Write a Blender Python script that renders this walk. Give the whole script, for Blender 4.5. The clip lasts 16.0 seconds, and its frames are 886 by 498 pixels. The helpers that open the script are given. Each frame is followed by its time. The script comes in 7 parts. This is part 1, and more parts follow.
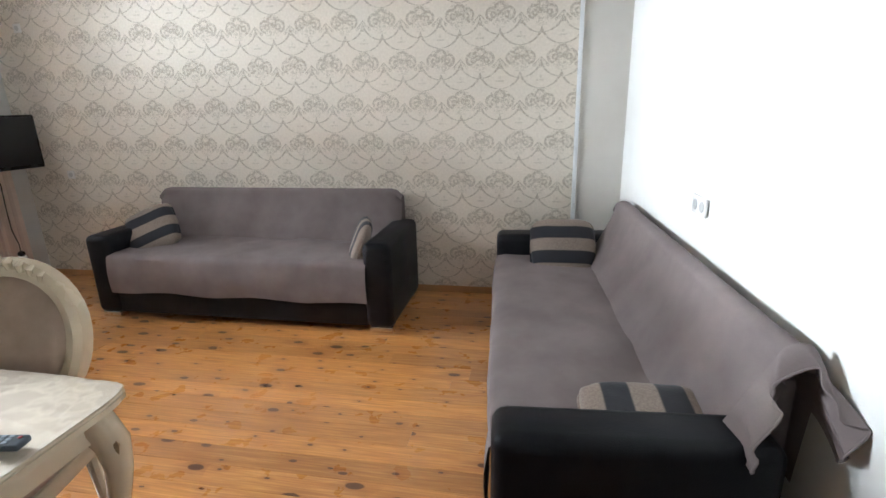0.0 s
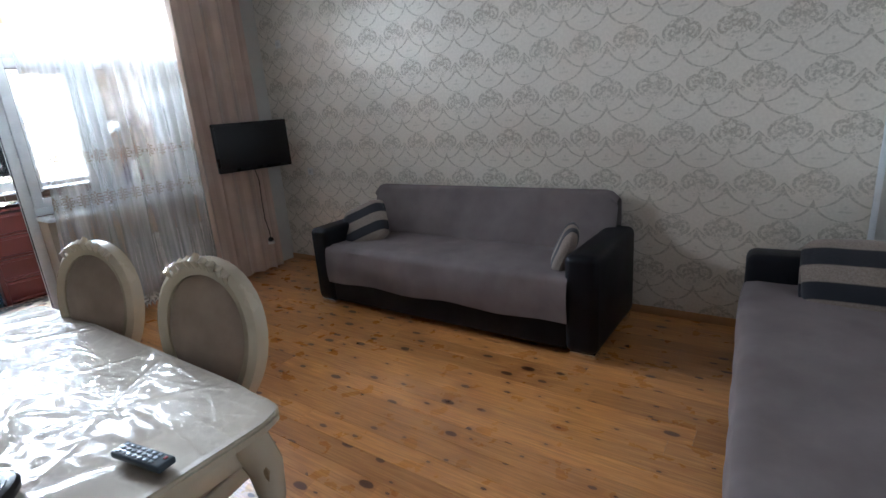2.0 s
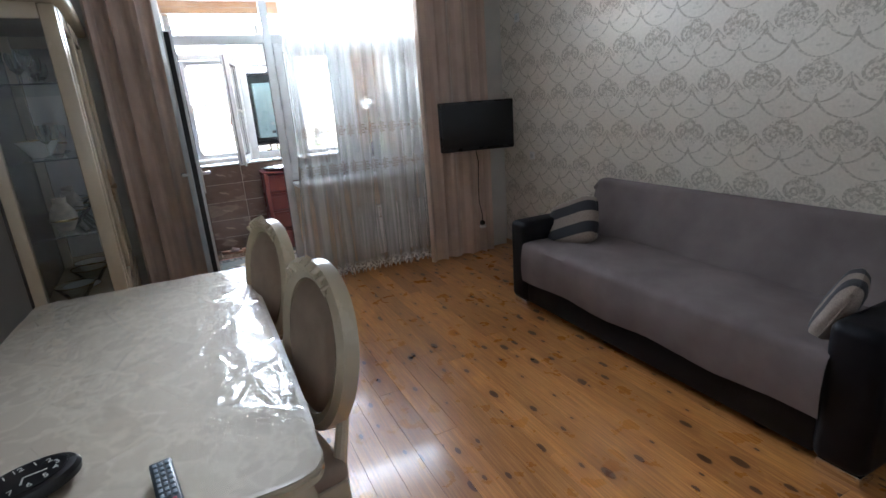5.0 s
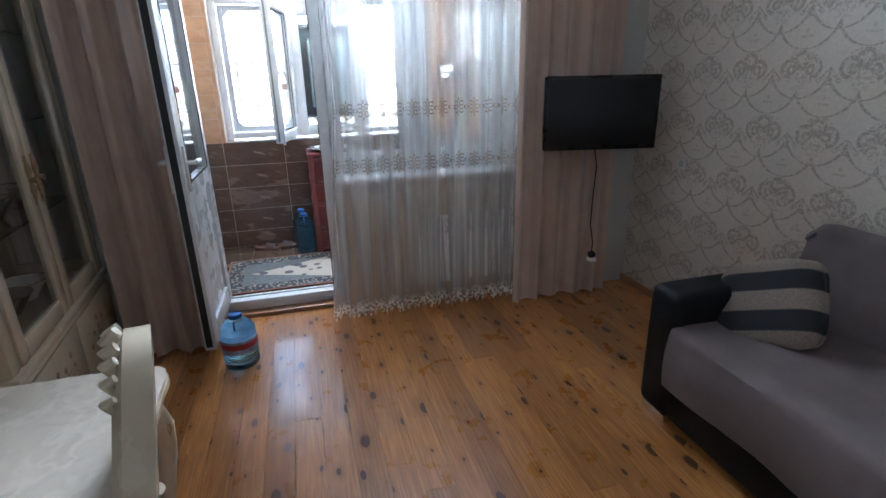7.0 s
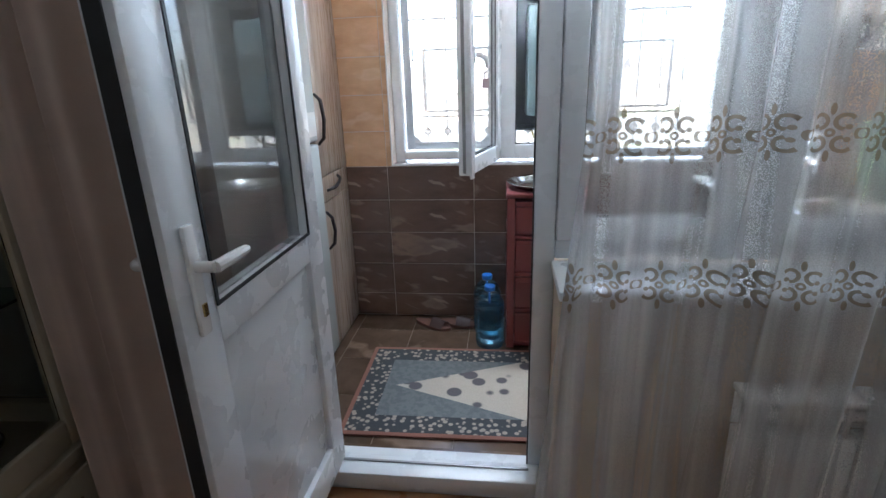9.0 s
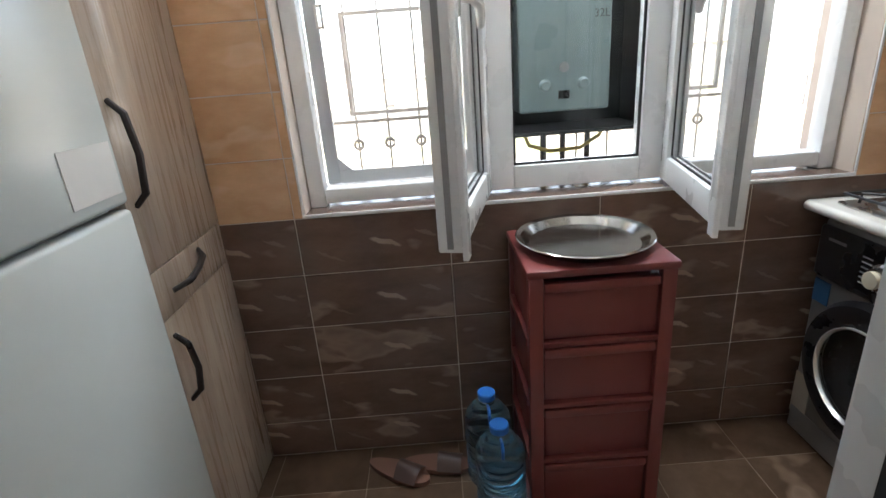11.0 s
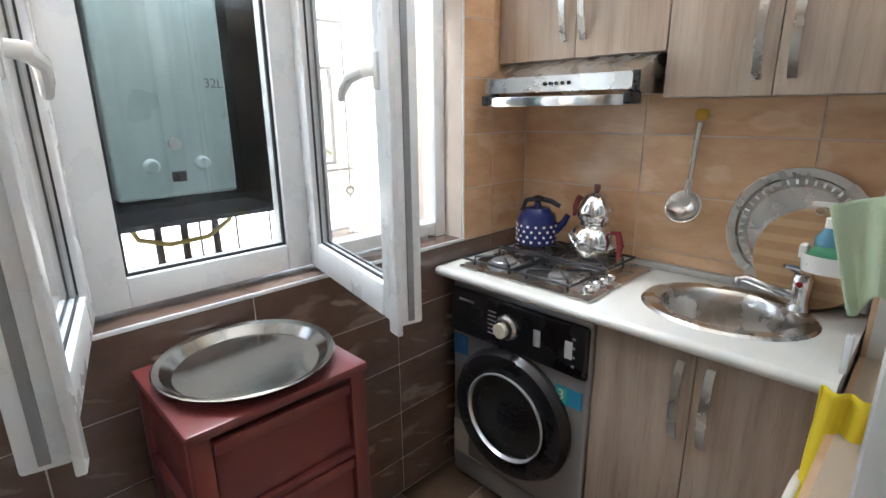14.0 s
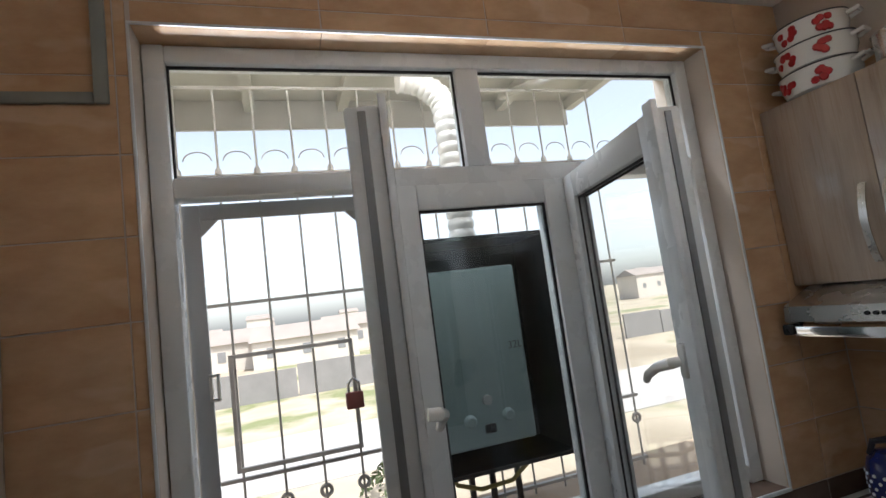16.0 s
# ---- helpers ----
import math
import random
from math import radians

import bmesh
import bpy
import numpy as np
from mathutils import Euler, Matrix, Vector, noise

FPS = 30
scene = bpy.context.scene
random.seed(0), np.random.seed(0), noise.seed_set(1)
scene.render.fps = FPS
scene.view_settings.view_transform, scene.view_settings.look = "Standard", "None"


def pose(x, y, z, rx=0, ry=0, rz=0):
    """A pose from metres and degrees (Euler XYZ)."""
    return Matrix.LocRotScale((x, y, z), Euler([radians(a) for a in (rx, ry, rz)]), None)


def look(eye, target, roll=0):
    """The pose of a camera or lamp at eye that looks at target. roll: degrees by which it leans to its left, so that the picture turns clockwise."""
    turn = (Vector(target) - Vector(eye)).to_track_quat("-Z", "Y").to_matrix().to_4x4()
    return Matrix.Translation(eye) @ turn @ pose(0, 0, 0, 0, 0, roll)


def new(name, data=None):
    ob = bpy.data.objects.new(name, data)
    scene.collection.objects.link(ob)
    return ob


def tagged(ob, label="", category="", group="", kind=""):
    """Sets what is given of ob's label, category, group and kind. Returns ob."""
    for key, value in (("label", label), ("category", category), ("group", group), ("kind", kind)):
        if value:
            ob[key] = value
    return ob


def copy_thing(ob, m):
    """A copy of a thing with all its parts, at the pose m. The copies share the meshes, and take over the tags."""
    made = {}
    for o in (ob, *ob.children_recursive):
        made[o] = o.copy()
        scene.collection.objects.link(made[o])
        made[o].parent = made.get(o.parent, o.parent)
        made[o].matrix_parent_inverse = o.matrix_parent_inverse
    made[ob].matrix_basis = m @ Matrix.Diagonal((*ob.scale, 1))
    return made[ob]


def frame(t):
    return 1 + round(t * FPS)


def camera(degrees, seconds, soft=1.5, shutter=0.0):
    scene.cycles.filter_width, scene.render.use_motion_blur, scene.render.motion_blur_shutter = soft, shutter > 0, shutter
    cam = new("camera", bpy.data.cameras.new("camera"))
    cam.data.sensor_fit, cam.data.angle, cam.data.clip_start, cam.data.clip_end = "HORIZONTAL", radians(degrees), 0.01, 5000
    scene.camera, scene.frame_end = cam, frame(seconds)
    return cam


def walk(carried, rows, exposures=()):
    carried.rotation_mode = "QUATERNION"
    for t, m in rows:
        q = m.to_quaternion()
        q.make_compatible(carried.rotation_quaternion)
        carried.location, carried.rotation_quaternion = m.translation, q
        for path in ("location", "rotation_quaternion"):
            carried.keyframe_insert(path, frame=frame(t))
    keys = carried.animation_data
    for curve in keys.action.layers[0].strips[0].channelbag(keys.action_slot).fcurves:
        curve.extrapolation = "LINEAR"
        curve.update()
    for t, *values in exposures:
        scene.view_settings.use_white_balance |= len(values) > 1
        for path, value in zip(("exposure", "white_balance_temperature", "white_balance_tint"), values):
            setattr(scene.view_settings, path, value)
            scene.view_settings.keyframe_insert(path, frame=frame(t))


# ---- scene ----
cam = camera(82.8, 16.0)
PATH = [
    (0, (0.197, 0.288, 1.489), (-0.171, 2.169, 0.917), -1.5),
    (0.5, (0.204, 0.229, 1.464), (-0.108, 2.099, 0.828), -1.1),
    (1, (0.204, 0.327, 1.473), (-0.34, 2.158, 0.88), -2.0),
    (1.5, (0.164, 0.503, 1.486), (-0.735, 2.202, 0.936), -3.5),
    (2, (0.106, 0.699, 1.452), (-1.025, 2.255, 0.905), -4.7),
    (2.5, (0.061, 0.946, 1.441), (-1.356, 2.256, 0.916), -4.9),
    (3, (0.08, 1.148, 1.438), (-1.607, 2.083, 0.909), -5.8),
    (3.2, (0.093, 1.183, 1.453), (-1.648, 2.01, 0.919), -6.7),
    (5.3, (-0.046, 1.299, 1.476), (-1.776, 2.125, 0.904), -3.6),
    (5.5, (-0.165, 1.344, 1.488), (-1.866, 2.222, 0.907), -3.9),
    (6, (-0.481, 1.498, 1.469), (-2.151, 2.405, 0.844), -3.0),
    (6.5, (-0.857, 1.698, 1.476), (-2.588, 2.455, 0.82), -0.7),
    (7, (-1.294, 1.811, 1.47), (-3.118, 2.31, 0.817), -1.3),
    (7.5, (-1.751, 1.883, 1.465), (-3.634, 2.03, 0.808), -2.6),
    (8, (-2.21, 1.9, 1.469), (-4.099, 1.848, 0.814), -2.6),
    (8.5, (-2.729, 1.921, 1.426), (-4.617, 1.746, 0.789), -2.2),
    (9, (-3.151, 1.841, 1.406), (-5.036, 1.598, 0.781), -1.9),
    (11.3, (-4.498, 1.619, 1.4), (-6.363, 1.742, 0.689), -4.9),
    (11.5, (-4.54, 1.607, 1.408), (-6.392, 1.824, 0.685), -4.9),
    (12, (-4.637, 1.509, 1.396), (-6.437, 1.917, 0.626), -4.3),
    (12.5, (-4.672, 1.489, 1.388), (-6.425, 2.009, 0.578), -3.4),
    (13, (-4.694, 1.539, 1.392), (-6.347, 2.336, 0.597), -2.0),
    (13.5, (-4.703, 1.592, 1.411), (-6.194, 2.726, 0.709), -0.4),
    (14, (-4.713, 1.634, 1.45), (-6.085, 2.987, 0.913), -0.6),
    (14.5, (-4.702, 1.649, 1.532), (-6.087, 3.05, 1.188), -2.9),
    (15, (-4.71, 1.635, 1.599), (-6.179, 2.989, 1.505), -5.9),
    (15.5, (-4.686, 1.579, 1.687), (-6.388, 2.622, 1.804), -8.7),
    (16, (-4.672, 1.501, 1.702), (-6.561, 2.12, 1.919), -7.5),
]
EXPOSURES = [(0.0, 4.9, 6000, 10), (1.0, 4.9, 5900, 10), (1.5, 4.6, 5600, 10), (2.0, 3.9, 5450, 10), (3.0, 3.6, 5400, 10), (5.5, 3.75, 5600, 10), (7.0, 3.65, 5250, 10), (8.0, 3.6, 5000, 10),
             (9.0, 3.15, 5450, 10), (11.5, 2.85, 6250, 10), (13.0, 3.2, 6100, 10), (14.5, 3.1, 6100, 10), (15.0, 2.4, 6150, 10), (15.5, 1.65, 6150, 10), (16.0, 1.1, 6150, 10)]
walk(cam, [(t, look(eye, target, roll)) for t, eye, target, roll in PATH], EXPOSURES)

# ---- light ----
world = bpy.data.worlds.new("sky")
scene.world = world
world.use_nodes = True
wn = world.node_tree
sky = wn.nodes.new("ShaderNodeTexSky")
sky.sky_type = "NISHITA"
sky.sun_disc = False
sky.dust_density = 2.0
sky.sun_elevation = radians(58)
sky.sun_rotation = radians(60)
wn.nodes["Background"].inputs["Strength"].default_value = 0.15
haze = wn.nodes.new("ShaderNodeHueSaturation")
haze.inputs["Saturation"].default_value = 0.45
wn.links.new(sky.outputs[0], haze.inputs["Color"])
wn.links.new(haze.outputs[0], wn.nodes["Background"].inputs["Color"])
sun_data = bpy.data.lights.new("sun", "SUN")
sun_data.energy, sun_data.angle, sun_data.color = 3.2, radians(0.5), (1.0, 0.95, 0.88)
sun = new("sun", sun_data)
sun.matrix_world = look((30, 25, 60), (0, 8, 0))


def opening_light(name, where, target, wide, high, watts, spread=180):
    """Daylight that comes in under the head of a window opening."""
    d = bpy.data.lights.new(name, "AREA")
    d.shape, d.size, d.size_y, d.energy, d.color = "RECTANGLE", wide, high, watts, (0.93, 0.97, 1.0)
    d.spread = radians(spread)
    o = new(name, d)
    o.matrix_world = look(where, target)
    return o


opening_light("daylight_room", (-4.46, 2.15, 2.31), (-2.6, 2.15, 2.40), 1.9, 0.20, 2.3, 110)
opening_light("daylight_kitchen", (-6.32, 2.07, 2.655), (-5.1, 2.07, 1.1), 1.75, 0.10, 6.0)
opening_light("daylight_head", (-6.03, 2.09, 2.43), (-5.0, 2.09, 2.37), 1.65, 0.08, 4.0, 64)
opening_light("daylight_sill", (-6.02, 2.09, 2.44), (-5.55, 2.09, 1.2), 1.65, 0.06, 0.8, 58)


# ---- small builders ----
def part(name, bm, material, parent=None, label="", smooth=35):
    """One mesh object from a bmesh, under a thing or a part."""
    me = bpy.data.meshes.new(name)
    bm.normal_update()
    bm.to_mesh(me)
    bm.free()
    if smooth:
        me.shade_smooth()
        me.set_sharp_from_angle(angle=radians(smooth))
    me.materials.append(material)
    ob = new(name, me)
    if parent is not None:
        ob.parent = parent
    if label:
        ob["label"] = label
    return ob


def thing(name, label, category, m=None, group="", kind=""):
    """An empty at a thing's base, which carries its parts."""
    ob = new(name)
    ob.empty_display_size = 0.1
    if m is not None:
        ob.matrix_basis = m
    return tagged(ob, label, category, group, kind)


def setting(name, bm, material, label, category="", smooth=35):
    return tagged(part(name, bm, material, None, "", smooth), label, category, "", "structure")


def bx(bm, x0, x1, y0, y1, z0, z1, bev=0.0, seg=2):
    made = bmesh.ops.create_cube(bm, size=1)["verts"]
    for v in made:
        v.co = Vector(((x0 + x1) / 2 + v.co.x * (x1 - x0), (y0 + y1) / 2 + v.co.y * (y1 - y0), (z0 + z1) / 2 + v.co.z * (z1 - z0)))
    if bev:
        edges = list({e for v in made for e in v.link_edges})
        bmesh.ops.bevel(bm, geom=edges, offset=bev, segments=seg, affect="EDGES", profile=0.5)
    return bm


def box(x0, x1, y0, y1, z0, z1, bev=0.0, seg=2):
    return bx(bmesh.new(), x0, x1, y0, y1, z0, z1, bev, seg)


def rod(bm, p, q, r0, r1=None, n=12):
    p, q = Vector(p), Vector(q)
    d = q - p
    turn = d.to_track_quat("Z", "Y").to_matrix().to_4x4()
    bmesh.ops.create_cone(bm, cap_ends=True, segments=n, radius1=r0, radius2=r0 if r1 is None else r1, depth=d.length,
                          matrix=Matrix.Translation((p + q) / 2) @ turn)
    return bm


def lathe(bm, profile, centre=(0, 0, 0), n=24, sx=1.0, sy=1.0, caps=True):
    """A turned shape from (radius, height) pairs."""
    cx, cy, cz = centre
    rings = []
    for r, z in profile:
        rings.append([bm.verts.new((cx + sx * r * math.cos(2 * math.pi * k / n), cy + sy * r * math.sin(2 * math.pi * k / n), cz + z)) for k in range(n)])
    for a, b in zip(rings, rings[1:]):
        for k in range(n):
            bm.faces.new((a[k], a[(k + 1) % n], b[(k + 1) % n], b[k]))
    if caps:
        bm.faces.new(list(reversed(rings[0])))
        bm.faces.new(rings[-1])
    return bm


def tube(bm, pts, r, n=8, closed=False):
    """A bent round bar along points; r is one radius or one for each point."""
    pts = [Vector(p) for p in pts]
    rs = r if isinstance(r, (list, tuple)) else [r] * len(pts)
    rings = []
    side = None
    for i, p in enumerate(pts):
        a = pts[i - 1] if (i or closed) else p
        b = pts[(i + 1) % len(pts)] if (i + 1 < len(pts) or closed) else p
        d = (b - a).normalized()
        if side is None:
            side = d.orthogonal().normalized()
        side = (side - d * side.dot(d)).normalized()
        up = d.cross(side)
        rings.append([bm.verts.new(p + rs[i] * (math.cos(2 * math.pi * k / n) * side + math.sin(2 * math.pi * k / n) * up)) for k in range(n)])
    pairs = list(zip(rings, rings[1:])) + ([(rings[-1], rings[0])] if closed else [])
    for a, b in pairs:
        for k in range(n):
            bm.faces.new((a[k], a[(k + 1) % n], b[(k + 1) % n], b[k]))
    if not closed:
        bm.faces.new(list(reversed(rings[0])))
        bm.faces.new(rings[-1])
    return bm


def sheet(bm, nu, nv, f):
    """A grid of points f(u, v), u and v from 0 to 1."""
    g = [[bm.verts.new(f(i / nu, j / nv)) for i in range(nu + 1)] for j in range(nv + 1)]
    for j in range(nv):
        for i in range(nu):
            bm.faces.new((g[j][i], g[j][i + 1], g[j + 1][i + 1], g[j + 1][i]))
    return bm


def prism(bm, outline, z0, z1):
    """An outline of (x, y) raised from z0 to z1."""
    a = [bm.verts.new((x, y, z0)) for x, y in outline]
    b = [bm.verts.new((x, y, z1)) for x, y in outline]
    n = len(outline)
    for k in range(n):
        bm.faces.new((a[k], a[(k + 1) % n], b[(k + 1) % n], b[k]))
    bm.faces.new(list(reversed(a)))
    bm.faces.new(b)
    bmesh.ops.recalc_face_normals(bm, faces=bm.faces)
    return bm


def spun(bm, m):
    bm.transform(m)
    return bm


def puff(bm, sx, sy, sz, p=0.55, nu=20, nv=12, wob=0.0, seed=0.0):
    """A stuffed shape: a box with swollen faces and pinched edges."""
    def e(c, k):
        return math.copysign(abs(c) ** k, c)
    def f(u, v):
        a, b = 2 * math.pi * u, math.pi * (v - 0.5)
        x, y, z = e(math.cos(b), p) * e(math.cos(a), p), e(math.cos(b), p) * e(math.sin(a), p), e(math.sin(b), 1.0)
        w = 1 + wob * noise.noise(Vector((x * 2 + seed, y * 2, z * 2)))
        return Vector((x * sx / 2 * w, y * sy / 2 * w, z * sz / 2 * w))
    sheet(bm, nu, nv, f)
    bmesh.ops.remove_doubles(bm, verts=bm.verts, dist=1e-5)
    return bm


# ---- materials ----
class Nodes:
    """A short hand for node trees."""
    def __init__(self, name):
        self.mat = bpy.data.materials.new(name)
        self.mat.use_nodes = True
        self.t = self.mat.node_tree
        self.b = self.t.nodes["Principled BSDF"]
        self.out = self.t.nodes["Material Output"]

    def add(self, kind, **values):
        n = self.t.nodes.new(kind)
        for k, v in values.items():
            n.inputs[k.replace("_", " ")].default_value = v
        return n

    def to(self, a, b):
        self.t.links.new(a, b)

    def coords(self, scale=(1, 1, 1), turn=(0, 0, 0), kind="Object"):
        c, m = self.add("ShaderNodeTexCoord"), self.add("ShaderNodeMapping")
        m.inputs["Scale"].default_value = scale
        m.inputs["Rotation"].default_value = turn
        self.to(c.outputs[kind], m.inputs[0])
        return m.outputs[0]

    def world(self, scale=(1, 1, 1), shift=None):
        g, m = self.add("ShaderNodeNewGeometry"), self.add("ShaderNodeMapping")
        m.inputs["Scale"].default_value = scale
        self.to(g.outputs["Position"], m.inputs[0])
        if shift is not None:
            self.to(shift, m.inputs["Location"])
        return m.outputs[0]

    def noise(self, v, scale, detail=4.0, rough=0.55):
        n = self.add("ShaderNodeTexNoise", Scale=scale, Detail=detail, Roughness=rough)
        self.to(v, n.inputs["Vector"])
        return n.outputs["Fac"]

    def ramp(self, fac, stops):
        n = self.add("ShaderNodeValToRGB")
        el = n.color_ramp.elements
        while len(el) < len(stops):
            el.new(0.5)
        for e, (p, c) in zip(el, stops):
            e.position, e.color = p, (*c, 1) if len(c) == 3 else c
        self.to(fac, n.inputs[0])
        return n.outputs[0]

    def mix(self, fac, a, b, mode="MIX"):
        n = self.t.nodes.new("ShaderNodeMix")
        n.data_type, n.blend_type = "RGBA", mode
        for slot, x in ((0, fac), (6, a), (7, b)):
            if isinstance(x, (int, float)):
                n.inputs[slot].default_value = x
            elif isinstance(x, tuple):
                n.inputs[slot].default_value = (*x, 1)
            else:
                self.to(x, n.inputs[slot])
        return n.outputs[2]

    def m(self, op, a, b=0.0, c=0.0):
        n = self.t.nodes.new("ShaderNodeMath")
        n.operation = op
        for i, x in enumerate((a, b, c)):
            if isinstance(x, (int, float)):
                n.inputs[i].default_value = x
            else:
                self.to(x, n.inputs[i])
        return n.outputs[0]

    def split(self, v):
        n = self.add("ShaderNodeSeparateXYZ")
        self.to(v, n.inputs[0])
        return n.outputs

    def bump(self, h, strength, dist=0.002):
        n = self.add("ShaderNodeBump", Strength=strength, Distance=dist)
        self.to(h, n.inputs["Height"])
        self.to(n.outputs[0], self.b.inputs["Normal"])

    def base(self, col):
        if isinstance(col, tuple):
            self.b.inputs["Base Color"].default_value = (*col, 1)
        else:
            self.to(col, self.b.inputs["Base Color"])

    def rough(self, v):
        if isinstance(v, (int, float)):
            self.b.inputs["Roughness"].default_value = v
        else:
            self.to(v, self.b.inputs["Roughness"])


def paint(name, col, rough=0.5, metal=0.0, var=0.12, big=3.0, fine=90.0, bump=0.15, coat=0.0, dist=0.001):
    """A plain surface with soft stains, fine grain and uneven gloss."""
    n = Nodes(name)
    v = n.coords()
    f = n.noise(v, big)
    dark = tuple(c * (1 - var) for c in col)
    light = tuple(min(1.0, c * (1 + var * 0.6)) for c in col)
    n.base(n.ramp(f, [(0.3, dark), (0.7, light)]))
    g = n.noise(v, fine, 3.0)
    n.rough(n.m("ADD", n.m("MULTIPLY", n.noise(v, big * 2.3), 0.18), max(0.02, rough - 0.09)))
    n.b.inputs["Metallic"].default_value = metal
    n.b.inputs["Coat Weight"].default_value = coat
    n.bump(g, bump, dist)
    return n.mat


def pine():
    n = Nodes("pine")
    info = n.add("ShaderNodeObjectInfo")
    off = n.m("MULTIPLY", info.outputs["Random"], 37.0)
    comb = n.add("ShaderNodeCombineXYZ")
    n.to(off, comb.inputs[0])
    n.to(n.m("MULTIPLY", info.outputs["Random"], 11.0), comb.inputs[1])
    v = n.world((1, 1, 1), comb.outputs[0])
    st = n.add("ShaderNodeMapping")
    st.inputs["Scale"].default_value = (0.9, 9, 1)
    n.to(v, st.inputs[0])
    grain = n.noise(st.outputs[0], 4.0, 6.0, 0.6)
    st2 = n.add("ShaderNodeMapping")
    st2.inputs["Scale"].default_value = (1.5, 38, 1)
    n.to(v, st2.inputs[0])
    lines = n.noise(st2.outputs[0], 3.0, 3.0, 0.5)
    # Knots: one in some cells, stretched along the board.
    kn = n.add("ShaderNodeMapping")
    kn.inputs["Scale"].default_value = (4.2, 9.0, 1)
    n.to(v, kn.inputs[0])
    wob = n.add("ShaderNodeTexNoise", Scale=26.0, Detail=2.0)
    n.to(v, wob.inputs["Vector"])
    warp = n.mix(0.06, kn.outputs[0], wob.outputs["Color"], "ADD")
    vor = n.add("ShaderNodeTexVoronoi", Scale=1.0, Randomness=0.95)
    vor.voronoi_dimensions = "2D"
    n.to(warp, vor.inputs["Vector"])
    cell = n.split(vor.outputs["Color"])
    size = n.m("ADD", 0.046, n.m("MULTIPLY", n.m("POWER", cell[0], 2.6), 0.15))
    size = n.m("MULTIPLY", size, n.m("GREATER_THAN", n.m("ADD", cell[1], n.m("SUBTRACT", n.noise(v, 1.6, 1.0), 0.5)), 0.20))
    rel = n.m("DIVIDE", vor.outputs["Distance"], n.m("ADD", size, 0.0005))
    knot = n.ramp(rel, [(0.0, (1, 1, 1)), (0.80, (0.95, 0.95, 0.95)), (1.0, (0, 0, 0))])
    halo = n.ramp(n.m("DIVIDE", rel, 3.6), [(0.0, (1, 1, 1)), (1.0, (0, 0, 0))])
    wood = n.ramp(grain, [(0.25, (0.42, 0.165, 0.040)), (0.5, (0.55, 0.250, 0.068)), (0.75, (0.64, 0.330, 0.108))])
    wood = n.mix(n.m("MULTIPLY", n.ramp(lines, [(0.38, (0, 0, 0)), (0.62, (1, 1, 1))]), 0.55), wood, (0.30, 0.115, 0.034))
    tone = n.ramp(info.outputs["Random"], [(0.0, (0.72, 0.66, 0.60)), (0.5, (0.98, 0.96, 0.93)), (1.0, (1.20, 1.17, 1.12))])
    wood = n.mix(1.0, wood, tone, "MULTIPLY")
    wood = n.mix(n.m("MULTIPLY", halo, 0.6), wood, (0.27, 0.095, 0.03))
    n.base(n.mix(n.m("MULTIPLY", knot, 0.92), wood, (0.062, 0.017, 0.007)))
    n.rough(n.m("ADD", 0.22, n.m("MULTIPLY", n.noise(v, 7.0), 0.14)))
    n.b.inputs["Coat Weight"].default_value = 0.55
    n.b.inputs["Coat Roughness"].default_value = 0.09
    n.bump(n.m("ADD", n.m("MULTIPLY", lines, 0.5), n.noise(v, 3.0)), 0.12, 0.002)
    return n.mat


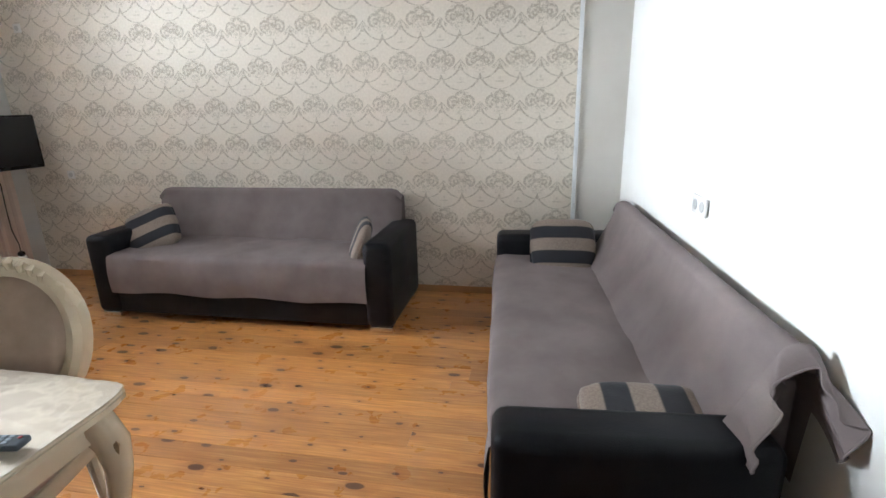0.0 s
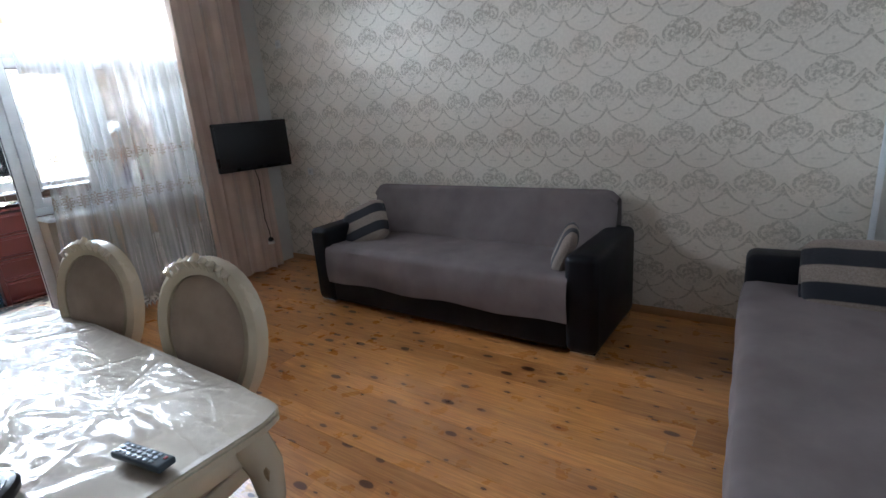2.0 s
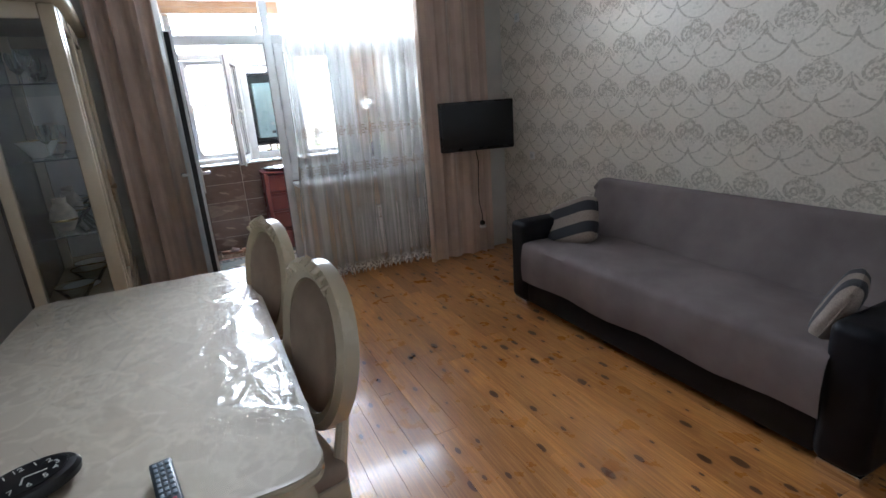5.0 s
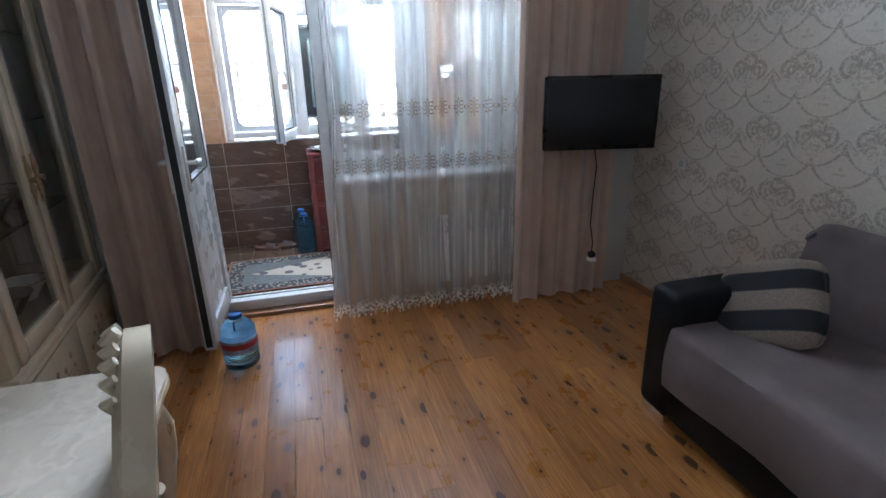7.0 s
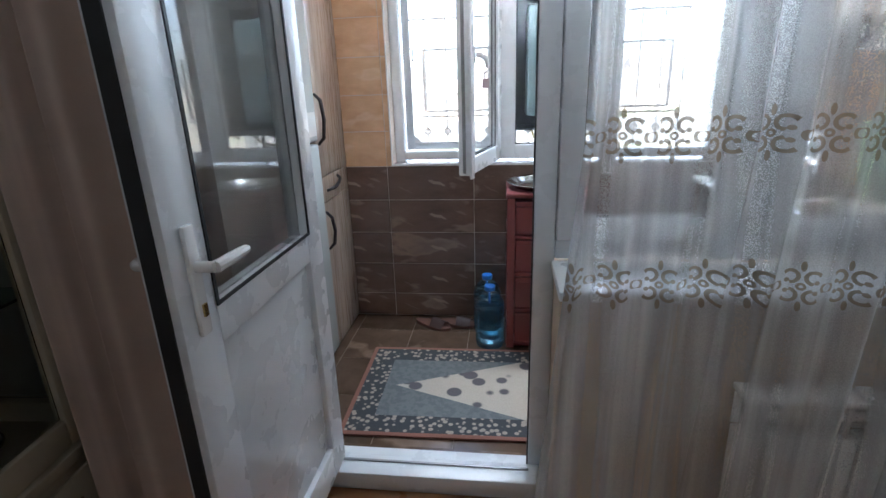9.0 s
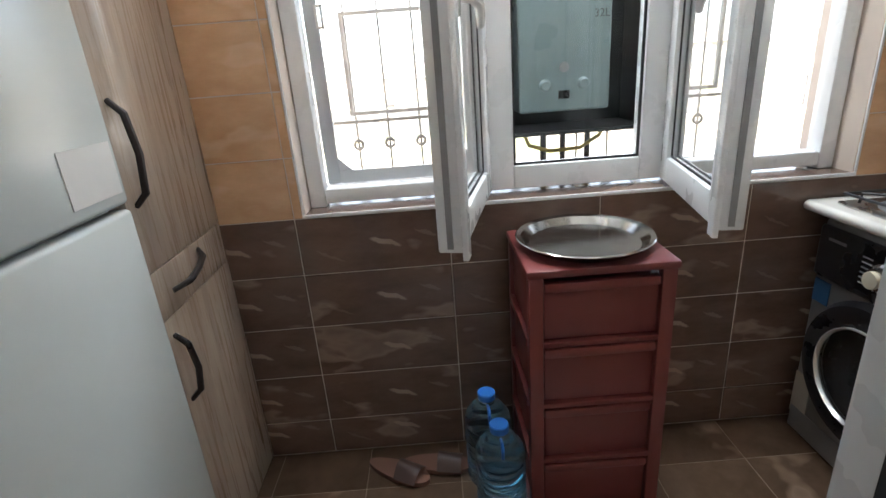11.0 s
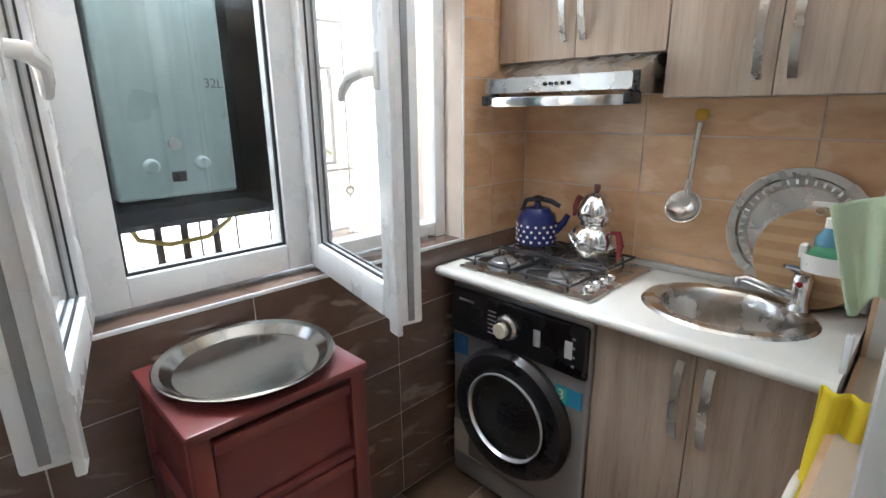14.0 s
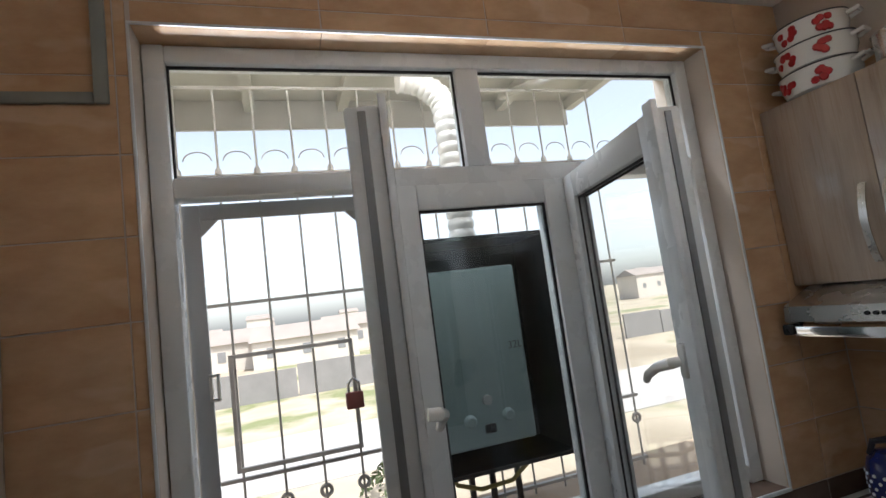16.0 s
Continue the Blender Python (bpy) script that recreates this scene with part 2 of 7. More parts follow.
def damask():
    """Wallpaper: offset rows of scallops with a scrolled medallion in each, in matt beige on a pearl ground."""
    n = Nodes("damask_wallpaper")
    g = n.add("ShaderNodeNewGeometry")
    xyz = n.split(g.outputs["Position"])
    W, H = 0.2075, 0.422
    u0 = n.m("DIVIDE", n.m("ADD", xyz[0], 2.194 + 0.14), 0.28)
    w0 = n.m("DIVIDE", n.m("ADD", xyz[2], -1.112 + 0.285), 0.57)

    def cellf(du, dw):
        a = n.m("SUBTRACT", n.m("FRACT", n.m("ADD", u0, du + 40.0)), 0.5)
        b = n.m("SUBTRACT", n.m("FRACT", n.m("ADD", w0, dw + 40.0)), 0.5)
        return n.m("MULTIPLY", a, W), n.m("MULTIPLY", b, H)

    def dist(x, y, cx, cy, sy=1.0):
        dx = n.m("SUBTRACT", x, cx)
        dy = n.m("MULTIPLY", n.m("SUBTRACT", y, cy), sy)
        return n.m("SQRT", n.m("ADD", n.m("MULTIPLY", dx, dx), n.m("MULTIPLY", dy, dy)))

    def ring(d, r, w):
        return n.m("LESS_THAN", n.m("ABSOLUTE", n.m("SUBTRACT", d, r)), w)

    masks = []
    for du, dw in ((0.0, 0.0), (0.5, 0.5)):
        x, y = cellf(du, dw)
        ax = n.m("ABSOLUTE", x)
        width = n.m("ADD", 0.0016, n.m("MULTIPLY", ax, 0.042))
        # scallops under and over the medallion, thicker near their ends
        for mid, top in ((0.065, 0.042), (0.222, 0.198)):
            d = dist(x, y, 0.0, mid)
            masks.append(n.m("MULTIPLY", n.m("LESS_THAN", n.m("ABSOLUTE", n.m("SUBTRACT", d, 0.111)), width), n.m("LESS_THAN", y, top)))
        # side scrolls, crest and heart of the medallion
        masks.append(n.m("MULTIPLY", ring(dist(ax, y, 0.042, 0.050), 0.028, 0.0066), n.m("GREATER_THAN", n.m("ADD", ax, n.m("MULTIPLY", y, 0.6)), 0.052)))
        masks.append(ring(dist(ax, y, 0.034, 0.046), 0.012, 0.0055))
        masks.append(n.m("MULTIPLY", ring(dist(x, y, 0.0, 0.074), 0.026, 0.0070), n.m("GREATER_THAN", y, 0.078)))
        masks.append(n.m("LESS_THAN", dist(ax, y, 0.009, 0.055, 0.7), 0.010))
        masks.append(n.m("MULTIPLY", n.m("LESS_THAN", dist(ax, y, 0.012, 0.020, 1.6), 0.009), 0.7))
        # fine leaf work round the medallion
        leafy = n.ramp(n.noise(n.world(), 105.0, 2.0, 0.5), [(0.50, (0, 0, 0)), (0.56, (0.75, 0.75, 0.75))])
        masks.append(n.m("MULTIPLY", leafy, n.m("LESS_THAN", dist(x, y, 0.0, 0.052, 1.1), 0.066)))
        # leafed triangles over the meeting points of the scallops
        spur = n.m("SUBTRACT", 0.1037, ax)
        tri = n.m("MULTIPLY", n.m("LESS_THAN", spur, n.m("SUBTRACT", 0.036, n.m("MULTIPLY", n.m("ABSOLUTE", n.m("SUBTRACT", y, 0.018)), 1.0))), n.m("GREATER_THAN", y, 0.012))
        masks.append(n.m("MULTIPLY", tri, n.m("MAXIMUM", leafy, n.m("GREATER_THAN", spur, n.m("SUBTRACT", 0.028, n.m("ABSOLUTE", n.m("SUBTRACT", y, 0.018)))))))
        # eyelets where the scallops meet, and small dashes inside them
        masks.append(ring(dist(ax, y, 0.1037, 0.010), 0.0085, 0.0034))
        masks.append(n.m("MULTIPLY", ring(dist(ax, y, 0.070, 0.012), 0.006, 0.003), 0.7))
        masks.append(n.m("MULTIPLY", n.m("LESS_THAN", dist(ax, y, 0.010, 0.150, 3.0), 0.013), 0.55))
        masks.append(n.m("MULTIPLY", n.m("LESS_THAN", dist(ax, y, 0.0, 0.168, 0.8), 0.006), 0.5))
        masks.append(n.m("MULTIPLY", n.m("LESS_THAN", dist(ax, y, 0.014, -0.012, 3.0), 0.012), 0.4))
    tot = masks[0]
    for k in masks[1:]:
        tot = n.m("MAXIMUM", tot, k)
    v = n.world()
    broken = n.ramp(n.noise(v, 95.0, 3.0), [(0.38, (0.2, 0.2, 0.2)), (0.54, (1, 1, 1))])
    tot = n.m("MULTIPLY", tot, broken)
    ground = n.ramp(n.noise(v, 60.0, 4.0), [(0.3, (0.66, 0.60, 0.515)), (0.7, (0.76, 0.70, 0.61))])
    n.base(n.mix(n.m("MULTIPLY", tot, 0.68), ground, (0.345, 0.305, 0.235)))
    n.b.inputs["Metallic"].default_value = 0.15
    n.rough(n.m("ADD", n.m("MULTIPLY", tot, 0.30), n.m("ADD", 0.36, n.m("MULTIPLY", n.noise(v, 40.0), 0.12))))
    n.b.inputs["Sheen Weight"].default_value = 0.1
    n.bump(n.m("ADD", tot, n.m("MULTIPLY", n.noise(v, 240.0, 2.0), 0.7)), 0.35, 0.0012)
    return n.mat


def marble_tile(name, dark, mid, vein, gloss, printed=False):
    n = Nodes(name)
    info = n.add("ShaderNodeObjectInfo")
    comb = n.add("ShaderNodeCombineXYZ")
    for k, f in enumerate((23.0, 41.0, 17.0)):
        n.to(n.m("MULTIPLY", info.outputs["Random"], f), comb.inputs[k])
    v = n.world((1, 1, 1), comb.outputs[0])
    slope = n.add("ShaderNodeMapping")
    slope.inputs["Rotation"].default_value = (radians(40), radians(38), radians(24))
    slope.inputs["Scale"].default_value = (2.0, 2.0, 4.6)
    n.to(v, slope.inputs[0])
    body = n.noise(slope.outputs[0], 2.6, 6.0, 0.62)
    streak = n.noise(slope.outputs[0], 1.7, 3.0, 0.5)
    col = n.ramp(body, [(0.25, dark), (0.6, mid), (0.85, tuple(c * 1.2 for c in mid))])
    if printed:
        # the same pale slash is printed on every tile, with a fainter one beside it
        loc = n.split(n.coords())
        wave = n.m("MULTIPLY", n.m("SUBTRACT", n.noise(n.coords(), 22.0, 3.0), 0.5), 0.03)
        for cy, cz, ly, lz, slope_by, amount in ((0.285, 0.098, 0.055, 0.011, -0.28, 0.8), (0.42, 0.12, 0.04, 0.007, -0.4, 0.3), (0.10, 0.06, 0.05, 0.006, -0.5, 0.22)):
            a = n.m("SUBTRACT", loc[1], cy)
            b = n.m("ADD", n.m("SUBTRACT", n.m("SUBTRACT", loc[2], cz), n.m("MULTIPLY", a, slope_by)), wave)
            r = n.m("ADD", n.m("POWER", n.m("ABSOLUTE", n.m("DIVIDE", a, ly)), 2.0), n.m("POWER", n.m("ABSOLUTE", n.m("DIVIDE", b, lz)), 2.0))
            col = n.mix(n.m("MULTIPLY", n.ramp(r, [(0.55, (1, 1, 1)), (1.0, (0, 0, 0))]), amount), col, vein)
    n.base(n.mix(n.ramp(streak, [(0.585, (0, 0, 0)), (0.64, (0.5, 0.5, 0.5)), (0.72, (0.25, 0.25, 0.25))]), col, vein))
    n.rough(n.m("ADD", gloss, n.m("MULTIPLY", n.noise(v, 12.0), 0.1)))
    n.bump(n.noise(v, 30.0), 0.05, 0.001)
    return n.mat


def laminate():
    n = Nodes("oak_laminate")
    info = n.add("ShaderNodeObjectInfo")
    comb = n.add("ShaderNodeCombineXYZ")
    n.to(n.m("MULTIPLY", info.outputs["Random"], 9.0), comb.inputs[0])
    v = n.world((1, 1, 1), comb.outputs[0])
    a = n.add("ShaderNodeMapping")
    a.inputs["Scale"].default_value = (11, 11, 0.8)
    n.to(v, a.inputs[0])
    b = n.add("ShaderNodeMapping")
    b.inputs["Scale"].default_value = (60, 60, 2.2)
    n.to(v, b.inputs[0])
    f, g = n.noise(a.outputs[0], 1.6, 6.0, 0.65), n.noise(b.outputs[0], 2.0, 3.0)
    col = n.ramp(f, [(0.25, (0.29, 0.220, 0.170)), (0.5, (0.46, 0.370, 0.295)), (0.78, (0.57, 0.475, 0.39))])
    n.base(n.mix(n.m("MULTIPLY", g, 0.4), col, (0.20, 0.145, 0.105)))
    n.rough(n.m("ADD", 0.24, n.m("MULTIPLY", g, 0.08)))
    n.b.inputs["Coat Weight"].default_value = 0.4
    n.b.inputs["Coat Roughness"].default_value = 0.05
    n.bump(g, 0.02, 0.001)
    return n.mat


def velour():
    n = Nodes("taupe_velour")
    v = n.coords()
    f = n.noise(v, 3.2, 4.0)
    g = n.noise(v, 160.0, 2.0)
    col = n.ramp(f, [(0.33, (0.152, 0.125, 0.119)), (0.67, (0.225, 0.188, 0.181))])
    n.base(n.mix(n.m("MULTIPLY", g, 0.35), col, (0.15, 0.123, 0.122)))
    n.rough(0.75)
    n.b.inputs["Specular IOR Level"].default_value = 0.12
    n.b.inputs["Sheen Weight"].default_value = 0.1
    n.b.inputs["Sheen Roughness"].default_value = 0.25
    n.b.inputs["Sheen Tint"].default_value = (0.82, 0.76, 0.76, 1)
    n.bump(n.m("ADD", n.m("MULTIPLY", g, 0.4), n.noise(v, 7.0)), 0.35, 0.004)
    return n.mat


def leather():
    n = Nodes("black_leatherette")
    v = n.coords()
    vor = n.add("ShaderNodeTexVoronoi", Scale=210.0)
    n.to(v, vor.inputs["Vector"])
    n.base(n.ramp(n.noise(v, 5.0), [(0.3, (0.006, 0.006, 0.008)), (0.7, (0.013, 0.013, 0.015))]))
    n.rough(n.m("ADD", 0.34, n.m("MULTIPLY", n.noise(v, 6.0), 0.2)))
    n.b.inputs["Specular IOR Level"].default_value = 0.13
    n.bump(n.m("ADD", n.m("MULTIPLY", vor.outputs["Distance"], 0.5), n.noise(v, 9.0)), 0.3, 0.003)
    return n.mat


def stripes():
    """Cushion cloth: wide dark blue-black and beige bands of velour."""
    n = Nodes("striped_velour")
    v = n.coords()
    y = n.split(v)[1]
    band = n.m("FRACT", n.m("ADD", n.m("DIVIDE", y, 0.165), 0.27))
    fac = n.ramp(band, [(0.46, (0, 0, 0)), (0.50, (1, 1, 1)), (0.96, (1, 1, 1)), (1.0, (0, 0, 0))])
    grain = n.noise(v, 130.0, 2.0)
    beige = n.ramp(grain, [(0.3, (0.19, 0.145, 0.115)), (0.7, (0.27, 0.215, 0.175))])
    n.base(n.mix(fac, beige, (0.008, 0.008, 0.013)))
    n.rough(0.8)
    n.b.inputs["Sheen Weight"].default_value = 0.12
    n.bump(n.m("ADD", grain, n.noise(v, 14.0)), 0.4, 0.003)
    return n.mat


def glass(name, tint=(1, 1, 1), rough=0.0):
    n = Nodes(name)
    n.base(tint)
    n.rough(rough)
    n.b.inputs["Transmission Weight"].default_value = 1.0
    n.b.inputs["IOR"].default_value = 1.45
    return n.mat


def lace():
    """White net, half open, with embroidered bands and a pierced hem."""
    n = Nodes("white_lace")
    g = n.add("ShaderNodeTexCoord")
    uv = n.split(g.outputs["Object"])
    y, z = uv[1], uv[2]
    v = n.coords()

    def band(zc):
        a = n.m("SUBTRACT", n.m("FRACT", n.m("ADD", n.m("DIVIDE", y, 0.092), 20.0)), 0.5)
        a = n.m("MULTIPLY", n.m("ABSOLUTE", a), 0.105)
        b = n.m("MULTIPLY", n.m("ABSOLUTE", n.m("SUBTRACT", z, zc)), 1.14)

        def far(cx, cz, sz=1.0):
            dx, dz = n.m("SUBTRACT", a, cx), n.m("MULTIPLY", n.m("SUBTRACT", b, cz), sz)
            return n.m("SQRT", n.m("ADD", n.m("MULTIPLY", dx, dx), n.m("MULTIPLY", dz, dz)))

        def ring(cx, cz, r, w):
            return n.m("LESS_THAN", n.m("ABSOLUTE", n.m("SUBTRACT", far(cx, cz), r)), w)
        # four open scrolls round a small eye, a finial over and under them and a link to the next motif
        scroll = n.m("MULTIPLY", ring(0.021, 0.023, 0.0145, 0.0040), n.m("LESS_THAN", n.m("SUBTRACT", a, n.m("MULTIPLY", b, 0.55)), 0.0165))
        curl = n.m("LESS_THAN", far(0.027, 0.013), 0.0055)
        t = n.m("MAXIMUM", scroll, curl)
        t = n.m("MAXIMUM", t, ring(0.0, 0.0, 0.0065, 0.0028))
        t = n.m("MAXIMUM", t, n.m("LESS_THAN", far(0.0, 0.049, 0.42), 0.0052))
        return n.m("MAXIMUM", t, n.m("MULTIPLY", ring(0.0525, 0.0, 0.013, 0.0034), n.m("LESS_THAN", b, 0.011)))
    emb = n.m("MAXIMUM", band(1.297), band(0.992))
    thread = n.ramp(n.noise(v, 420.0, 1.0), [(0.3, (0, 0, 0)), (0.7, (1, 1, 1))])
    hem = n.ramp(z, [(0.11, (1, 1, 1)), (0.17, (0, 0, 0))])
    pierced = n.ramp(n.noise(v, 55.0, 2.0), [(0.47, (0, 0, 0)), (0.52, (1, 1, 1))])
    dens = n.m("ADD", n.ramp(z, [(0.75, (0.20, 0.20, 0.20)), (0.85, (0.24, 0.24, 0.24))]), n.m("MULTIPLY", thread, 0.10))
    gathered = n.ramp(n.noise(n.coords((0.0, 15.0, 0.4)), 1.0, 3.0, 0.6), [(0.40, (0, 0, 0)), (0.70, (0.26, 0.26, 0.26))])
    dens = n.m("ADD", dens, gathered)
    dens = n.m("ADD", dens, n.m("MULTIPLY", hem, n.m("MULTIPLY", pierced, 0.6)))
    dens = n.m("MINIMUM", n.m("MAXIMUM", dens, n.m("MULTIPLY", emb, 0.9)), 1.0)
    clear = n.add("ShaderNodeBsdfTransparent")
    soft = n.add("ShaderNodeBsdfTranslucent")
    flat = n.add("ShaderNodeBsdfDiffuse")
    col = n.mix(emb, (0.85, 0.85, 0.83), (0.24, 0.20, 0.15))
    n.to(col, soft.inputs[0])
    n.to(col, flat.inputs[0])
    body, mixed = n.add("ShaderNodeMixShader", Fac=0.45), n.add("ShaderNodeMixShader")
    n.to(soft.outputs[0], body.inputs[1])
    n.to(flat.outputs[0], body.inputs[2])
    n.to(dens, mixed.inputs[0])
    n.to(clear.outputs[0], mixed.inputs[1])
    n.to(body.outputs[0], mixed.inputs[2])
    n.to(mixed.outputs[0], n.out.inputs[0])
    return n.mat


def drape_cloth():
    n = Nodes("rose_brown_drape")
    v = n.coords()
    y = n.split(v)[1]
    st = n.ramp(n.m("FRACT", n.m("ADD", n.m("DIVIDE", y, 0.085), 30.0)), [(0.0, (0, 0, 0)), (0.55, (0, 0, 0)), (0.62, (1, 1, 1)), (0.9, (1, 1, 1)), (1.0, (0, 0, 0))])
    g = n.noise(v, 220.0, 2.0)
    col = n.ramp(n.noise(v, 4.0), [(0.3, (0.51, 0.385, 0.305)), (0.7, (0.63, 0.49, 0.395))])
    n.base(n.mix(n.m("MULTIPLY", st, 0.28), col, (0.33, 0.225, 0.19)))
    n.rough(0.55)
    n.b.inputs["Sheen Weight"].default_value = 0.35
    n.bump(g, 0.25, 0.001)
    return n.mat


PINE = pine()
DAMASK = damask()
BROWN_TILE = marble_tile("brown_marble_tile", (0.092, 0.059, 0.045), (0.155, 0.103, 0.080), (0.38, 0.29, 0.23), 0.08, True)
BEIGE_TILE = marble_tile("beige_marble_tile", (0.50, 0.30, 0.165), (0.65, 0.425, 0.255), (0.74, 0.54, 0.37), 0.08)
FLOOR_TILE = marble_tile("brown_floor_tile", (0.056, 0.034, 0.022), (0.10, 0.064, 0.042), (0.28, 0.20, 0.145), 0.12)
LAMINATE = laminate()
VELOUR = velour()
LEATHER = leather()
STRIPES = stripes()
GLASS = glass("window_glass", (0.97, 0.99, 0.98))
LACE = lace()
DRAPE = drape_cloth()
WHITE_WALL = paint("white_wall_paint", (0.74, 0.74, 0.71), 0.6, var=0.05, fine=140.0, bump=0.25)
PALE_WALL = paint("pale_wallpaper", (0.60, 0.575, 0.53), 0.6, var=0.06, fine=120.0, bump=0.3)
TAN_WALL = paint("tan_wallpaper", (0.46, 0.37, 0.27), 0.65, var=0.10, fine=120.0, bump=0.3)
CEIL = paint("ceiling_paint", (0.78, 0.77, 0.74), 0.8, var=0.04)
PVC = paint("white_pvc", (0.74, 0.76, 0.77), 0.28, var=0.05, bump=0.04)
SCREEN_PAINT = paint("grey_screen_paint", (0.50, 0.51, 0.52), 0.4, var=0.06, bump=0.04)
GASKET = paint("black_rubber", (0.02, 0.02, 0.022), 0.6)
GROUT = paint("pale_grout", (0.58, 0.50, 0.43), 0.85, fine=200.0)
DARK_GROUT = paint("brown_grout", (0.17, 0.12, 0.085), 0.85, fine=200.0)
CREAM = paint("cream_lacquer", (0.62, 0.53, 0.385), 0.24, var=0.10, bump=0.06, coat=0.3)
CREAM_CLOTH = paint("beige_upholstery", (0.40, 0.305, 0.235), 0.7, var=0.16, big=9.0, fine=220.0, bump=0.3)
GILT = paint("antique_gilt", (0.36, 0.26, 0.15), 0.42, metal=0.5, var=0.3, big=30.0)
CHROME = paint("chrome", (0.78, 0.78, 0.78), 0.12, metal=1.0, var=0.05, bump=0.02)
STEEL = paint("brushed_steel", (0.58, 0.56, 0.53), 0.27, metal=1.0, var=0.08, big=5.0, bump=0.05)
SILVER = paint("silver_paint", (0.34, 0.345, 0.35), 0.33, metal=0.55, var=0.06)
BLACK = paint("black_plastic", (0.012, 0.012, 0.014), 0.28, var=0.2, bump=0.05)
SCREEN = paint("tv_screen", (0.004, 0.004, 0.006), 0.45, var=0.2, bump=0.0)
IRON = paint("cast_iron", (0.018, 0.018, 0.02), 0.5)
MAROON = paint("maroon_plastic", (0.155, 0.036, 0.034), 0.34, var=0.10, big=5.0, bump=0.05)
WORKTOP = paint("white_worktop", (0.70, 0.70, 0.66), 0.22, var=0.06, big=6.0, bump=0.03)
ENAMEL = paint("blue_enamel", (0.014, 0.022, 0.12), 0.12, var=0.12, bump=0.02, coat=0.5)
WHITE_ENAMEL = paint("white_enamel", (0.78, 0.77, 0.74), 0.15, var=0.04, bump=0.02)
FRIDGE = paint("white_fridge_paint", (0.62, 0.67, 0.66), 0.2, var=0.03, bump=0.02)
BRASS = paint("brass", (0.55, 0.40, 0.14), 0.25, metal=1.0)

# ---- structure: living room ----
YN, XW, XK, XT = 4.016, -4.30, -4.78, -5.98
YS, XE, RZ = -1.1, 1.15, 2.72
KS, KN, KZ, KTOP = 0.40, 3.37, 0.03, 2.66

setting("wall_north", box(XK, 1.6, YN, YN + 0.2, -0.02, RZ), DAMASK, "wall papered in pearl and beige damask scrolls")
setting("wall_strip", box(0.445, 0.79, YN - 0.006, YN, 0.0, RZ), PALE_WALL, "plain pale wallpaper strip beside the damask wall")
setting("wall_south", box(XK, 1.6, YS - 0.2, YS, -0.02, RZ), PALE_WALL, "plain pale papered wall")
east = setting("wall_east", box(0, 0.2, -6.0, 0.25, -0.02, RZ), WHITE_WALL, "plain white painted wall behind a sofa")
east.matrix_basis = pose(0.768, YN, 0, 0, 0, 4.3)
setting("wall_west_1", box(XK, XW, 3.17, YN, -0.02, RZ), PALE_WALL, "plain pale wall pier beside the window")
setting("wall_west_2", box(XK, XW, YS, 1.13, -0.02, RZ), PALE_WALL, "plain pale wall beside the balcony door")
setting("wall_west_lintel", box(XK, XW, 1.13, 3.17, 2.42, RZ), PALE_WALL, "plain pale wall over the window and balcony door")
setting("wall_parapet", box(XK, -4.46, 1.995, 3.17, -0.02, 0.845), TAN_WALL, "low wall under the inner window, behind the radiator")
setting("ceiling_1", box(XK, 1.6, YS - 0.2, YN + 0.2, RZ, RZ + 0.15), CEIL, "plain white living room ceiling")
setting("subfloor", box(XK, 1.6, YS - 0.2, YN + 0.2, -0.12, -0.025), paint("dark_subfloor", (0.05, 0.03, 0.02), 0.9), "dark base under the floor boards")

bm = box(XW + 0.001, 0.765, YN - 0.018, YN - 0.007, 0.0, 0.055, 0.004)
setting("baseboard_1", bm, paint("pine_baseboard", (0.42, 0.22, 0.09), 0.35), "varnished pine baseboard along the papered wall", "baseboard")
bm = box(0.43, 0.458, YN - 0.024, YN - 0.007, 0.06, RZ - 0.002, 0.004)
setting("trim", bm, PVC, "white plastic cable trunking running up the wall", "trim")

# ---- structure: kitchen balcony ----
# outer wall with a wide window opening, clad on the inside
WY0, WY1, WZ0, WZ1 = 1.205, 2.985, 0.976, 2.475
XO = XT - 0.26
wall_k = thing("wall_kitchen", "tiled outer wall with brown tiles below beige ones", "wall", kind="structure")
for a in ((XO, XT - 0.003, KS - 0.2, WY0, -0.05, KTOP), (XO, XT - 0.003, WY1, KN + 0.2, -0.05, KTOP),
          (XO, XT - 0.003, WY0, WY1, -0.05, WZ0 - 0.012), (XO, XT - 0.003, WY0, WY1, WZ1 + 0.012, KTOP)):
    part("wall_core", box(*a), GROUT, wall_k)
wall_n = thing("wall_kitchen_north", "wall behind the worktop, clad in beige marble-look tiles", "wall", kind="structure")
part("wall_core", box(XT - 0.003, XK + 0.001, KN + 0.003, KN + 0.2, -0.05, KTOP), GROUT, wall_n)
setting("wall_kitchen_south", box(XO, XK, KS - 0.2, KS, -0.05, KTOP), BEIGE_TILE, "beige tiled end wall behind the fridge")
setting("ceiling_2", box(XO, XK, KS - 0.2, KN + 0.2, KTOP, KTOP + 0.2), CEIL, "plain white kitchen balcony ceiling")
kfloor = thing("floor_kitchen", "brown marble-look tiled balcony floor with pale joints", "floor", kind="structure")
part("floor_base", box(XT - 0.01, XK + 0.01, KS - 0.02, KN + 0.02, -0.1, KZ - 0.002), DARK_GROUT, kfloor)
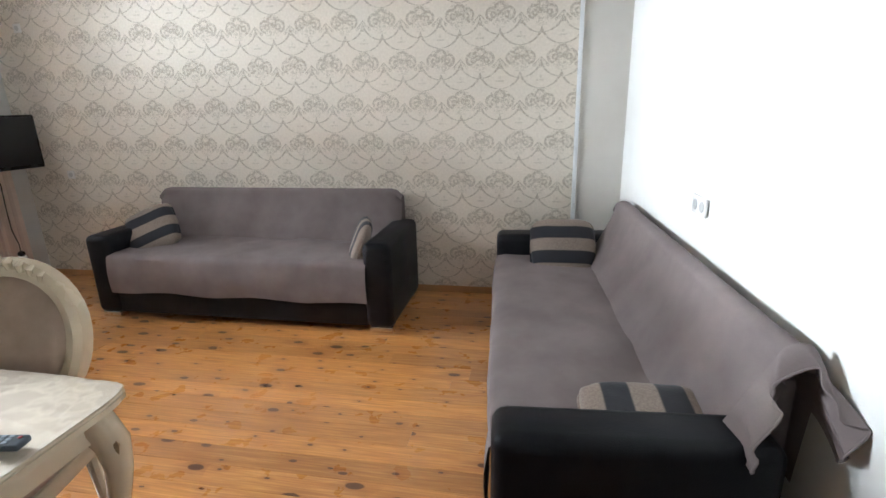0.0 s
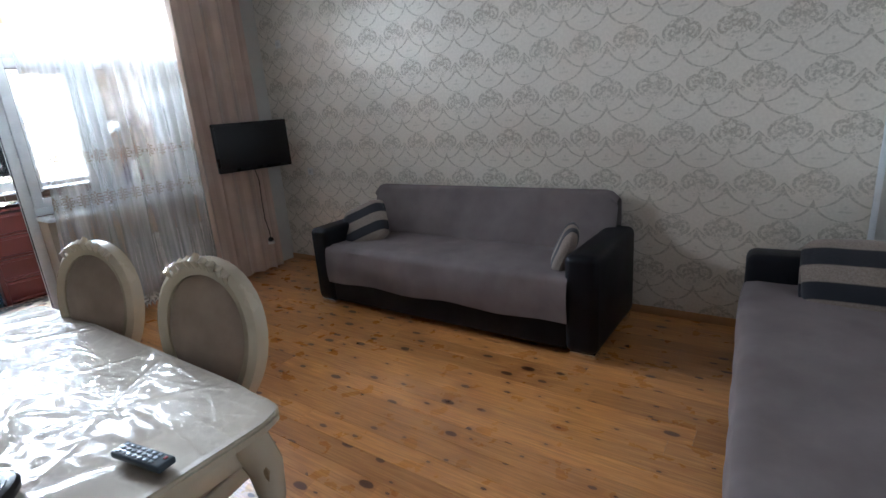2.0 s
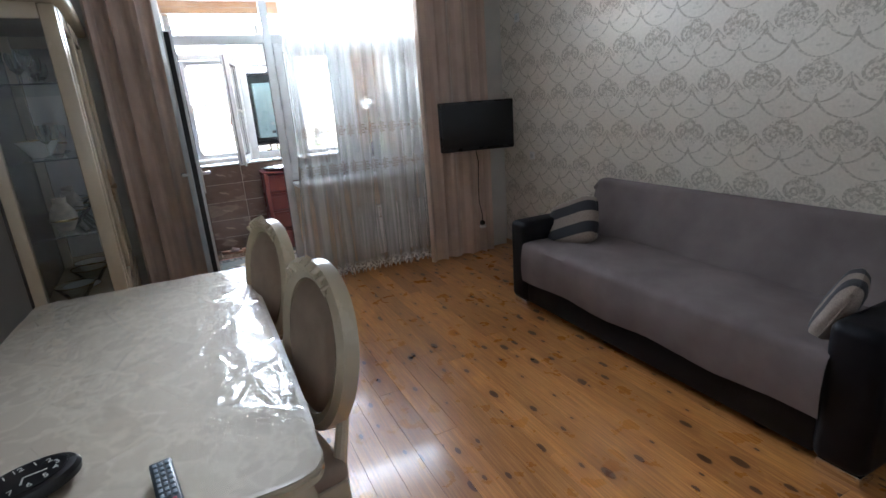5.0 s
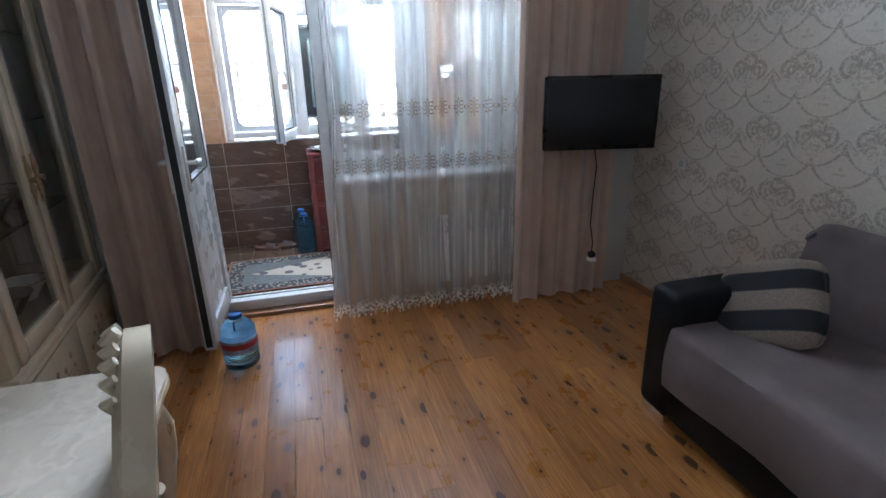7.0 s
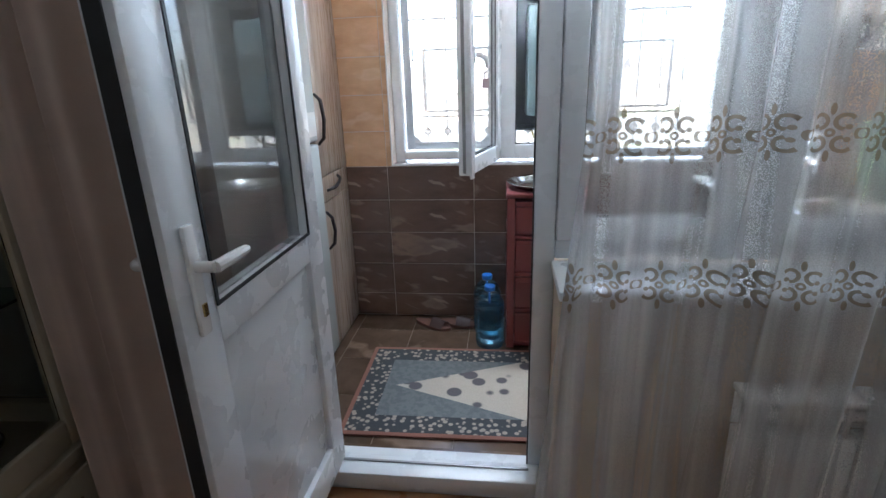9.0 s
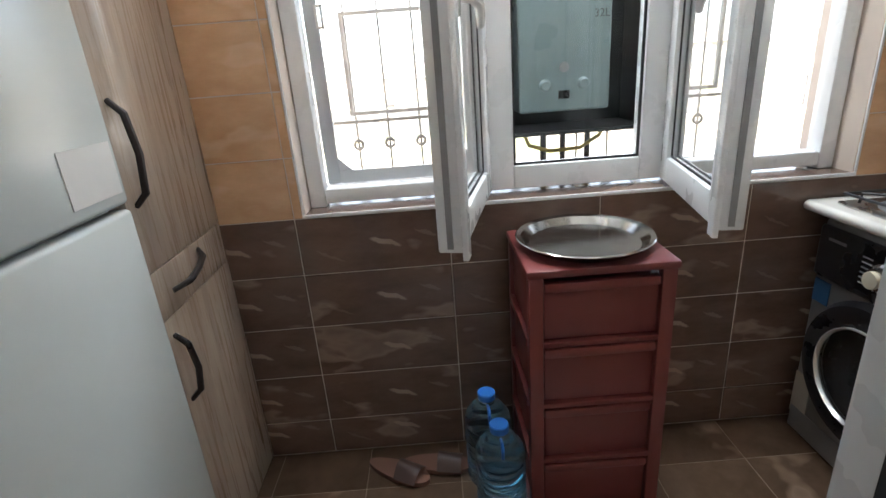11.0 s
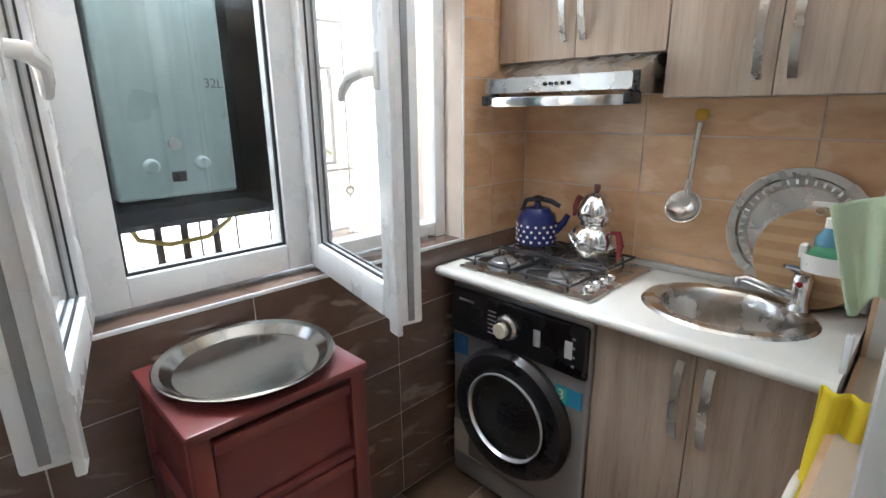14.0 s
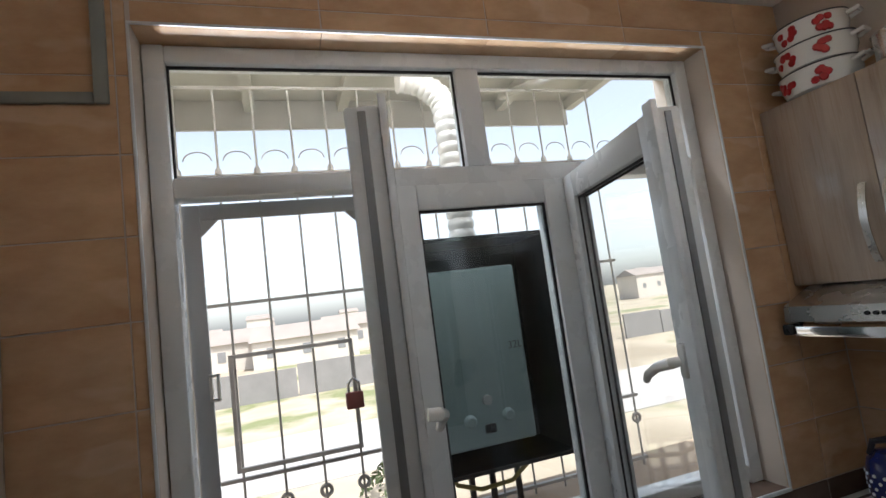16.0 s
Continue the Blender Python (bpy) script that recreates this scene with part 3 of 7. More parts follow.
for a in ((XK - 0.012, XK, 2.0, KN, KZ, 0.845), (XK - 0.012, XK, KS, 1.13, KZ, KTOP), (XK - 0.012, XK, 3.17, KN, 0.845, KTOP), (XK - 0.012, XK, 1.13, 3.17, 2.42, KTOP)):
    setting("wall_kitchen_inner", box(*a), BEIGE_TILE, "beige tiled inner wall of the kitchen balcony", "wall")

# ---- inner window and balcony door ----
FX0, FX1 = -4.72, -4.65
inner = thing("window_1", "white plastic inner window beside the balcony door", "window", kind="structure")


def bars(name, parent, boxes, material=PVC, bev=0.006):
    for b in boxes:
        part(name, box(*b, bev), material, parent)


bars("window_frame", inner, [(FX0, FX1, 1.995, 3.17, 0.88, 0.94), (FX0, FX1, 1.995, 3.17, 2.03, 2.10), (FX0, FX1, 1.995, 3.17, 2.36, 2.42),
                             (FX0, FX1, 1.93, 1.995, 0.02, 2.42), (FX0, FX1, 3.10, 3.17, 0.94, 2.03), (FX0, FX1, 2.52, 2.58, 0.94, 2.03), (FX0, FX1, 2.52, 2.58, 2.10, 2.36)])
for y0, y1, z0, z1 in ((1.995, 2.52, 0.94, 2.03), (2.58, 3.10, 0.94, 2.03), (1.995, 2.52, 2.10, 2.36), (2.58, 3.17, 2.10, 2.36)):
    g = part("pane", box(-4.690, -4.682, y0, y1, z0, z1), GLASS, inner)
    g.visible_shadow = False
for y0, y1 in ((1.997, 2.518), (2.582, 3.098)):
    sash = part("sash", box(-4.70, -4.636, y0, y0 + 0.068, 0.942, 2.028, 0.006), PVC, inner)
    for b in ((y1 - 0.068, y1, 0.942, 2.028), (y0 + 0.068, y1 - 0.068, 0.942, 1.01), (y0 + 0.068, y1 - 0.068, 1.96, 2.028)):
        part("sash_bar", box(-4.70, -4.636, *b, 0.006), PVC, sash)
    bm = bmesh.new()
    for b in ((y0 + 0.068, y0 + 0.074, 1.01, 1.96), (y1 - 0.074, y1 - 0.068, 1.01, 1.96), (y0 + 0.074, y1 - 0.074, 1.01, 1.016), (y0 + 0.074, y1 - 0.074, 1.954, 1.96)):
        bx(bm, -4.664, -4.656, *b)
    part("gasket", bm, GASKET, sash, "black glazing gasket")
setting("window_sill_1", box(FX1, -4.396, 1.985, 3.169, 0.846, 0.876, 0.006), PVC, "white plastic window sill over the radiator", "window sill")
doorway = thing("door_frame", "white plastic balcony door frame with a low threshold", "door frame", kind="structure")
bars("frame_bar", doorway, [(FX0, FX1, 1.13, 1.205, 0.02, 2.42), (FX0, FX1, 1.205, 1.93, 0.022, 0.075), (FX0, FX1, 1.205, 1.93, 2.03, 2.10), (FX0, FX1, 1.205, 1.93, 2.36, 2.42)])
part("gasket", box(-4.676, -4.664, 1.925, 1.931, 0.076, 2.03), GASKET, doorway, "black rubber door seal")
part("gasket", box(-4.676, -4.664, 1.204, 1.21, 0.076, 2.03), GASKET, doorway, "black rubber door seal")
g = part("pane", box(-4.690, -4.682, 1.205, 1.93, 2.10, 2.36), GLASS, doorway)
g.visible_shadow = False
part("sill_bar", box(-4.648, -4.549, 1.132, 1.992, 0.028, 0.10, 0.008), PVC, doorway, "white plastic sill bar")
part("sill_rib", box(-4.62, -4.61, 1.21, 1.93, 0.099, 0.106, 0.002), SILVER, doorway, "grey metal weather strip")
setting("threshold", box(-4.646, -4.485, 1.13, 1.99, -0.02, 0.027, 0.006), paint("varnished_threshold", (0.32, 0.15, 0.06), 0.3), "varnished wooden threshold step at the balcony door")

# the door leaf, open into the room: x runs from the hinge to the free edge
leaf = thing("door_1", "white plastic balcony door with a glazed upper half, standing open", "door", pose(-4.625, 1.232, 0.108, 0, 0, 0.0), kind="structure")
LW, LT = 0.715, 0.03
for b in ((0.0, 0.105, -LT, LT, 0, 1.92), (LW - 0.115, LW, -LT, LT, 0, 1.92), (0.105, LW - 0.115, -LT, LT, 0, 0.12), (0.105, LW - 0.115, -LT, LT, 0.80, 0.885), (0.105, LW - 0.115, -LT, LT, 1.81, 1.92)):
    part("stile", box(*b, 0.005), PVC, leaf)
part("panel", box(0.105, LW - 0.115, -0.012, 0.012, 0.12, 0.80, 0.002), PVC, leaf)
g = part("pane", box(0.105, LW - 0.115, -0.006, 0.006, 0.885, 1.81), GLASS, leaf)
g.visible_shadow = False
bm = bmesh.new()
for b in ((0.1, LW - 0.11, 0.022, 0.026, 0.885, 0.893), (0.1, LW - 0.11, 0.022, 0.026, 1.802, 1.81), (0.1, 0.108, 0.022, 0.026, 0.885, 1.81), (LW - 0.118, LW - 0.11, 0.022, 0.026, 0.885, 1.81)):
    bx(bm, *[v + (0.009 if i in (2, 3) else 0) for i, v in enumerate(b)])
part("gasket", bm, GASKET, leaf, "black glazing gasket")
part("edge_seal", box(LW, LW + 0.004, -0.02, 0.012, 0.02, 1.915), GASKET, leaf, "dark lock strip in the door edge")


def lever(parent, x, y, z, side, way=-1):
    """A white lever handle on its plate; side is the face, way the side the lever points to."""
    h = part("handle", box(x - 0.016, x + 0.016, y, y + side * 0.012, z - 0.11, z + 0.11, 0.005), WHITE_ENAMEL, parent, "white lever handle")
    b = bmesh.new()
    rod(b, (x, y + side * 0.01, z + 0.03), (x, y + side * 0.05, z + 0.03), 0.011)
    tube(b, [(x, y + side * 0.05, z + 0.03), (x + way * 0.04, y + side * 0.056, z + 0.032), (x + way * 0.09, y + side * 0.054, z + 0.03), (x + way * 0.125, y + side * 0.045, z + 0.024)], [0.012, 0.012, 0.011, 0.009], 10)
    part("lever", b, WHITE_ENAMEL, h)
    part("key_plate", box(x - 0.006, x + 0.006, y + side * 0.012, y + side * 0.016, z - 0.07, z - 0.045), BRASS, h, "brass keyhole")


lever(leaf, LW - 0.055, LT, 0.96, 1)
lever(leaf, LW - 0.055, -LT, 0.96, -1)

# ---- outer kitchen window ----
GX0, GX1 = -6.135, -6.065
outer = thing("window_2", "white plastic kitchen window with two casements standing open", "window", kind="structure")
bars("window_frame", outer, [(GX0, GX1, WY0 + 0.002, WY0 + 0.055, WZ0, WZ1), (GX0, GX1, WY1 - 0.055, WY1 - 0.002, WZ0, WZ1),
                             (GX0, GX1, WY0 + 0.055, WY1 - 0.055, WZ0 + 0.012, WZ0 + 0.06), (GX0, GX1, WY0 + 0.055, WY1 - 0.055, WZ1 - 0.05, WZ1 - 0.002),
                             (GX0, GX1, WY0 + 0.055, WY1 - 0.055, 2.055, 2.11), (GX0, GX1, 2.072, 2.15, 2.11, WZ1 - 0.05),
                             (GX0, GX1, 1.785, 1.825, WZ0 + 0.06, 2.055), (GX0, GX1, 2.395, 2.435, WZ0 + 0.06, 2.055)])
for y0, y1 in ((WY0 + 0.055, 2.072), (2.15, WY1 - 0.055)):
    g = part("pane", box(-6.104, -6.096, y0, y1, 2.11, WZ1 - 0.05), GLASS, outer)
    g.visible_shadow = False
bm = bmesh.new()
for y0, y1 in ((WY0 + 0.055, 2.072), (2.15, WY1 - 0.055)):
    for b in ((y0, y1, WZ1 - 0.058, WZ1 - 0.05), (y0, y1, 2.11, 2.116), (y0, y0 + 0.006, 2.116, WZ1 - 0.058), (y1 - 0.006, y1, 2.116, WZ1 - 0.058)):
        bx(bm, -6.094, -6.088, *b)
part("gasket", bm, GASKET, outer, "black glazing gasket")


def casement(w, h, m, handle=1):
    """A glazed sash as part of the outer window: x runs away from its hinge."""
    s = part("sash", box(0, 0.075, -0.03, 0.03, 0, h, 0.006), PVC, outer)
    s.matrix_basis = m
    for b in ((w - 0.075, w, -0.03, 0.03, 0, h), (0.075, w - 0.075, -0.03, 0.03, 0, 0.08), (0.075, w - 0.075, -0.03, 0.03, h - 0.08, h)):
        part("sash_bar", box(*b, 0.006), PVC, s)
    p = part("pane", box(0.075, w - 0.075, -0.006, 0.006, 0.08, h - 0.08), GLASS, s)
    p.visible_shadow = False
    b2 = bmesh.new()
    for y in (0.012, -0.016):
        for b in ((0.075, 0.081, y, y + 0.004, 0.08, h - 0.08), (w - 0.081, w - 0.075, y, y + 0.004, 0.08, h - 0.08), (0.081, w - 0.081, y, y + 0.004, 0.08, 0.086), (0.081, w - 0.081, y, y + 0.004, h - 0.086, h - 0.08)):
            bx(b2, *b)
    part("gasket", b2, GASKET, s)
    part("edge_seal", box(w, w + 0.004, -0.007, 0.007, 0.012, h - 0.012), paint("sash_groove", (0.26, 0.265, 0.27), 0.4, metal=0.4), s, "grey metal lock strip in the sash edge")
    part("outer_lip", box(w - 0.02, w + 0.018, *sorted((handle * -0.03, handle * -0.044)), -0.012, h + 0.012, 0.003), PVC, s)
    b3 = bmesh.new()
    bx(b3, w - 0.05, w - 0.026, handle * -0.045 if handle > 0 else 0.03, -0.03 if handle > 0 else 0.045, h * 0.5 - 0.035, h * 0.5 + 0.035, 0.004)
    yy = handle * -0.05
    tube(b3, [(w - 0.038, yy, h * 0.5), (w - 0.04, yy - handle * 0.018, h * 0.5 - 0.002), (w - 0.08, yy - handle * 0.028, h * 0.5 - 0.012), (w - 0.13, yy - handle * 0.024, h * 0.5 - 0.034), (w - 0.15, yy - handle * 0.02, h * 0.5 - 0.05)], [0.011, 0.012, 0.011, 0.010, 0.008], 10)
    part("handle", b3, WHITE_ENAMEL, s, "white window handle")
    return s


SZ, SH = 0.992, 1.062
casement(0.585, SH, pose(-6.055, 1.79, SZ, 0, 0, -13.4), -1)
casement(0.575, SH, pose(-6.055, 2.415, SZ, 0, 0, -11.4), 1)
mid = part("sash", box(-6.125, -6.05, 1.80, 1.895, SZ, SZ + SH, 0.006), PVC, outer)
for b in ((-6.125, -6.05, 2.312, 2.41, SZ, SZ + SH), (-6.125, -6.05, 1.895, 2.312, SZ, SZ + 0.077), (-6.125, -6.05, 1.895, 2.312, SZ + SH - 0.075, SZ + SH)):
    part("sash_bar", box(*b, 0.006), PVC, mid)
g = part("pane", box(-6.092, -6.084, 1.895, 2.312, SZ + 0.077, SZ + SH - 0.075), GLASS, mid)
g.visible_shadow = False
bm = bmesh.new()
for b in ((1.895, 1.902, SZ + 0.077, SZ + SH - 0.075), (2.305, 2.312, SZ + 0.077, SZ + SH - 0.075), (1.902, 2.305, SZ + 0.077, SZ + 0.084), (1.902, 2.305, SZ + SH - 0.082, SZ + SH - 0.075)):
    bx(bm, -6.07, -6.062, *b)
part("gasket", bm, GASKET, mid)
# insect screen in the open bay, its corners gusseted
screen = part("screen_frame", box(-6.150, -6.138, 1.262, 1.306, WZ0 + 0.062, 2.053, 0.002), SCREEN_PAINT, outer, "pale grey insect screen frame")
for b in ((1.740, 1.783, WZ0 + 0.062, 2.053), (1.306, 1.740, WZ0 + 0.062, WZ0 + 0.105), (1.306, 1.740, 2.010, 2.053)):
    part("screen_bar", box(-6.150, -6.138, *b, 0.002), SCREEN_PAINT, screen)
for y, sy in ((1.306, 1), (1.740, -1)):
    for z, sz in ((WZ0 + 0.105, 1), (2.010, -1)):
        bm = prism(bmesh.new(), [(0, 0), (0.045, 0), (0, 0.045)], 0, 0.009)
        bm.transform(Matrix.Translation((-6.149, y, z)) @ Matrix(((0, 0, 1, 0), (sy, 0, 0, 0), (0, sz, 0, 0), (0, 0, 0, 1))))
        bmesh.ops.recalc_face_normals(bm, faces=bm.faces)
        part("gusset", bm, SCREEN_PAINT, screen)
bm = box(-6.137, -6.118, 1.300, 1.308, 1.53, 1.60, 0.002)
bx(bm, -6.137, -6.118, 1.318, 1.326, 1.53, 1.60, 0.002)
bx(bm, -6.137, -6.118, 1.300, 1.326, 1.592, 1.60, 0.002)
bx(bm, -6.137, -6.118, 1.300, 1.326, 1.53, 1.538, 0.002)
part("pull", bm, WHITE_ENAMEL, screen, "small loop pull")
# white edge trims of the opening
bars("edge_trim", outer, [(XT - 0.001, XT + 0.006, WY0 - 0.008, WY1 + 0.008, WZ0 - 0.010, WZ0 + 0.002), (XT - 0.001, XT + 0.006, WY1, WY1 + 0.008, WZ0 + 0.002, WZ1), (XT - 0.001, XT + 0.006, WY0 - 0.008, WY0, WZ0 + 0.002, WZ1), (XT - 0.001, XT + 0.006, WY0 - 0.008, WY1 + 0.008, WZ1, WZ1 + 0.008)], PVC, 0.002)

# ---- outdoors ----
ground_mat = Nodes("dry_ground")
v = ground_mat.world()
f = ground_mat.noise(v, 0.11, 8.0)
ground_mat.base(ground_mat.ramp(f, [(0.35, (0.30, 0.25, 0.18)), (0.52, (0.42, 0.36, 0.27)), (0.62, (0.17, 0.19, 0.08)), (0.75, (0.38, 0.33, 0.24))]))
ground_mat.rough(0.95)
setting("ground", box(-900, 60, -600, 600, -3.6, -3.4), ground_mat.mat, "dry sandy ground with patches of grass", "ground")
setting("road", box(-30, -22, -200, 200, -3.398, -3.36), paint("pale_road", (0.42, 0.40, 0.37), 0.9, big=0.4), "pale dusty road below the house", "road")

# ---- sofas ----
def sofa(lean=0.0):
    """Length 2.26 along x, front at y = 0, back at y = 0.80."""
    s = thing("sofa", "black leatherette sofa bed under a taupe velour cover", "sofa")
    part("base", box(-0.95, 0.95, 0.02, 0.74, 0.045, 0.24, 0.015), LEATHER, s)
    for x0, x1 in ((-1.13, -0.94), (0.94, 1.13)):
        b = box(x0, x1, 0.0, 0.76, 0.04, 0.622, 0.045, 4)
        part("armrest", b, LEATHER, s)
    for x in (-1.04, 1.04):
        for y in (0.07, 0.68):
            b = bmesh.new()
            bx(b, x - 0.075, x + 0.075, y - 0.05, y + 0.05, 0.0, 0.045, 0.006)
            part("foot", b, CHROME, s, "chrome block foot")
    bm = bmesh.new()

    def seat(u, w):
        x = -1.0 + 2.0 * u
        x = max(-0.965, min(0.965, x))
        # w runs from the front hem, over the edge, to the crease at the back
        L = w * 1.02
        wob = 0.010 * noise.noise(Vector((x * 3.0, w * 4, 0.3))) + 0.006 * noise.noise(Vector((x * 9.0, w * 7, 1.7)))
        if L < 0.24:
            return Vector((x, -0.012 + wob * 0.8 - 0.012 * math.sin(L / 0.24 * math.pi), 0.215 + L + 0.008 * math.sin(x * 9) * (1 - L / 0.24)))
        a = min(1.0, (L - 0.24) / 0.07)
        if L < 0.31:
            return Vector((x, -0.012 + 0.045 * (1 - math.cos(a * math.pi / 2)) + wob, 0.455 + 0.035 * math.sin(a * math.pi / 2)))
        d = (L - 0.31) / 0.71
        sag = 0.012 * math.sin(d * math.pi) * (1 - (x / 1.1) ** 4)
        return Vector((x, 0.033 + d * 0.62, 0.490 - 0.015 * d + sag + wob))
    sheet(bm, 60, 40, seat)
    bx(bm, -0.93, 0.93, 0.02, 0.66, 0.24, 0.44)
    part("seat_cover", bm, VELOUR, s, "taupe velour seat cover with a creased hem")
    bm = bmesh.new()

    def back(u, w):
        x = -1.03 + 2.06 * u
        wob = 0.008 * noise.noise(Vector((x * 2.5, w * 3, 5.3)))
        e = max(0.0, abs(x) - 0.95) / 0.08
        drop = 0.05 * e * e
        tilt = lean * min(1.0, w / 0.55)
        if w < 0.55:
            d = w / 0.55
            return Vector((x, 0.54 + 0.15 * (0.35 * d + 0.65 * d * (2 - d)) + wob + tilt + 0.02 * e, 0.44 + 0.375 * d - drop * d))
        if w < 0.75:
            a = (w - 0.55) / 0.20 * math.pi
            return Vector((x, 0.735 - 0.045 * math.cos(a) + tilt + wob * 0.5, 0.815 + 0.035 * math.sin(a) - drop))
        d = (w - 0.75) / 0.25
        return Vector((x, 0.78 + 0.01 * d + tilt * (1 - 0.6 * d) + wob, 0.815 - 0.36 * d - drop * (1 - d)))
    sheet(bm, 48, 36, back)
    bx(bm, -0.99, 0.99, 0.71 + lean, 0.765 + lean, 0.10, 0.75, 0.02)
    part("backrest_cover", bm, VELOUR, s, "taupe velour backrest cover")
    return s


sofa_a = sofa()
sofa_b = sofa(0.055)
sofa_b.matrix_basis = pose(0.005, 2.545, 0, 0, 0, -85.7)
sofa_a.matrix_basis = pose(-1.845, 3.185, 0)
tagged(sofa_a, "black leatherette sofa bed with a taupe velour cover by papered wall", "sofa", "living room sofas")
tagged(sofa_b, "black leatherette sofa bed with a taupe velour cover by white wall", "sofa", "living room sofas")


def cushion(m, label, size=1.0):
    c = thing("cushion", label, "cushion", m @ Matrix.Scale(size, 4), "striped cushions")
    part("cushion_case", puff(bmesh.new(), 0.40, 0.37, 0.13, 0.42, 28, 14, 0.07, random.random() * 9), STRIPES, c)
    b = bmesh.new()
    tube(b, [(0.198 * math.copysign(abs(math.cos(a)) ** 0.42, math.cos(a)), 0.183 * math.copysign(abs(math.sin(a)) ** 0.42, math.sin(a)), 0.0) for a in [2 * math.pi * k / 40 for k in range(40)]], 0.006, 6, True)
    part("piping", b, STRIPES, c)
    return c


cushion(pose(-2.69, 3.52, 0.585, 50, -22, 24), "beige and black striped velour cushion leaning on the armrest")
cushion(pose(-0.985, 3.42, 0.585, 10, -66, 12), "beige and black striped velour cushion turned against the armrest", 0.74)
cushion(pose(0.355, 3.42, 0.575, 52, 0, 2), "beige and black striped velour cushion at the far armrest")
cushion(pose(0.54, 1.715, 0.520, 0, -10, 94) @ Matrix.Diagonal((0.72, 1.05, 0.85, 1)), "beige and black striped velour cushion slumped against the armrest")

# ---- dining table and chairs ----
TX0, TX1, TY0, TY1, TZ = -2.71, -0.945, 0.48, 1.397, 0.712
table = thing("dining_table", "cream lacquered dining table with cabriole legs under clear plastic sheet", "table")


def table_outline(grow=0.0, n=26):
    """A rectangle with bowed sides and rounded, drawn-out corners."""
    cx, cy, hx, hy = (TX0 + TX1) / 2, (TY0 + TY1) / 2, (TX1 - TX0) / 2, (TY1 - TY0) / 2
    pts = []
    for k in range(4 * n):
        a = 2 * math.pi * (k + 0.5) / (4 * n)
        c, s = math.cos(a), math.sin(a)
        x, y = math.copysign(abs(c) ** 0.13, c), math.copysign(abs(s) ** 0.13, s)
        bow = 0.022 * math.cos(2 * math.pi * min(1, abs(x)) * 0.5 * 3) * (1 if abs(y) > 0.9 else 0)
        pts.append((cx + x * (hx + grow), cy + y * (hy + grow) + math.copysign(bow * 0.4, y)))
    return pts


bm = prism(bmesh.new(), table_outline(), TZ - 0.035, TZ)
bmesh.ops.bevel(bm, geom=[e for e in bm.edges if abs(e.verts[0].co.z - e.verts[1].co.z) < 1e-4], offset=0.010, segments=3, affect="EDGES")
part("tabletop", bm, CREAM, table)
for x0, x1, y0, y1 in ((TX0 + 0.1, TX1 - 0.1, TY0 + 0.07, TY0 + 0.095), (TX0 + 0.1, TX1 - 0.1, TY1 - 0.095, TY1 - 0.07), (TX0 + 0.07, TX0 + 0.095, TY0 + 0.1, TY1 - 0.1), (TX1 - 0.095, TX1 - 0.07, TY0 + 0.1, TY1 - 0.1)):
    part("apron", box(x0, x1, y0, y1, TZ - 0.13, TZ - 0.034, 0.006), CREAM, table)
for sx, x in ((1, TX1 - 0.10), (-1, TX0 + 0.10)):
    for sy, y in ((1, TY1 - 0.10), (-1, TY0 + 0.10)):
        o = Vector((sx, sy, 0)).normalized()
        prof = [(0.00, TZ - 0.034, 0.050), (0.025, 0.62, 0.052), (0.050, 0.55, 0.048), (0.052, 0.46, 0.038), (0.032, 0.34, 0.030), (0.008, 0.22, 0.024), (0.000, 0.12, 0.022), (0.018, 0.05, 0.026), (0.040, 0.02, 0.032), (0.044, 0.0, 0.028)]
        b = tube(bmesh.new(), [(x + o.x * d, y + o.y * d, z) for d, z, r in prof], [r for d, z, r in prof], 12)
        leg = part("leg", b, CREAM, table)
        b = bmesh.new()
        for k in range(5):
            a = (k - 2) * 0.5
            d = Matrix.Rotation(a, 3, "Z") @ o
            p = Vector((x, y, 0)) + o * 0.035 + d * 0.035
            tube(b, [p + Vector((0, 0, 0.60)), p + d * 0.012 + Vector((0, 0, 0.56)), p + d * 0.008 + Vector((0, 0, 0.51))], [0.006, 0.011, 0.003], 6)
        part("carving", b, GILT, leg, "gilt leaf carving")

film_mat = Nodes("clear_plastic_film")
v = film_mat.coords()
mp = film_mat.add("ShaderNodeMapping")
mp.inputs["Scale"].default_value = (5.0, 15.0, 1.0)
mp.inputs["Rotation"].default_value = (0, 0, radians(28))
film_mat.to(v, mp.inputs[0])
film_mat.base((1.0, 0.99, 0.97))
film_mat.rough(0.06)
film_mat.b.inputs["Transmission Weight"].default_value = 1.0
film_mat.b.inputs["IOR"].default_value = 1.38
wr = film_mat.noise(mp.outputs[0], 0.9, 2.0, 0.5)
ridged = film_mat.m("ABSOLUTE", film_mat.m("SUBTRACT", wr, 0.5))
film_mat.bump(film_mat.m("ADD", film_mat.m("MULTIPLY", ridged, -1.3), film_mat.m("MULTIPLY", film_mat.noise(v, 26.0), 0.04)), 0.5, 0.007)
FILM = film_mat.mat

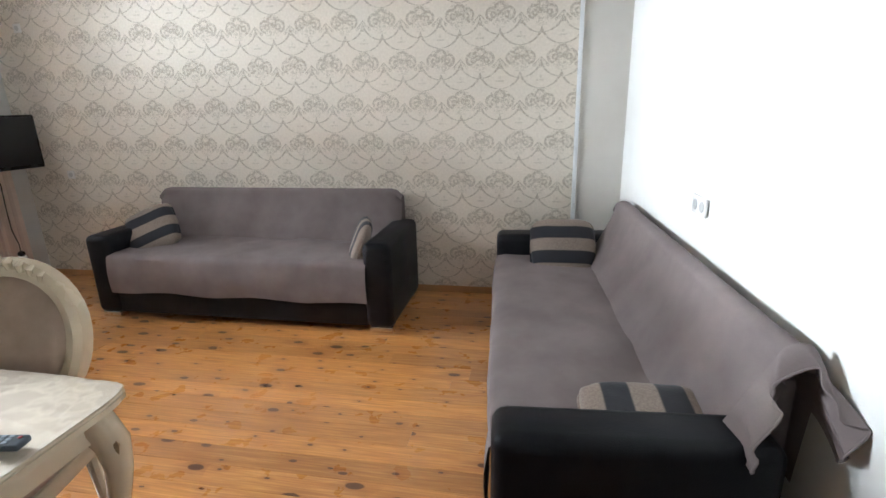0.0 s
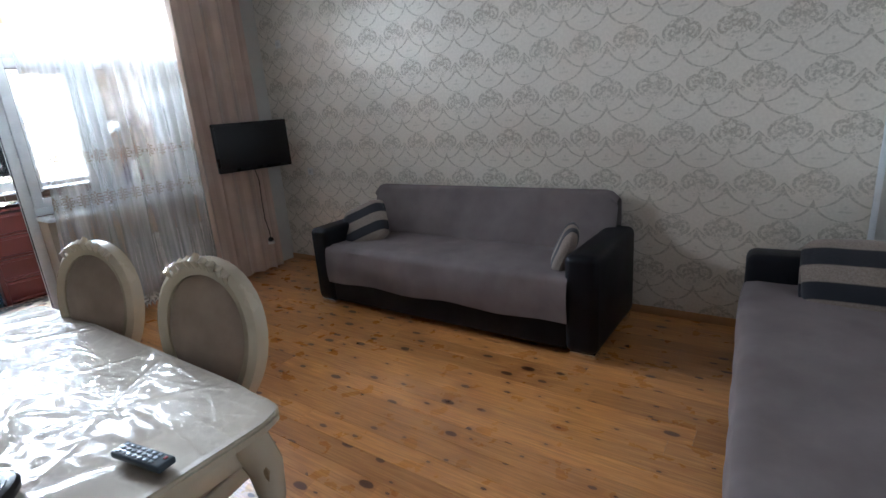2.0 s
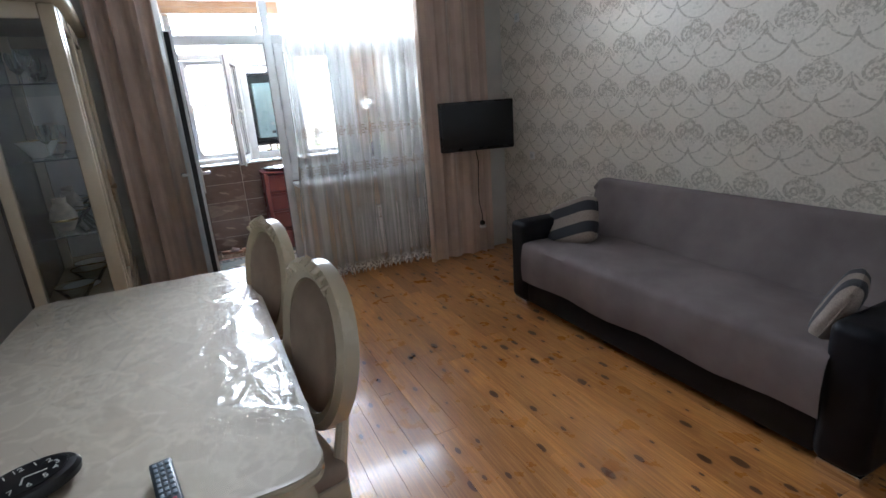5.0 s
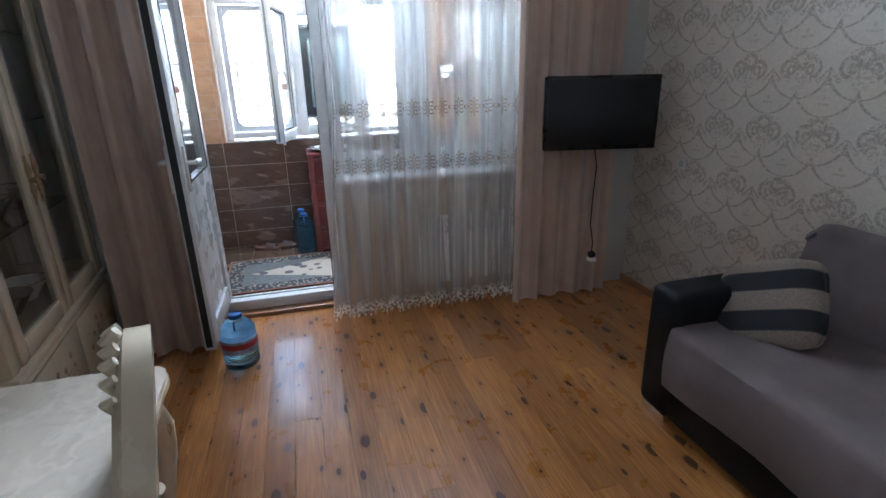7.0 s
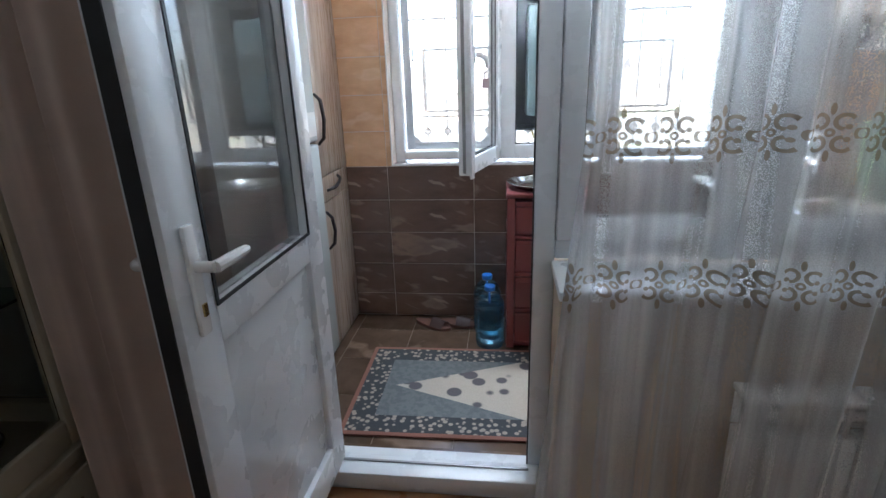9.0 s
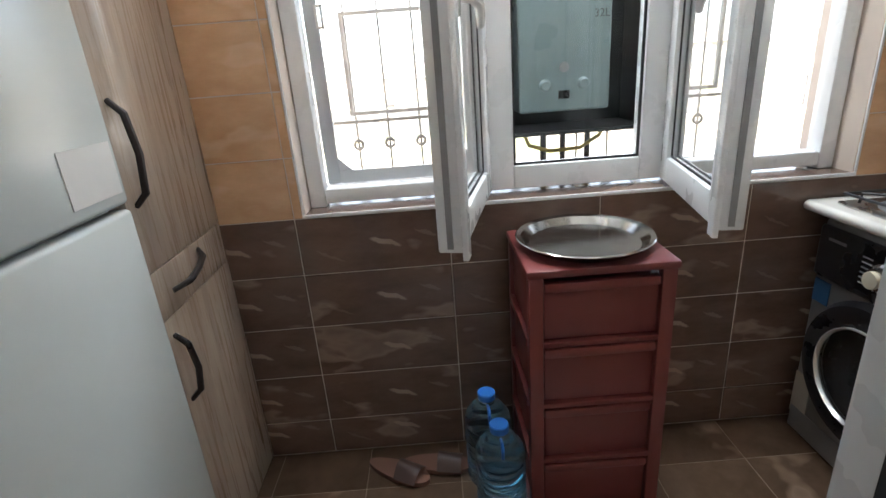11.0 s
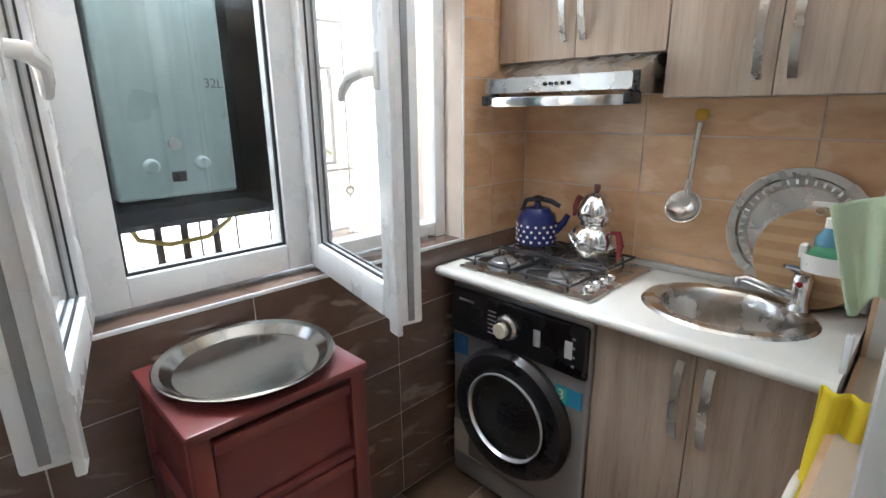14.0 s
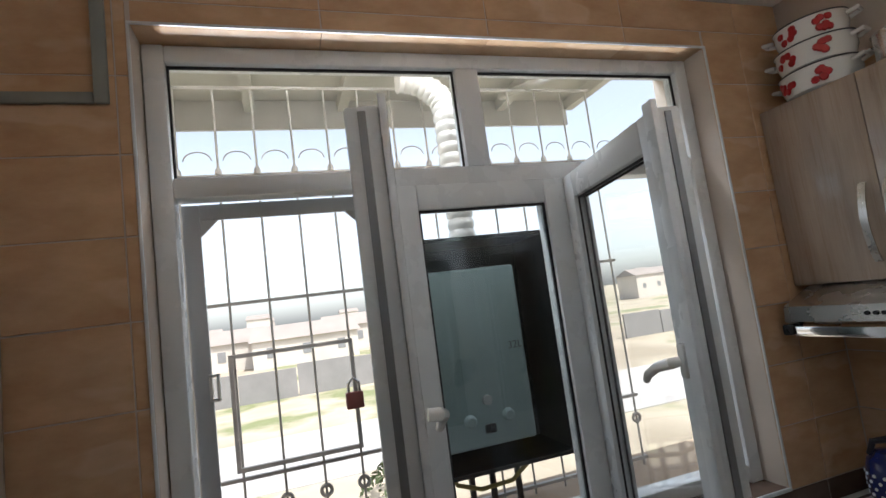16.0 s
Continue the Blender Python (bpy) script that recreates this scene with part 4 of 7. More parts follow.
cloth_mat = Nodes("cream_damask_cloth")
v = cloth_mat.coords()
c = cloth_mat.ramp(cloth_mat.noise(v, 9.0, 3.0), [(0.44, (0.52, 0.45, 0.36)), (0.50, (0.62, 0.55, 0.45)), (0.56, (0.55, 0.48, 0.385))])
cloth_mat.base(c)
cloth_mat.rough(0.45)
cloth_mat.bump(cloth_mat.noise(v, 9.0, 3.0), 0.2, 0.002)
cover = thing("table_cover", "creased clear plastic sheet over a cream patterned table cloth", "table cover")
bm = prism(bmesh.new(), table_outline(-0.004), TZ + 0.001, TZ + 0.003)
part("table_cloth", bm, cloth_mat.mat, cover, "cream patterned cloth")
bm = bmesh.new()


random.seed(21)
CREASES = []
for k in range(70):
    ang = radians(random.gauss(25, 38) if k % 3 else random.uniform(0, 180))
    CREASES.append((random.uniform(TX0, TX1), random.uniform(TY0, TY1), math.cos(ang), math.sin(ang), random.uniform(0.14, 0.46), random.uniform(-0.7, 0.7), random.uniform(0.002, 0.006), random.uniform(0.005, 0.013)))


def film_at(u, w):
    x, y = TX0 + 0.012 + (TX1 - TX0 - 0.024) * u, TY0 + 0.012 + (TY1 - TY0 - 0.024) * w
    ridge = 0.0
    for px, py, ca, sa, half, bend, tall, wide in CREASES:
        a, b = (x - px) * ca + (y - py) * sa, (y - py) * ca - (x - px) * sa
        b -= bend * a * a
        if abs(a) < half and abs(b) < 0.05:
            ridge = max(ridge, tall * (1 - (a / half) ** 2) * math.exp(-abs(b) / wide))
    r = noise.noise(Vector((x * 3.1 + y * 2.2, y * 8.0 - x * 2.0, 0.0)))
    k = noise.noise(Vector((x * 5 + 3, y * 24, 2.0)))
    z = 0.007 + 0.003 * max(0.0, r) ** 1.5 * 2 + 0.003 * max(0.0, k - 0.15) + ridge
    return Vector((x, y, TZ + z))


sheet(bm, 220, 150, film_at)
film = part("plastic_sheet", bm, FILM, cover, "creased clear plastic sheet", smooth=80)
film.visible_shadow = False


def chair():
    """Faces -y; seat centre at the origin, back at y = 0.2."""
    c = thing("dining_chair", "cream carved dining chair with an oval padded back, wrapped in plastic", "chair")
    lean = Matrix.Translation((0, 0.20, 0.485)) @ Matrix.Rotation(radians(-9), 4, "X")

    def oval(k, n, gx=0.0, gz=0.0):
        a = 2 * math.pi * k / n
        w = 0.205 + 0.022 * math.sin(a)
        return ((w + gx) * math.cos(a), (0.245 + gz) * math.sin(a) + 0.29)
    n = 40
    b = bmesh.new()
    rings = []
    for off, y in ((0.0, -0.022), (0.030, -0.034), (0.052, -0.020), (0.056, 0.024), (0.0, 0.028)):
        rings.append([b.verts.new((oval(k, n, off - 0.03, off - 0.03)[0], y, oval(k, n, off - 0.03, off - 0.03)[1])) for k in range(n)])
    rings.append(rings[0])
    for p, q in zip(rings, rings[1:]):
        for k in range(n):
            b.faces.new((p[k], p[(k + 1) % n], q[(k + 1) % n], q[k]))
    bmesh.ops.recalc_face_normals(b, faces=b.faces)
    back = part("back_frame", spun(b, lean), CREAM, c)
    for side, depth, name in ((-1, 0.028, "backrest"), (1, 0.014, "back_panel")):
        b = bmesh.new()

        def pad(u, w, side=side, depth=depth):
            x, z = oval(u * 64, 64, -0.032, -0.032)
            x, z = x * w, (z - 0.29) * w + 0.29
            return Vector((x, side * (0.012 + depth * math.sqrt(max(0.0, 1 - w ** 4))), z))
        sheet(b, 32, 8, pad)
        bmesh.ops.remove_doubles(b, verts=b.verts, dist=1e-5)
        bmesh.ops.recalc_face_normals(b, faces=b.faces)
        part(name, spun(b, lean), CREAM_CLOTH, c)
    b = bmesh.new()
    for k in range(-4, 5):
        a = math.pi / 2 + k * 0.15
        x, z = (0.215 + 0.02) * math.cos(a), 0.262 * math.sin(a) + 0.29
        r = 0.030 - 0.0035 * abs(k)
        tube(b, [(x * 0.93, -0.03, z - 0.02), (x, -0.042, z + 0.002), (x * 1.03, -0.028, z + 0.012 + 0.010 * (k == 0))], [r * 0.35, r * 0.55, r * 0.35], 8)
    part("crest", spun(b, lean), CREAM, back, "carved scroll crest")
    part("seat", box(-0.225, 0.225, -0.225, 0.205, 0.435, 0.495, 0.026, 4), CREAM_CLOTH, c, "padded beige seat")
    part("seat_rail", box(-0.22, 0.22, -0.22, 0.20, 0.375, 0.436, 0.012), CREAM, c)
    for x in (-0.19, 0.19):
        prof = [(0.0, 0.40, 0.030), (0.018, 0.33, 0.030), (0.014, 0.22, 0.021), (0.0, 0.10, 0.016), (0.012, 0.03, 0.021), (0.022, 0.0, 0.022)]
        sx = 1 if x > 0 else -1
        part("leg", tube(bmesh.new(), [(x + sx * d * 0.7, -0.19 - d * 0.7, z) for d, z, r in prof], [r for d, z, r in prof], 10), CREAM, c)
        part("leg", tube(bmesh.new(), [(x * 0.7, 0.245, 0.60), (x * 0.92, 0.195, 0.47), (x, 0.185, 0.38), (x, 0.20, 0.18), (x * 1.02, 0.235, 0.0)], [0.018, 0.022, 0.024, 0.020, 0.017], 10), CREAM, c)
    return c


first_chair = chair()
first_chair.matrix_basis = pose(-2.15, 1.208, 0, 0, 0, 14)
first_chair["group"] = "chairs round the table"
copy_thing(first_chair, pose(-1.41, 1.246, 0, 0, 0, 11))

# ---- display cabinet ----
CX0, CX1, CY0, CY1, CH = -4.26, -3.10, 0.27, 0.70, 2.13
cab = thing("display_cabinet", "cream lacquered display cabinet with glass doors and gilt flower decoration", "cabinet",
            Matrix.Translation((CX0, CY1, 0)) @ pose(0, 0, 0, 0, 0, 4.5) @ Matrix.Translation((-CX0, -CY1, 0)))
part("plinth", box(CX0 - 0.02, CX1 + 0.02, CY0, CY1 + 0.03, 0.0, 0.10, 0.02, 3), CREAM, cab)
part("lower_body", box(CX0, CX1, CY0, CY1, 0.10, 0.50, 0.008), CREAM, cab)
part("back_panel", box(CX0 + 0.02, CX1 - 0.02, CY0, CY0 + 0.015, 0.50, 2.04), paint("dark_mirror_back", (0.10, 0.085, 0.07), 0.2), cab)
part("moulding", box(CX0 - 0.012, CX1 + 0.012, CY0, CY1 + 0.016, 0.49, 0.525, 0.008), CREAM, cab)
part("cornice", box(CX0 - 0.04, CX1 + 0.04, CY0, CY1 + 0.05, 2.04, CH, 0.02, 3), CREAM, cab)
for x in (CX0, CX1 - 0.07):
    part("post", box(x, x + 0.07, CY1 - 0.07, CY1, 0.525, 2.04, 0.012), CREAM, cab)
    part("post", box(x, x + 0.07, CY0 + 0.016, CY0 + 0.07, 0.525, 2.04, 0.006), CREAM, cab)
for x in (CX0 + 0.02, CX1 - 0.026):
    g = part("side_glass", box(x, x + 0.006, CY0 + 0.07, CY1 - 0.07, 0.60, 1.97), GLASS, cab)
    g.visible_shadow = False
    for z in (0.525, 1.97):
        part("side_rail", box(x - 0.01, x + 0.03, CY0 + 0.07, CY1 - 0.07, z, z + 0.075, 0.006), CREAM, cab)
for z in (0.93, 1.32, 1.68):
    g = part("shelf", box(CX0 + 0.03, CX1 - 0.03, CY0 + 0.02, CY1 - 0.06, z, z + 0.008), glass("shelf_glass", (0.8, 0.93, 0.88)), cab, "glass shelf")
    g.visible_shadow = False
part("shelf", box(CX0 + 0.03, CX1 - 0.03, CY0 + 0.02, CY1 - 0.06, 0.526, 0.54), CREAM, cab)
cm = (CX0 + CX1) / 2
for x0, x1, hx in ((CX0 + 0.072, cm - 0.002, cm - 0.035), (cm + 0.002, CX1 - 0.072, cm + 0.035)):
    d = part("door", box(x0, x0 + 0.065, CY1 - 0.03, CY1 + 0.006, 0.53, 2.035, 0.008), CREAM, cab)
    for b in ((x1 - 0.065, x1, CY1 - 0.03, CY1 + 0.006, 0.53, 2.035), (x0 + 0.065, x1 - 0.065, CY1 - 0.03, CY1 + 0.006, 0.53, 0.61), (x0 + 0.065, x1 - 0.065, CY1 - 0.03, CY1 + 0.006, 1.95, 2.035)):
        part("door_rail", box(*b, 0.008), CREAM, d)
    g = part("pane", box(x0 + 0.065, x1 - 0.065, CY1 - 0.016, CY1 - 0.010, 0.61, 1.95), GLASS, d)
    g.visible_shadow = False
    b = bmesh.new()
    for s in (-1, 1):
        tube(b, [(hx, CY1 + 0.008, 1.12), (hx + s * 0.012, CY1 + 0.014, 1.12 + 0.03), (hx, CY1 + 0.012, 1.18), (hx - s * 0.008, CY1 + 0.01, 1.21)], [0.007, 0.008, 0.006, 0.002], 6)
        tube(b, [(hx, CY1 + 0.008, 1.10), (hx - s * 0.012, CY1 + 0.014, 1.07), (hx, CY1 + 0.012, 1.04), (hx + s * 0.008, CY1 + 0.01, 1.01)], [0.007, 0.008, 0.006, 0.002], 6)
    rod(b, (hx, CY1 + 0.004, 1.11), (hx, CY1 + 0.036, 1.11), 0.008, 0.014)
    part("handle", b, GILT, d, "scrolled antique gilt handle")
for k, x in enumerate((CX0 + 0.03, cm + 0.005)):
    dr = part("drawer", box(x, x + (CX1 - CX0) / 2 - 0.035, CY1 + 0.001, CY1 + 0.014, 0.15, 0.46, 0.006), CREAM, cab)
    b = bmesh.new()
    xm = x + 0.26
    for j in range(16):
        a, r = j * 2.4, 0.05 + 0.012 * j
        px, pz = xm + r * math.cos(a) * 0.9, 0.30 + r * math.sin(a) * 0.45
        for q in range(5):
            t = q * 1.257
            rod(b, (px + 0.009 * math.cos(t), CY1 + 0.013, pz + 0.009 * math.sin(t)), (px + 0.009 * math.cos(t), CY1 + 0.018, pz + 0.009 * math.sin(t)), 0.007, 0.004, 6)
    tube(b, [(xm - 0.2, CY1 + 0.015, 0.25), (xm - 0.08, CY1 + 0.016, 0.33), (xm + 0.05, CY1 + 0.016, 0.28), (xm + 0.2, CY1 + 0.015, 0.36)], 0.003, 6)
    part("flower_carving", b, GILT, dr, "gilt flower spray")
b = bmesh.new()
for k in range(24):
    x = CX0 + (CX1 - CX0) * (k + 0.5) / 24
    tube(b, [(x - 0.02, CY1 + 0.035, 0.10), (x - 0.008, CY1 + 0.045, 0.085 + 0.012 * (k % 2)), (x + 0.012, CY1 + 0.04, 0.08), (x + 0.02, CY1 + 0.032, 0.10)], [0.004, 0.009, 0.008, 0.003], 6)
part("plinth_carving", b, CREAM, cab, "carved scroll edge")

# ---- curtains and television ----
def curtain(name, x, y0, y1, z0, z1, folds, depth, material, label, category, gather=0.0, nu=150, hem=0.0, lean=0.0):
    b = bmesh.new()
    def f(u, w):
        edge = y0 + lean * (min(1.0, (z0 + (z1 - z0) * w) / 1.3) - 1.0)
        y = edge + (y1 - edge) * u
        amp = depth * (0.6 + 0.4 * math.sin(u * 23.0 + 1))
        ph = u * folds * 2 * math.pi + 0.7 * math.sin(u * 11 + 3) + 0.25 * math.sin(w * 3 + u * 7)
        xx = x + amp * math.sin(ph) * (0.75 + 0.25 * w) + gather * (1 - w) * (0.5 - u)
        zz = z0 + (z1 - z0) * w
        if w == 0 and hem:
            zz += hem * math.sin(u * folds * 6.2 * 3)
        return Vector((xx, y + 0.25 * amp * math.cos(ph), zz))
    sheet(b, nu, 36, f)
    c = thing(name, label, category)
    part("curtain_cloth", b, material, c, smooth=80)
    b = bmesh.new()
    sheet(b, nu, 2, lambda u, w: f(u, 0.972 + 0.028 * w) + Vector((0.004, 0, 0)))
    part("heading_tape", b, WHITE_ENAMEL if material is LACE else material, c, smooth=80)
    for k in range(int((y1 - y0) / 0.09)):
        y = y0 + 0.045 + 0.09 * k
        part("hook", tube(bmesh.new(), [(x, y, 2.655), (x + 0.008, y, 2.64), (x, y, 2.625)], 0.002, 5), PVC, c)
    return c


curtain("lace_curtain", -4.17, 1.985, 3.13, 0.07, 2.66, 12, 0.04, LACE, "sheer white lace curtain with embroidered bands", "curtain", nu=400, hem=0.018, lean=0.11)
curtain("drape", -4.165, 3.06, 3.76, 0.015, 2.66, 5, 0.06, DRAPE, "striped rose-brown drape hanging beside the window", "curtain")
curtain("drape", -4.12, 0.76, 1.17, 0.015, 2.66, 3, 0.07, DRAPE, "striped rose-brown drape gathered beside the balcony door", "curtain")
rail = thing("curtain_rail", "white curtain rail under the ceiling", "curtain rail")
part("track", box(-4.20, -4.06, 0.72, 3.85, 2.665, 2.70, 0.005), PVC, rail)

tv = thing("television", "small black flat television on a wall arm, its screen dark", "television", pose(-4.005, 3.55, 1.237, 0, 0, 77.5))
part("tv_case", box(-0.345, 0.345, 0.0, 0.045, -0.215, 0.215, 0.012, 3), BLACK, tv)
part("screen", box(-0.325, 0.325, -0.003, 0.001, -0.185, 0.197, 0.001), SCREEN, tv, "dark glossy screen")
part("tv_back", box(-0.2, 0.2, 0.044, 0.075, -0.15, 0.12, 0.02), BLACK, tv)
arm = thing("tv_arm", "black steel wall arm that carries the television", "bracket")
bm = bmesh.new()
bx(bm, XW, XW + 0.02, 3.62, 3.72, 1.14, 1.34, 0.004)
tube(bm, [(XW + 0.02, 3.67, 1.24), (-4.2, 3.62, 1.24), (-4.09, 3.57, 1.237)], 0.014, 8)
part("arm_bar", bm, BLACK, arm)

# ---- radiator ----
rad = thing("radiator", "white sectional radiator under the window sill", "radiator")
for k in range(9):
    y = 2.472 + k * 0.078
    b = box(-4.43, -4.375, y + 0.002, y + 0.074, 0.13, 0.475, 0.008)
    bx(b, -4.435, -4.425, y + 0.004, y + 0.072, 0.475, 0.575, 0.003)
    bx(b, -4.425, -4.375, y + 0.033, y + 0.043, 0.475, 0.575, 0.003)
    bx(b, -4.45, -4.365, y + 0.004, y + 0.072, 0.575, 0.594, 0.005)
    part("section", b, WHITE_ENAMEL, rad)
b = bmesh.new()
rod(b, (-4.40, 2.49, 0.17), (-4.40, 3.18, 0.17), 0.016)
rod(b, (-4.40, 2.49, 0.53), (-4.40, 3.18, 0.53), 0.016)
for y in (2.55, 3.1):
    bx(b, -4.465, -4.40, y - 0.01, y + 0.01, 0.47, 0.5)
part("pipe", b, WHITE_ENAMEL, rad)

# ---- kitchen: worktop, machine, cupboards ----
counter = thing("worktop", "white laminate worktop with a rounded front edge", "worktop")
sc = (-5.095, 3.12, 0.90)


def holed_slab(x0, x1, y0, y1, z0, z1, cx, cy, rx, ry, n=64):
    """A slab with an oval hole and a rounded front edge."""
    b = bmesh.new()
    outer_pts, inner_pts = [], []
    for k in range(n):
        a = 2 * math.pi * k / n
        c, s = math.cos(a), math.sin(a)
        t = min((x1 - cx) / c if c > 1e-6 else 1e9, (x0 - cx) / c if c < -1e-6 else 1e9, (y1 - cy) / s if s > 1e-6 else 1e9, (y0 - cy) / s if s < -1e-6 else 1e9)
        outer_pts.append((cx + c * t, cy + s * t))
        inner_pts.append((cx + c * rx, cy + s * ry))
    for cxx, cyy in ((x0, y0), (x0, y1), (x1, y0), (x1, y1)):
        k = min(range(n), key=lambda i: (outer_pts[i][0] - cxx) ** 2 + (outer_pts[i][1] - cyy) ** 2)
        outer_pts[k] = (cxx, cyy)
    rings = [[b.verts.new((x, y, z)) for x, y in pts] for pts, z in ((inner_pts, z0), (inner_pts, z1), (outer_pts, z1), (outer_pts, z0))]
    for p, q in zip(rings, rings[1:] + rings[:1]):
        for k in range(n):
            b.faces.new((p[k], p[(k + 1) % n], q[(k + 1) % n], q[k]))
    bmesh.ops.recalc_face_normals(b, faces=b.faces)
    return b


bm = holed_slab(-5.972, -4.797, 2.852, KN - 0.002, 0.865, 0.90, sc[0], sc[1], 0.185, 0.165)
part("slab", bm, WORKTOP, counter)
bm = bmesh.new()
tube(bm, [(-5.972, 2.852, 0.8825), (-4.797, 2.852, 0.8825)], 0.0175, 16)
part("front_edge", bm, WORKTOP, counter, "rounded white front edge")
part("upstand", box(-5.97, -4.80, KN - 0.03, KN - 0.004, 0.90, 0.925, 0.006), paint("grey_upstand", (0.42, 0.41, 0.39), 0.4), counter, "grey upstand strip")

wm = thing("washing_machine", "silver front-loading washing machine with a black panel and door", "washing machine")
WX0, WX1, WYF = -5.935, -5.365, 2.89
part("body", box(WX0, WX1, WYF, KN - 0.04, KZ, 0.845, 0.012, 3), SILVER, wm)
part("control_panel", box(WX0 + 0.004, WX1 - 0.004, WYF - 0.018, WYF + 0.002, 0.655, 0.83, 0.012, 3), BLACK, wm, "glossy black control panel")
part("kick_plate", box(WX0 + 0.01, WX1 - 0.01, WYF - 0.004, WYF, KZ + 0.01, KZ + 0.10, 0.002), SILVER, wm)
wc = ((WX0 + WX1) / 2, WYF, 0.42)
tip = Matrix.Translation(wc) @ Matrix.Rotation(radians(90), 4, "X")
door = part("door", spun(lathe(bmesh.new(), [(0.17, 0.0), (0.238, 0.0), (0.240, 0.02), (0.225, 0.045), (0.195, 0.05), (0.156, 0.036)], n=48, caps=False), tip), BLACK, wm, "round black porthole door")
part("door_ring", spun(lathe(bmesh.new(), [(0.150, 0.038), (0.162, 0.048), (0.161, 0.055), (0.157, 0.056), (0.152, 0.046)], n=48, caps=False), tip), paint("bright_silver", (0.66, 0.67, 0.68), 0.22, metal=0.55, var=0.05, bump=0.02), door, "bright chrome ring")
part("door_glass", spun(lathe(bmesh.new(), [(0.156, 0.039), (0.150, 0.046), (0.10, 0.056), (0.03, 0.060), (0.001, 0.060)], n=40), tip), glass("porthole_glass", (0.60, 0.64, 0.66)), door, "clear glass bowl").visible_shadow = False
part("drum", spun(lathe(bmesh.new(), [(0.165, 0.002), (0.150, 0.006), (0.120, 0.003), (0.001, 0.002)], n=40), tip), paint("drum_grey", (0.24, 0.24, 0.25), 0.25, metal=0.8, big=14.0, var=0.5), door, "steel drum behind the glass")
b = bmesh.new()
for i in range(9):
    for j in range(5):
        rod(b, (wc[0] - 0.05 + i * 0.013, WYF - 0.001, 0.37 + j * 0.018), (wc[0] - 0.05 + i * 0.013, WYF - 0.008, 0.37 + j * 0.018), 0.004, 0.003, 6)
part("drum_pattern", b, BLACK, door, "perforated drum seen in the porthole")
b = lathe(bmesh.new(), [(0.045, 0.0), (0.043, 0.012), (0.034, 0.02), (0.032, 0.036), (0.001, 0.038)], n=32)
part("dial", spun(b, Matrix.Translation((wc[0] - 0.015, WYF - 0.017, 0.745)) @ Matrix.Rotation(radians(90), 4, "X")), STEEL, wm, "round programme dial")
part("dial_cap", spun(lathe(bmesh.new(), [(0.026, 0.0), (0.025, 0.012), (0.001, 0.014)], n=24), Matrix.Translation((wc[0] - 0.015, WYF - 0.053, 0.745)) @ Matrix.Rotation(radians(90), 4, "X")), paint("cream_plastic", (0.62, 0.58, 0.46), 0.35), wm)
PRINT = paint("grey_print", (0.30, 0.30, 0.30), 0.4)
for k in range(6):
    part("print_bar", box(wc[0] - 0.10, wc[0] - 0.065, WYF - 0.0195, WYF - 0.018, 0.70 + k * 0.016, 0.704 + k * 0.016), PRINT, wm)
for k in range(4):
    part("indicator", box(WX1 - 0.055, WX1 - 0.045, WYF - 0.0195, WYF - 0.018, 0.69 + k * 0.03, 0.698 + k * 0.03), PRINT, wm)
for x in (wc[0] + 0.09, wc[0] + 0.205):
    part("push_button", box(x, x + 0.026, WYF - 0.021, WYF - 0.018, 0.715, 0.772, 0.001), paint("pale_button", (0.5, 0.5, 0.5), 0.4), wm)
part("maker_plate", box(WX0 + 0.05, WX0 + 0.12, WYF - 0.0195, WYF - 0.018, 0.787, 0.796), PRINT, wm)
sticker = part("sticker", box(WX1 - 0.115, WX1 - 0.02, WYF - 0.0035, WYF - 0.0005, 0.545, 0.605), paint("blue_sticker", (0.03, 0.25, 0.46), 0.35), wm, "blue and green warranty sticker")
part("sticker_corner", box(WX1 - 0.112, WX1 - 0.072, WYF - 0.0048, WYF - 0.0036, 0.549, 0.601), paint("green_sticker", (0.06, 0.42, 0.33), 0.35), sticker)
part("sticker", box(WX0 + 0.008, WX0 + 0.075, WYF - 0.0035, WYF - 0.0005, 0.56, 0.64), paint("navy_sticker", (0.03, 0.10, 0.22), 0.35), wm, "dark blue round sticker")
part("energy_label", box(WX0 + 0.006, WX0 + 0.08, WYF - 0.0035, WYF - 0.0005, 0.10, 0.27), paint("pale_label", (0.5, 0.46, 0.38), 0.5), wm, "pale energy label")


def lettering(text, size, m, material, parent, label):
    curve = bpy.data.curves.new("lettering", "FONT")
    curve.body, curve.size, curve.extrude, curve.align_x, curve.align_y = text, size, 0.0006, "CENTER", "CENTER"
    o = new("lettering", curve)
    dg = bpy.context.evaluated_depsgraph_get()
    me = bpy.data.meshes.new_from_object(o.evaluated_get(dg))
    bpy.data.objects.remove(o)
    me.materials.clear()
    me.materials.append(material)
    ob = new("lettering", me)
    ob.matrix_basis = m
    if parent is not None:
        ob.parent = parent
    ob["label"] = label
    return ob


lettering("3", 0.05, pose(WX1 - 0.092, WYF - 0.0056, 0.575, 90, 0, 0), WHITE_ENAMEL, sticker, "white figure 3")


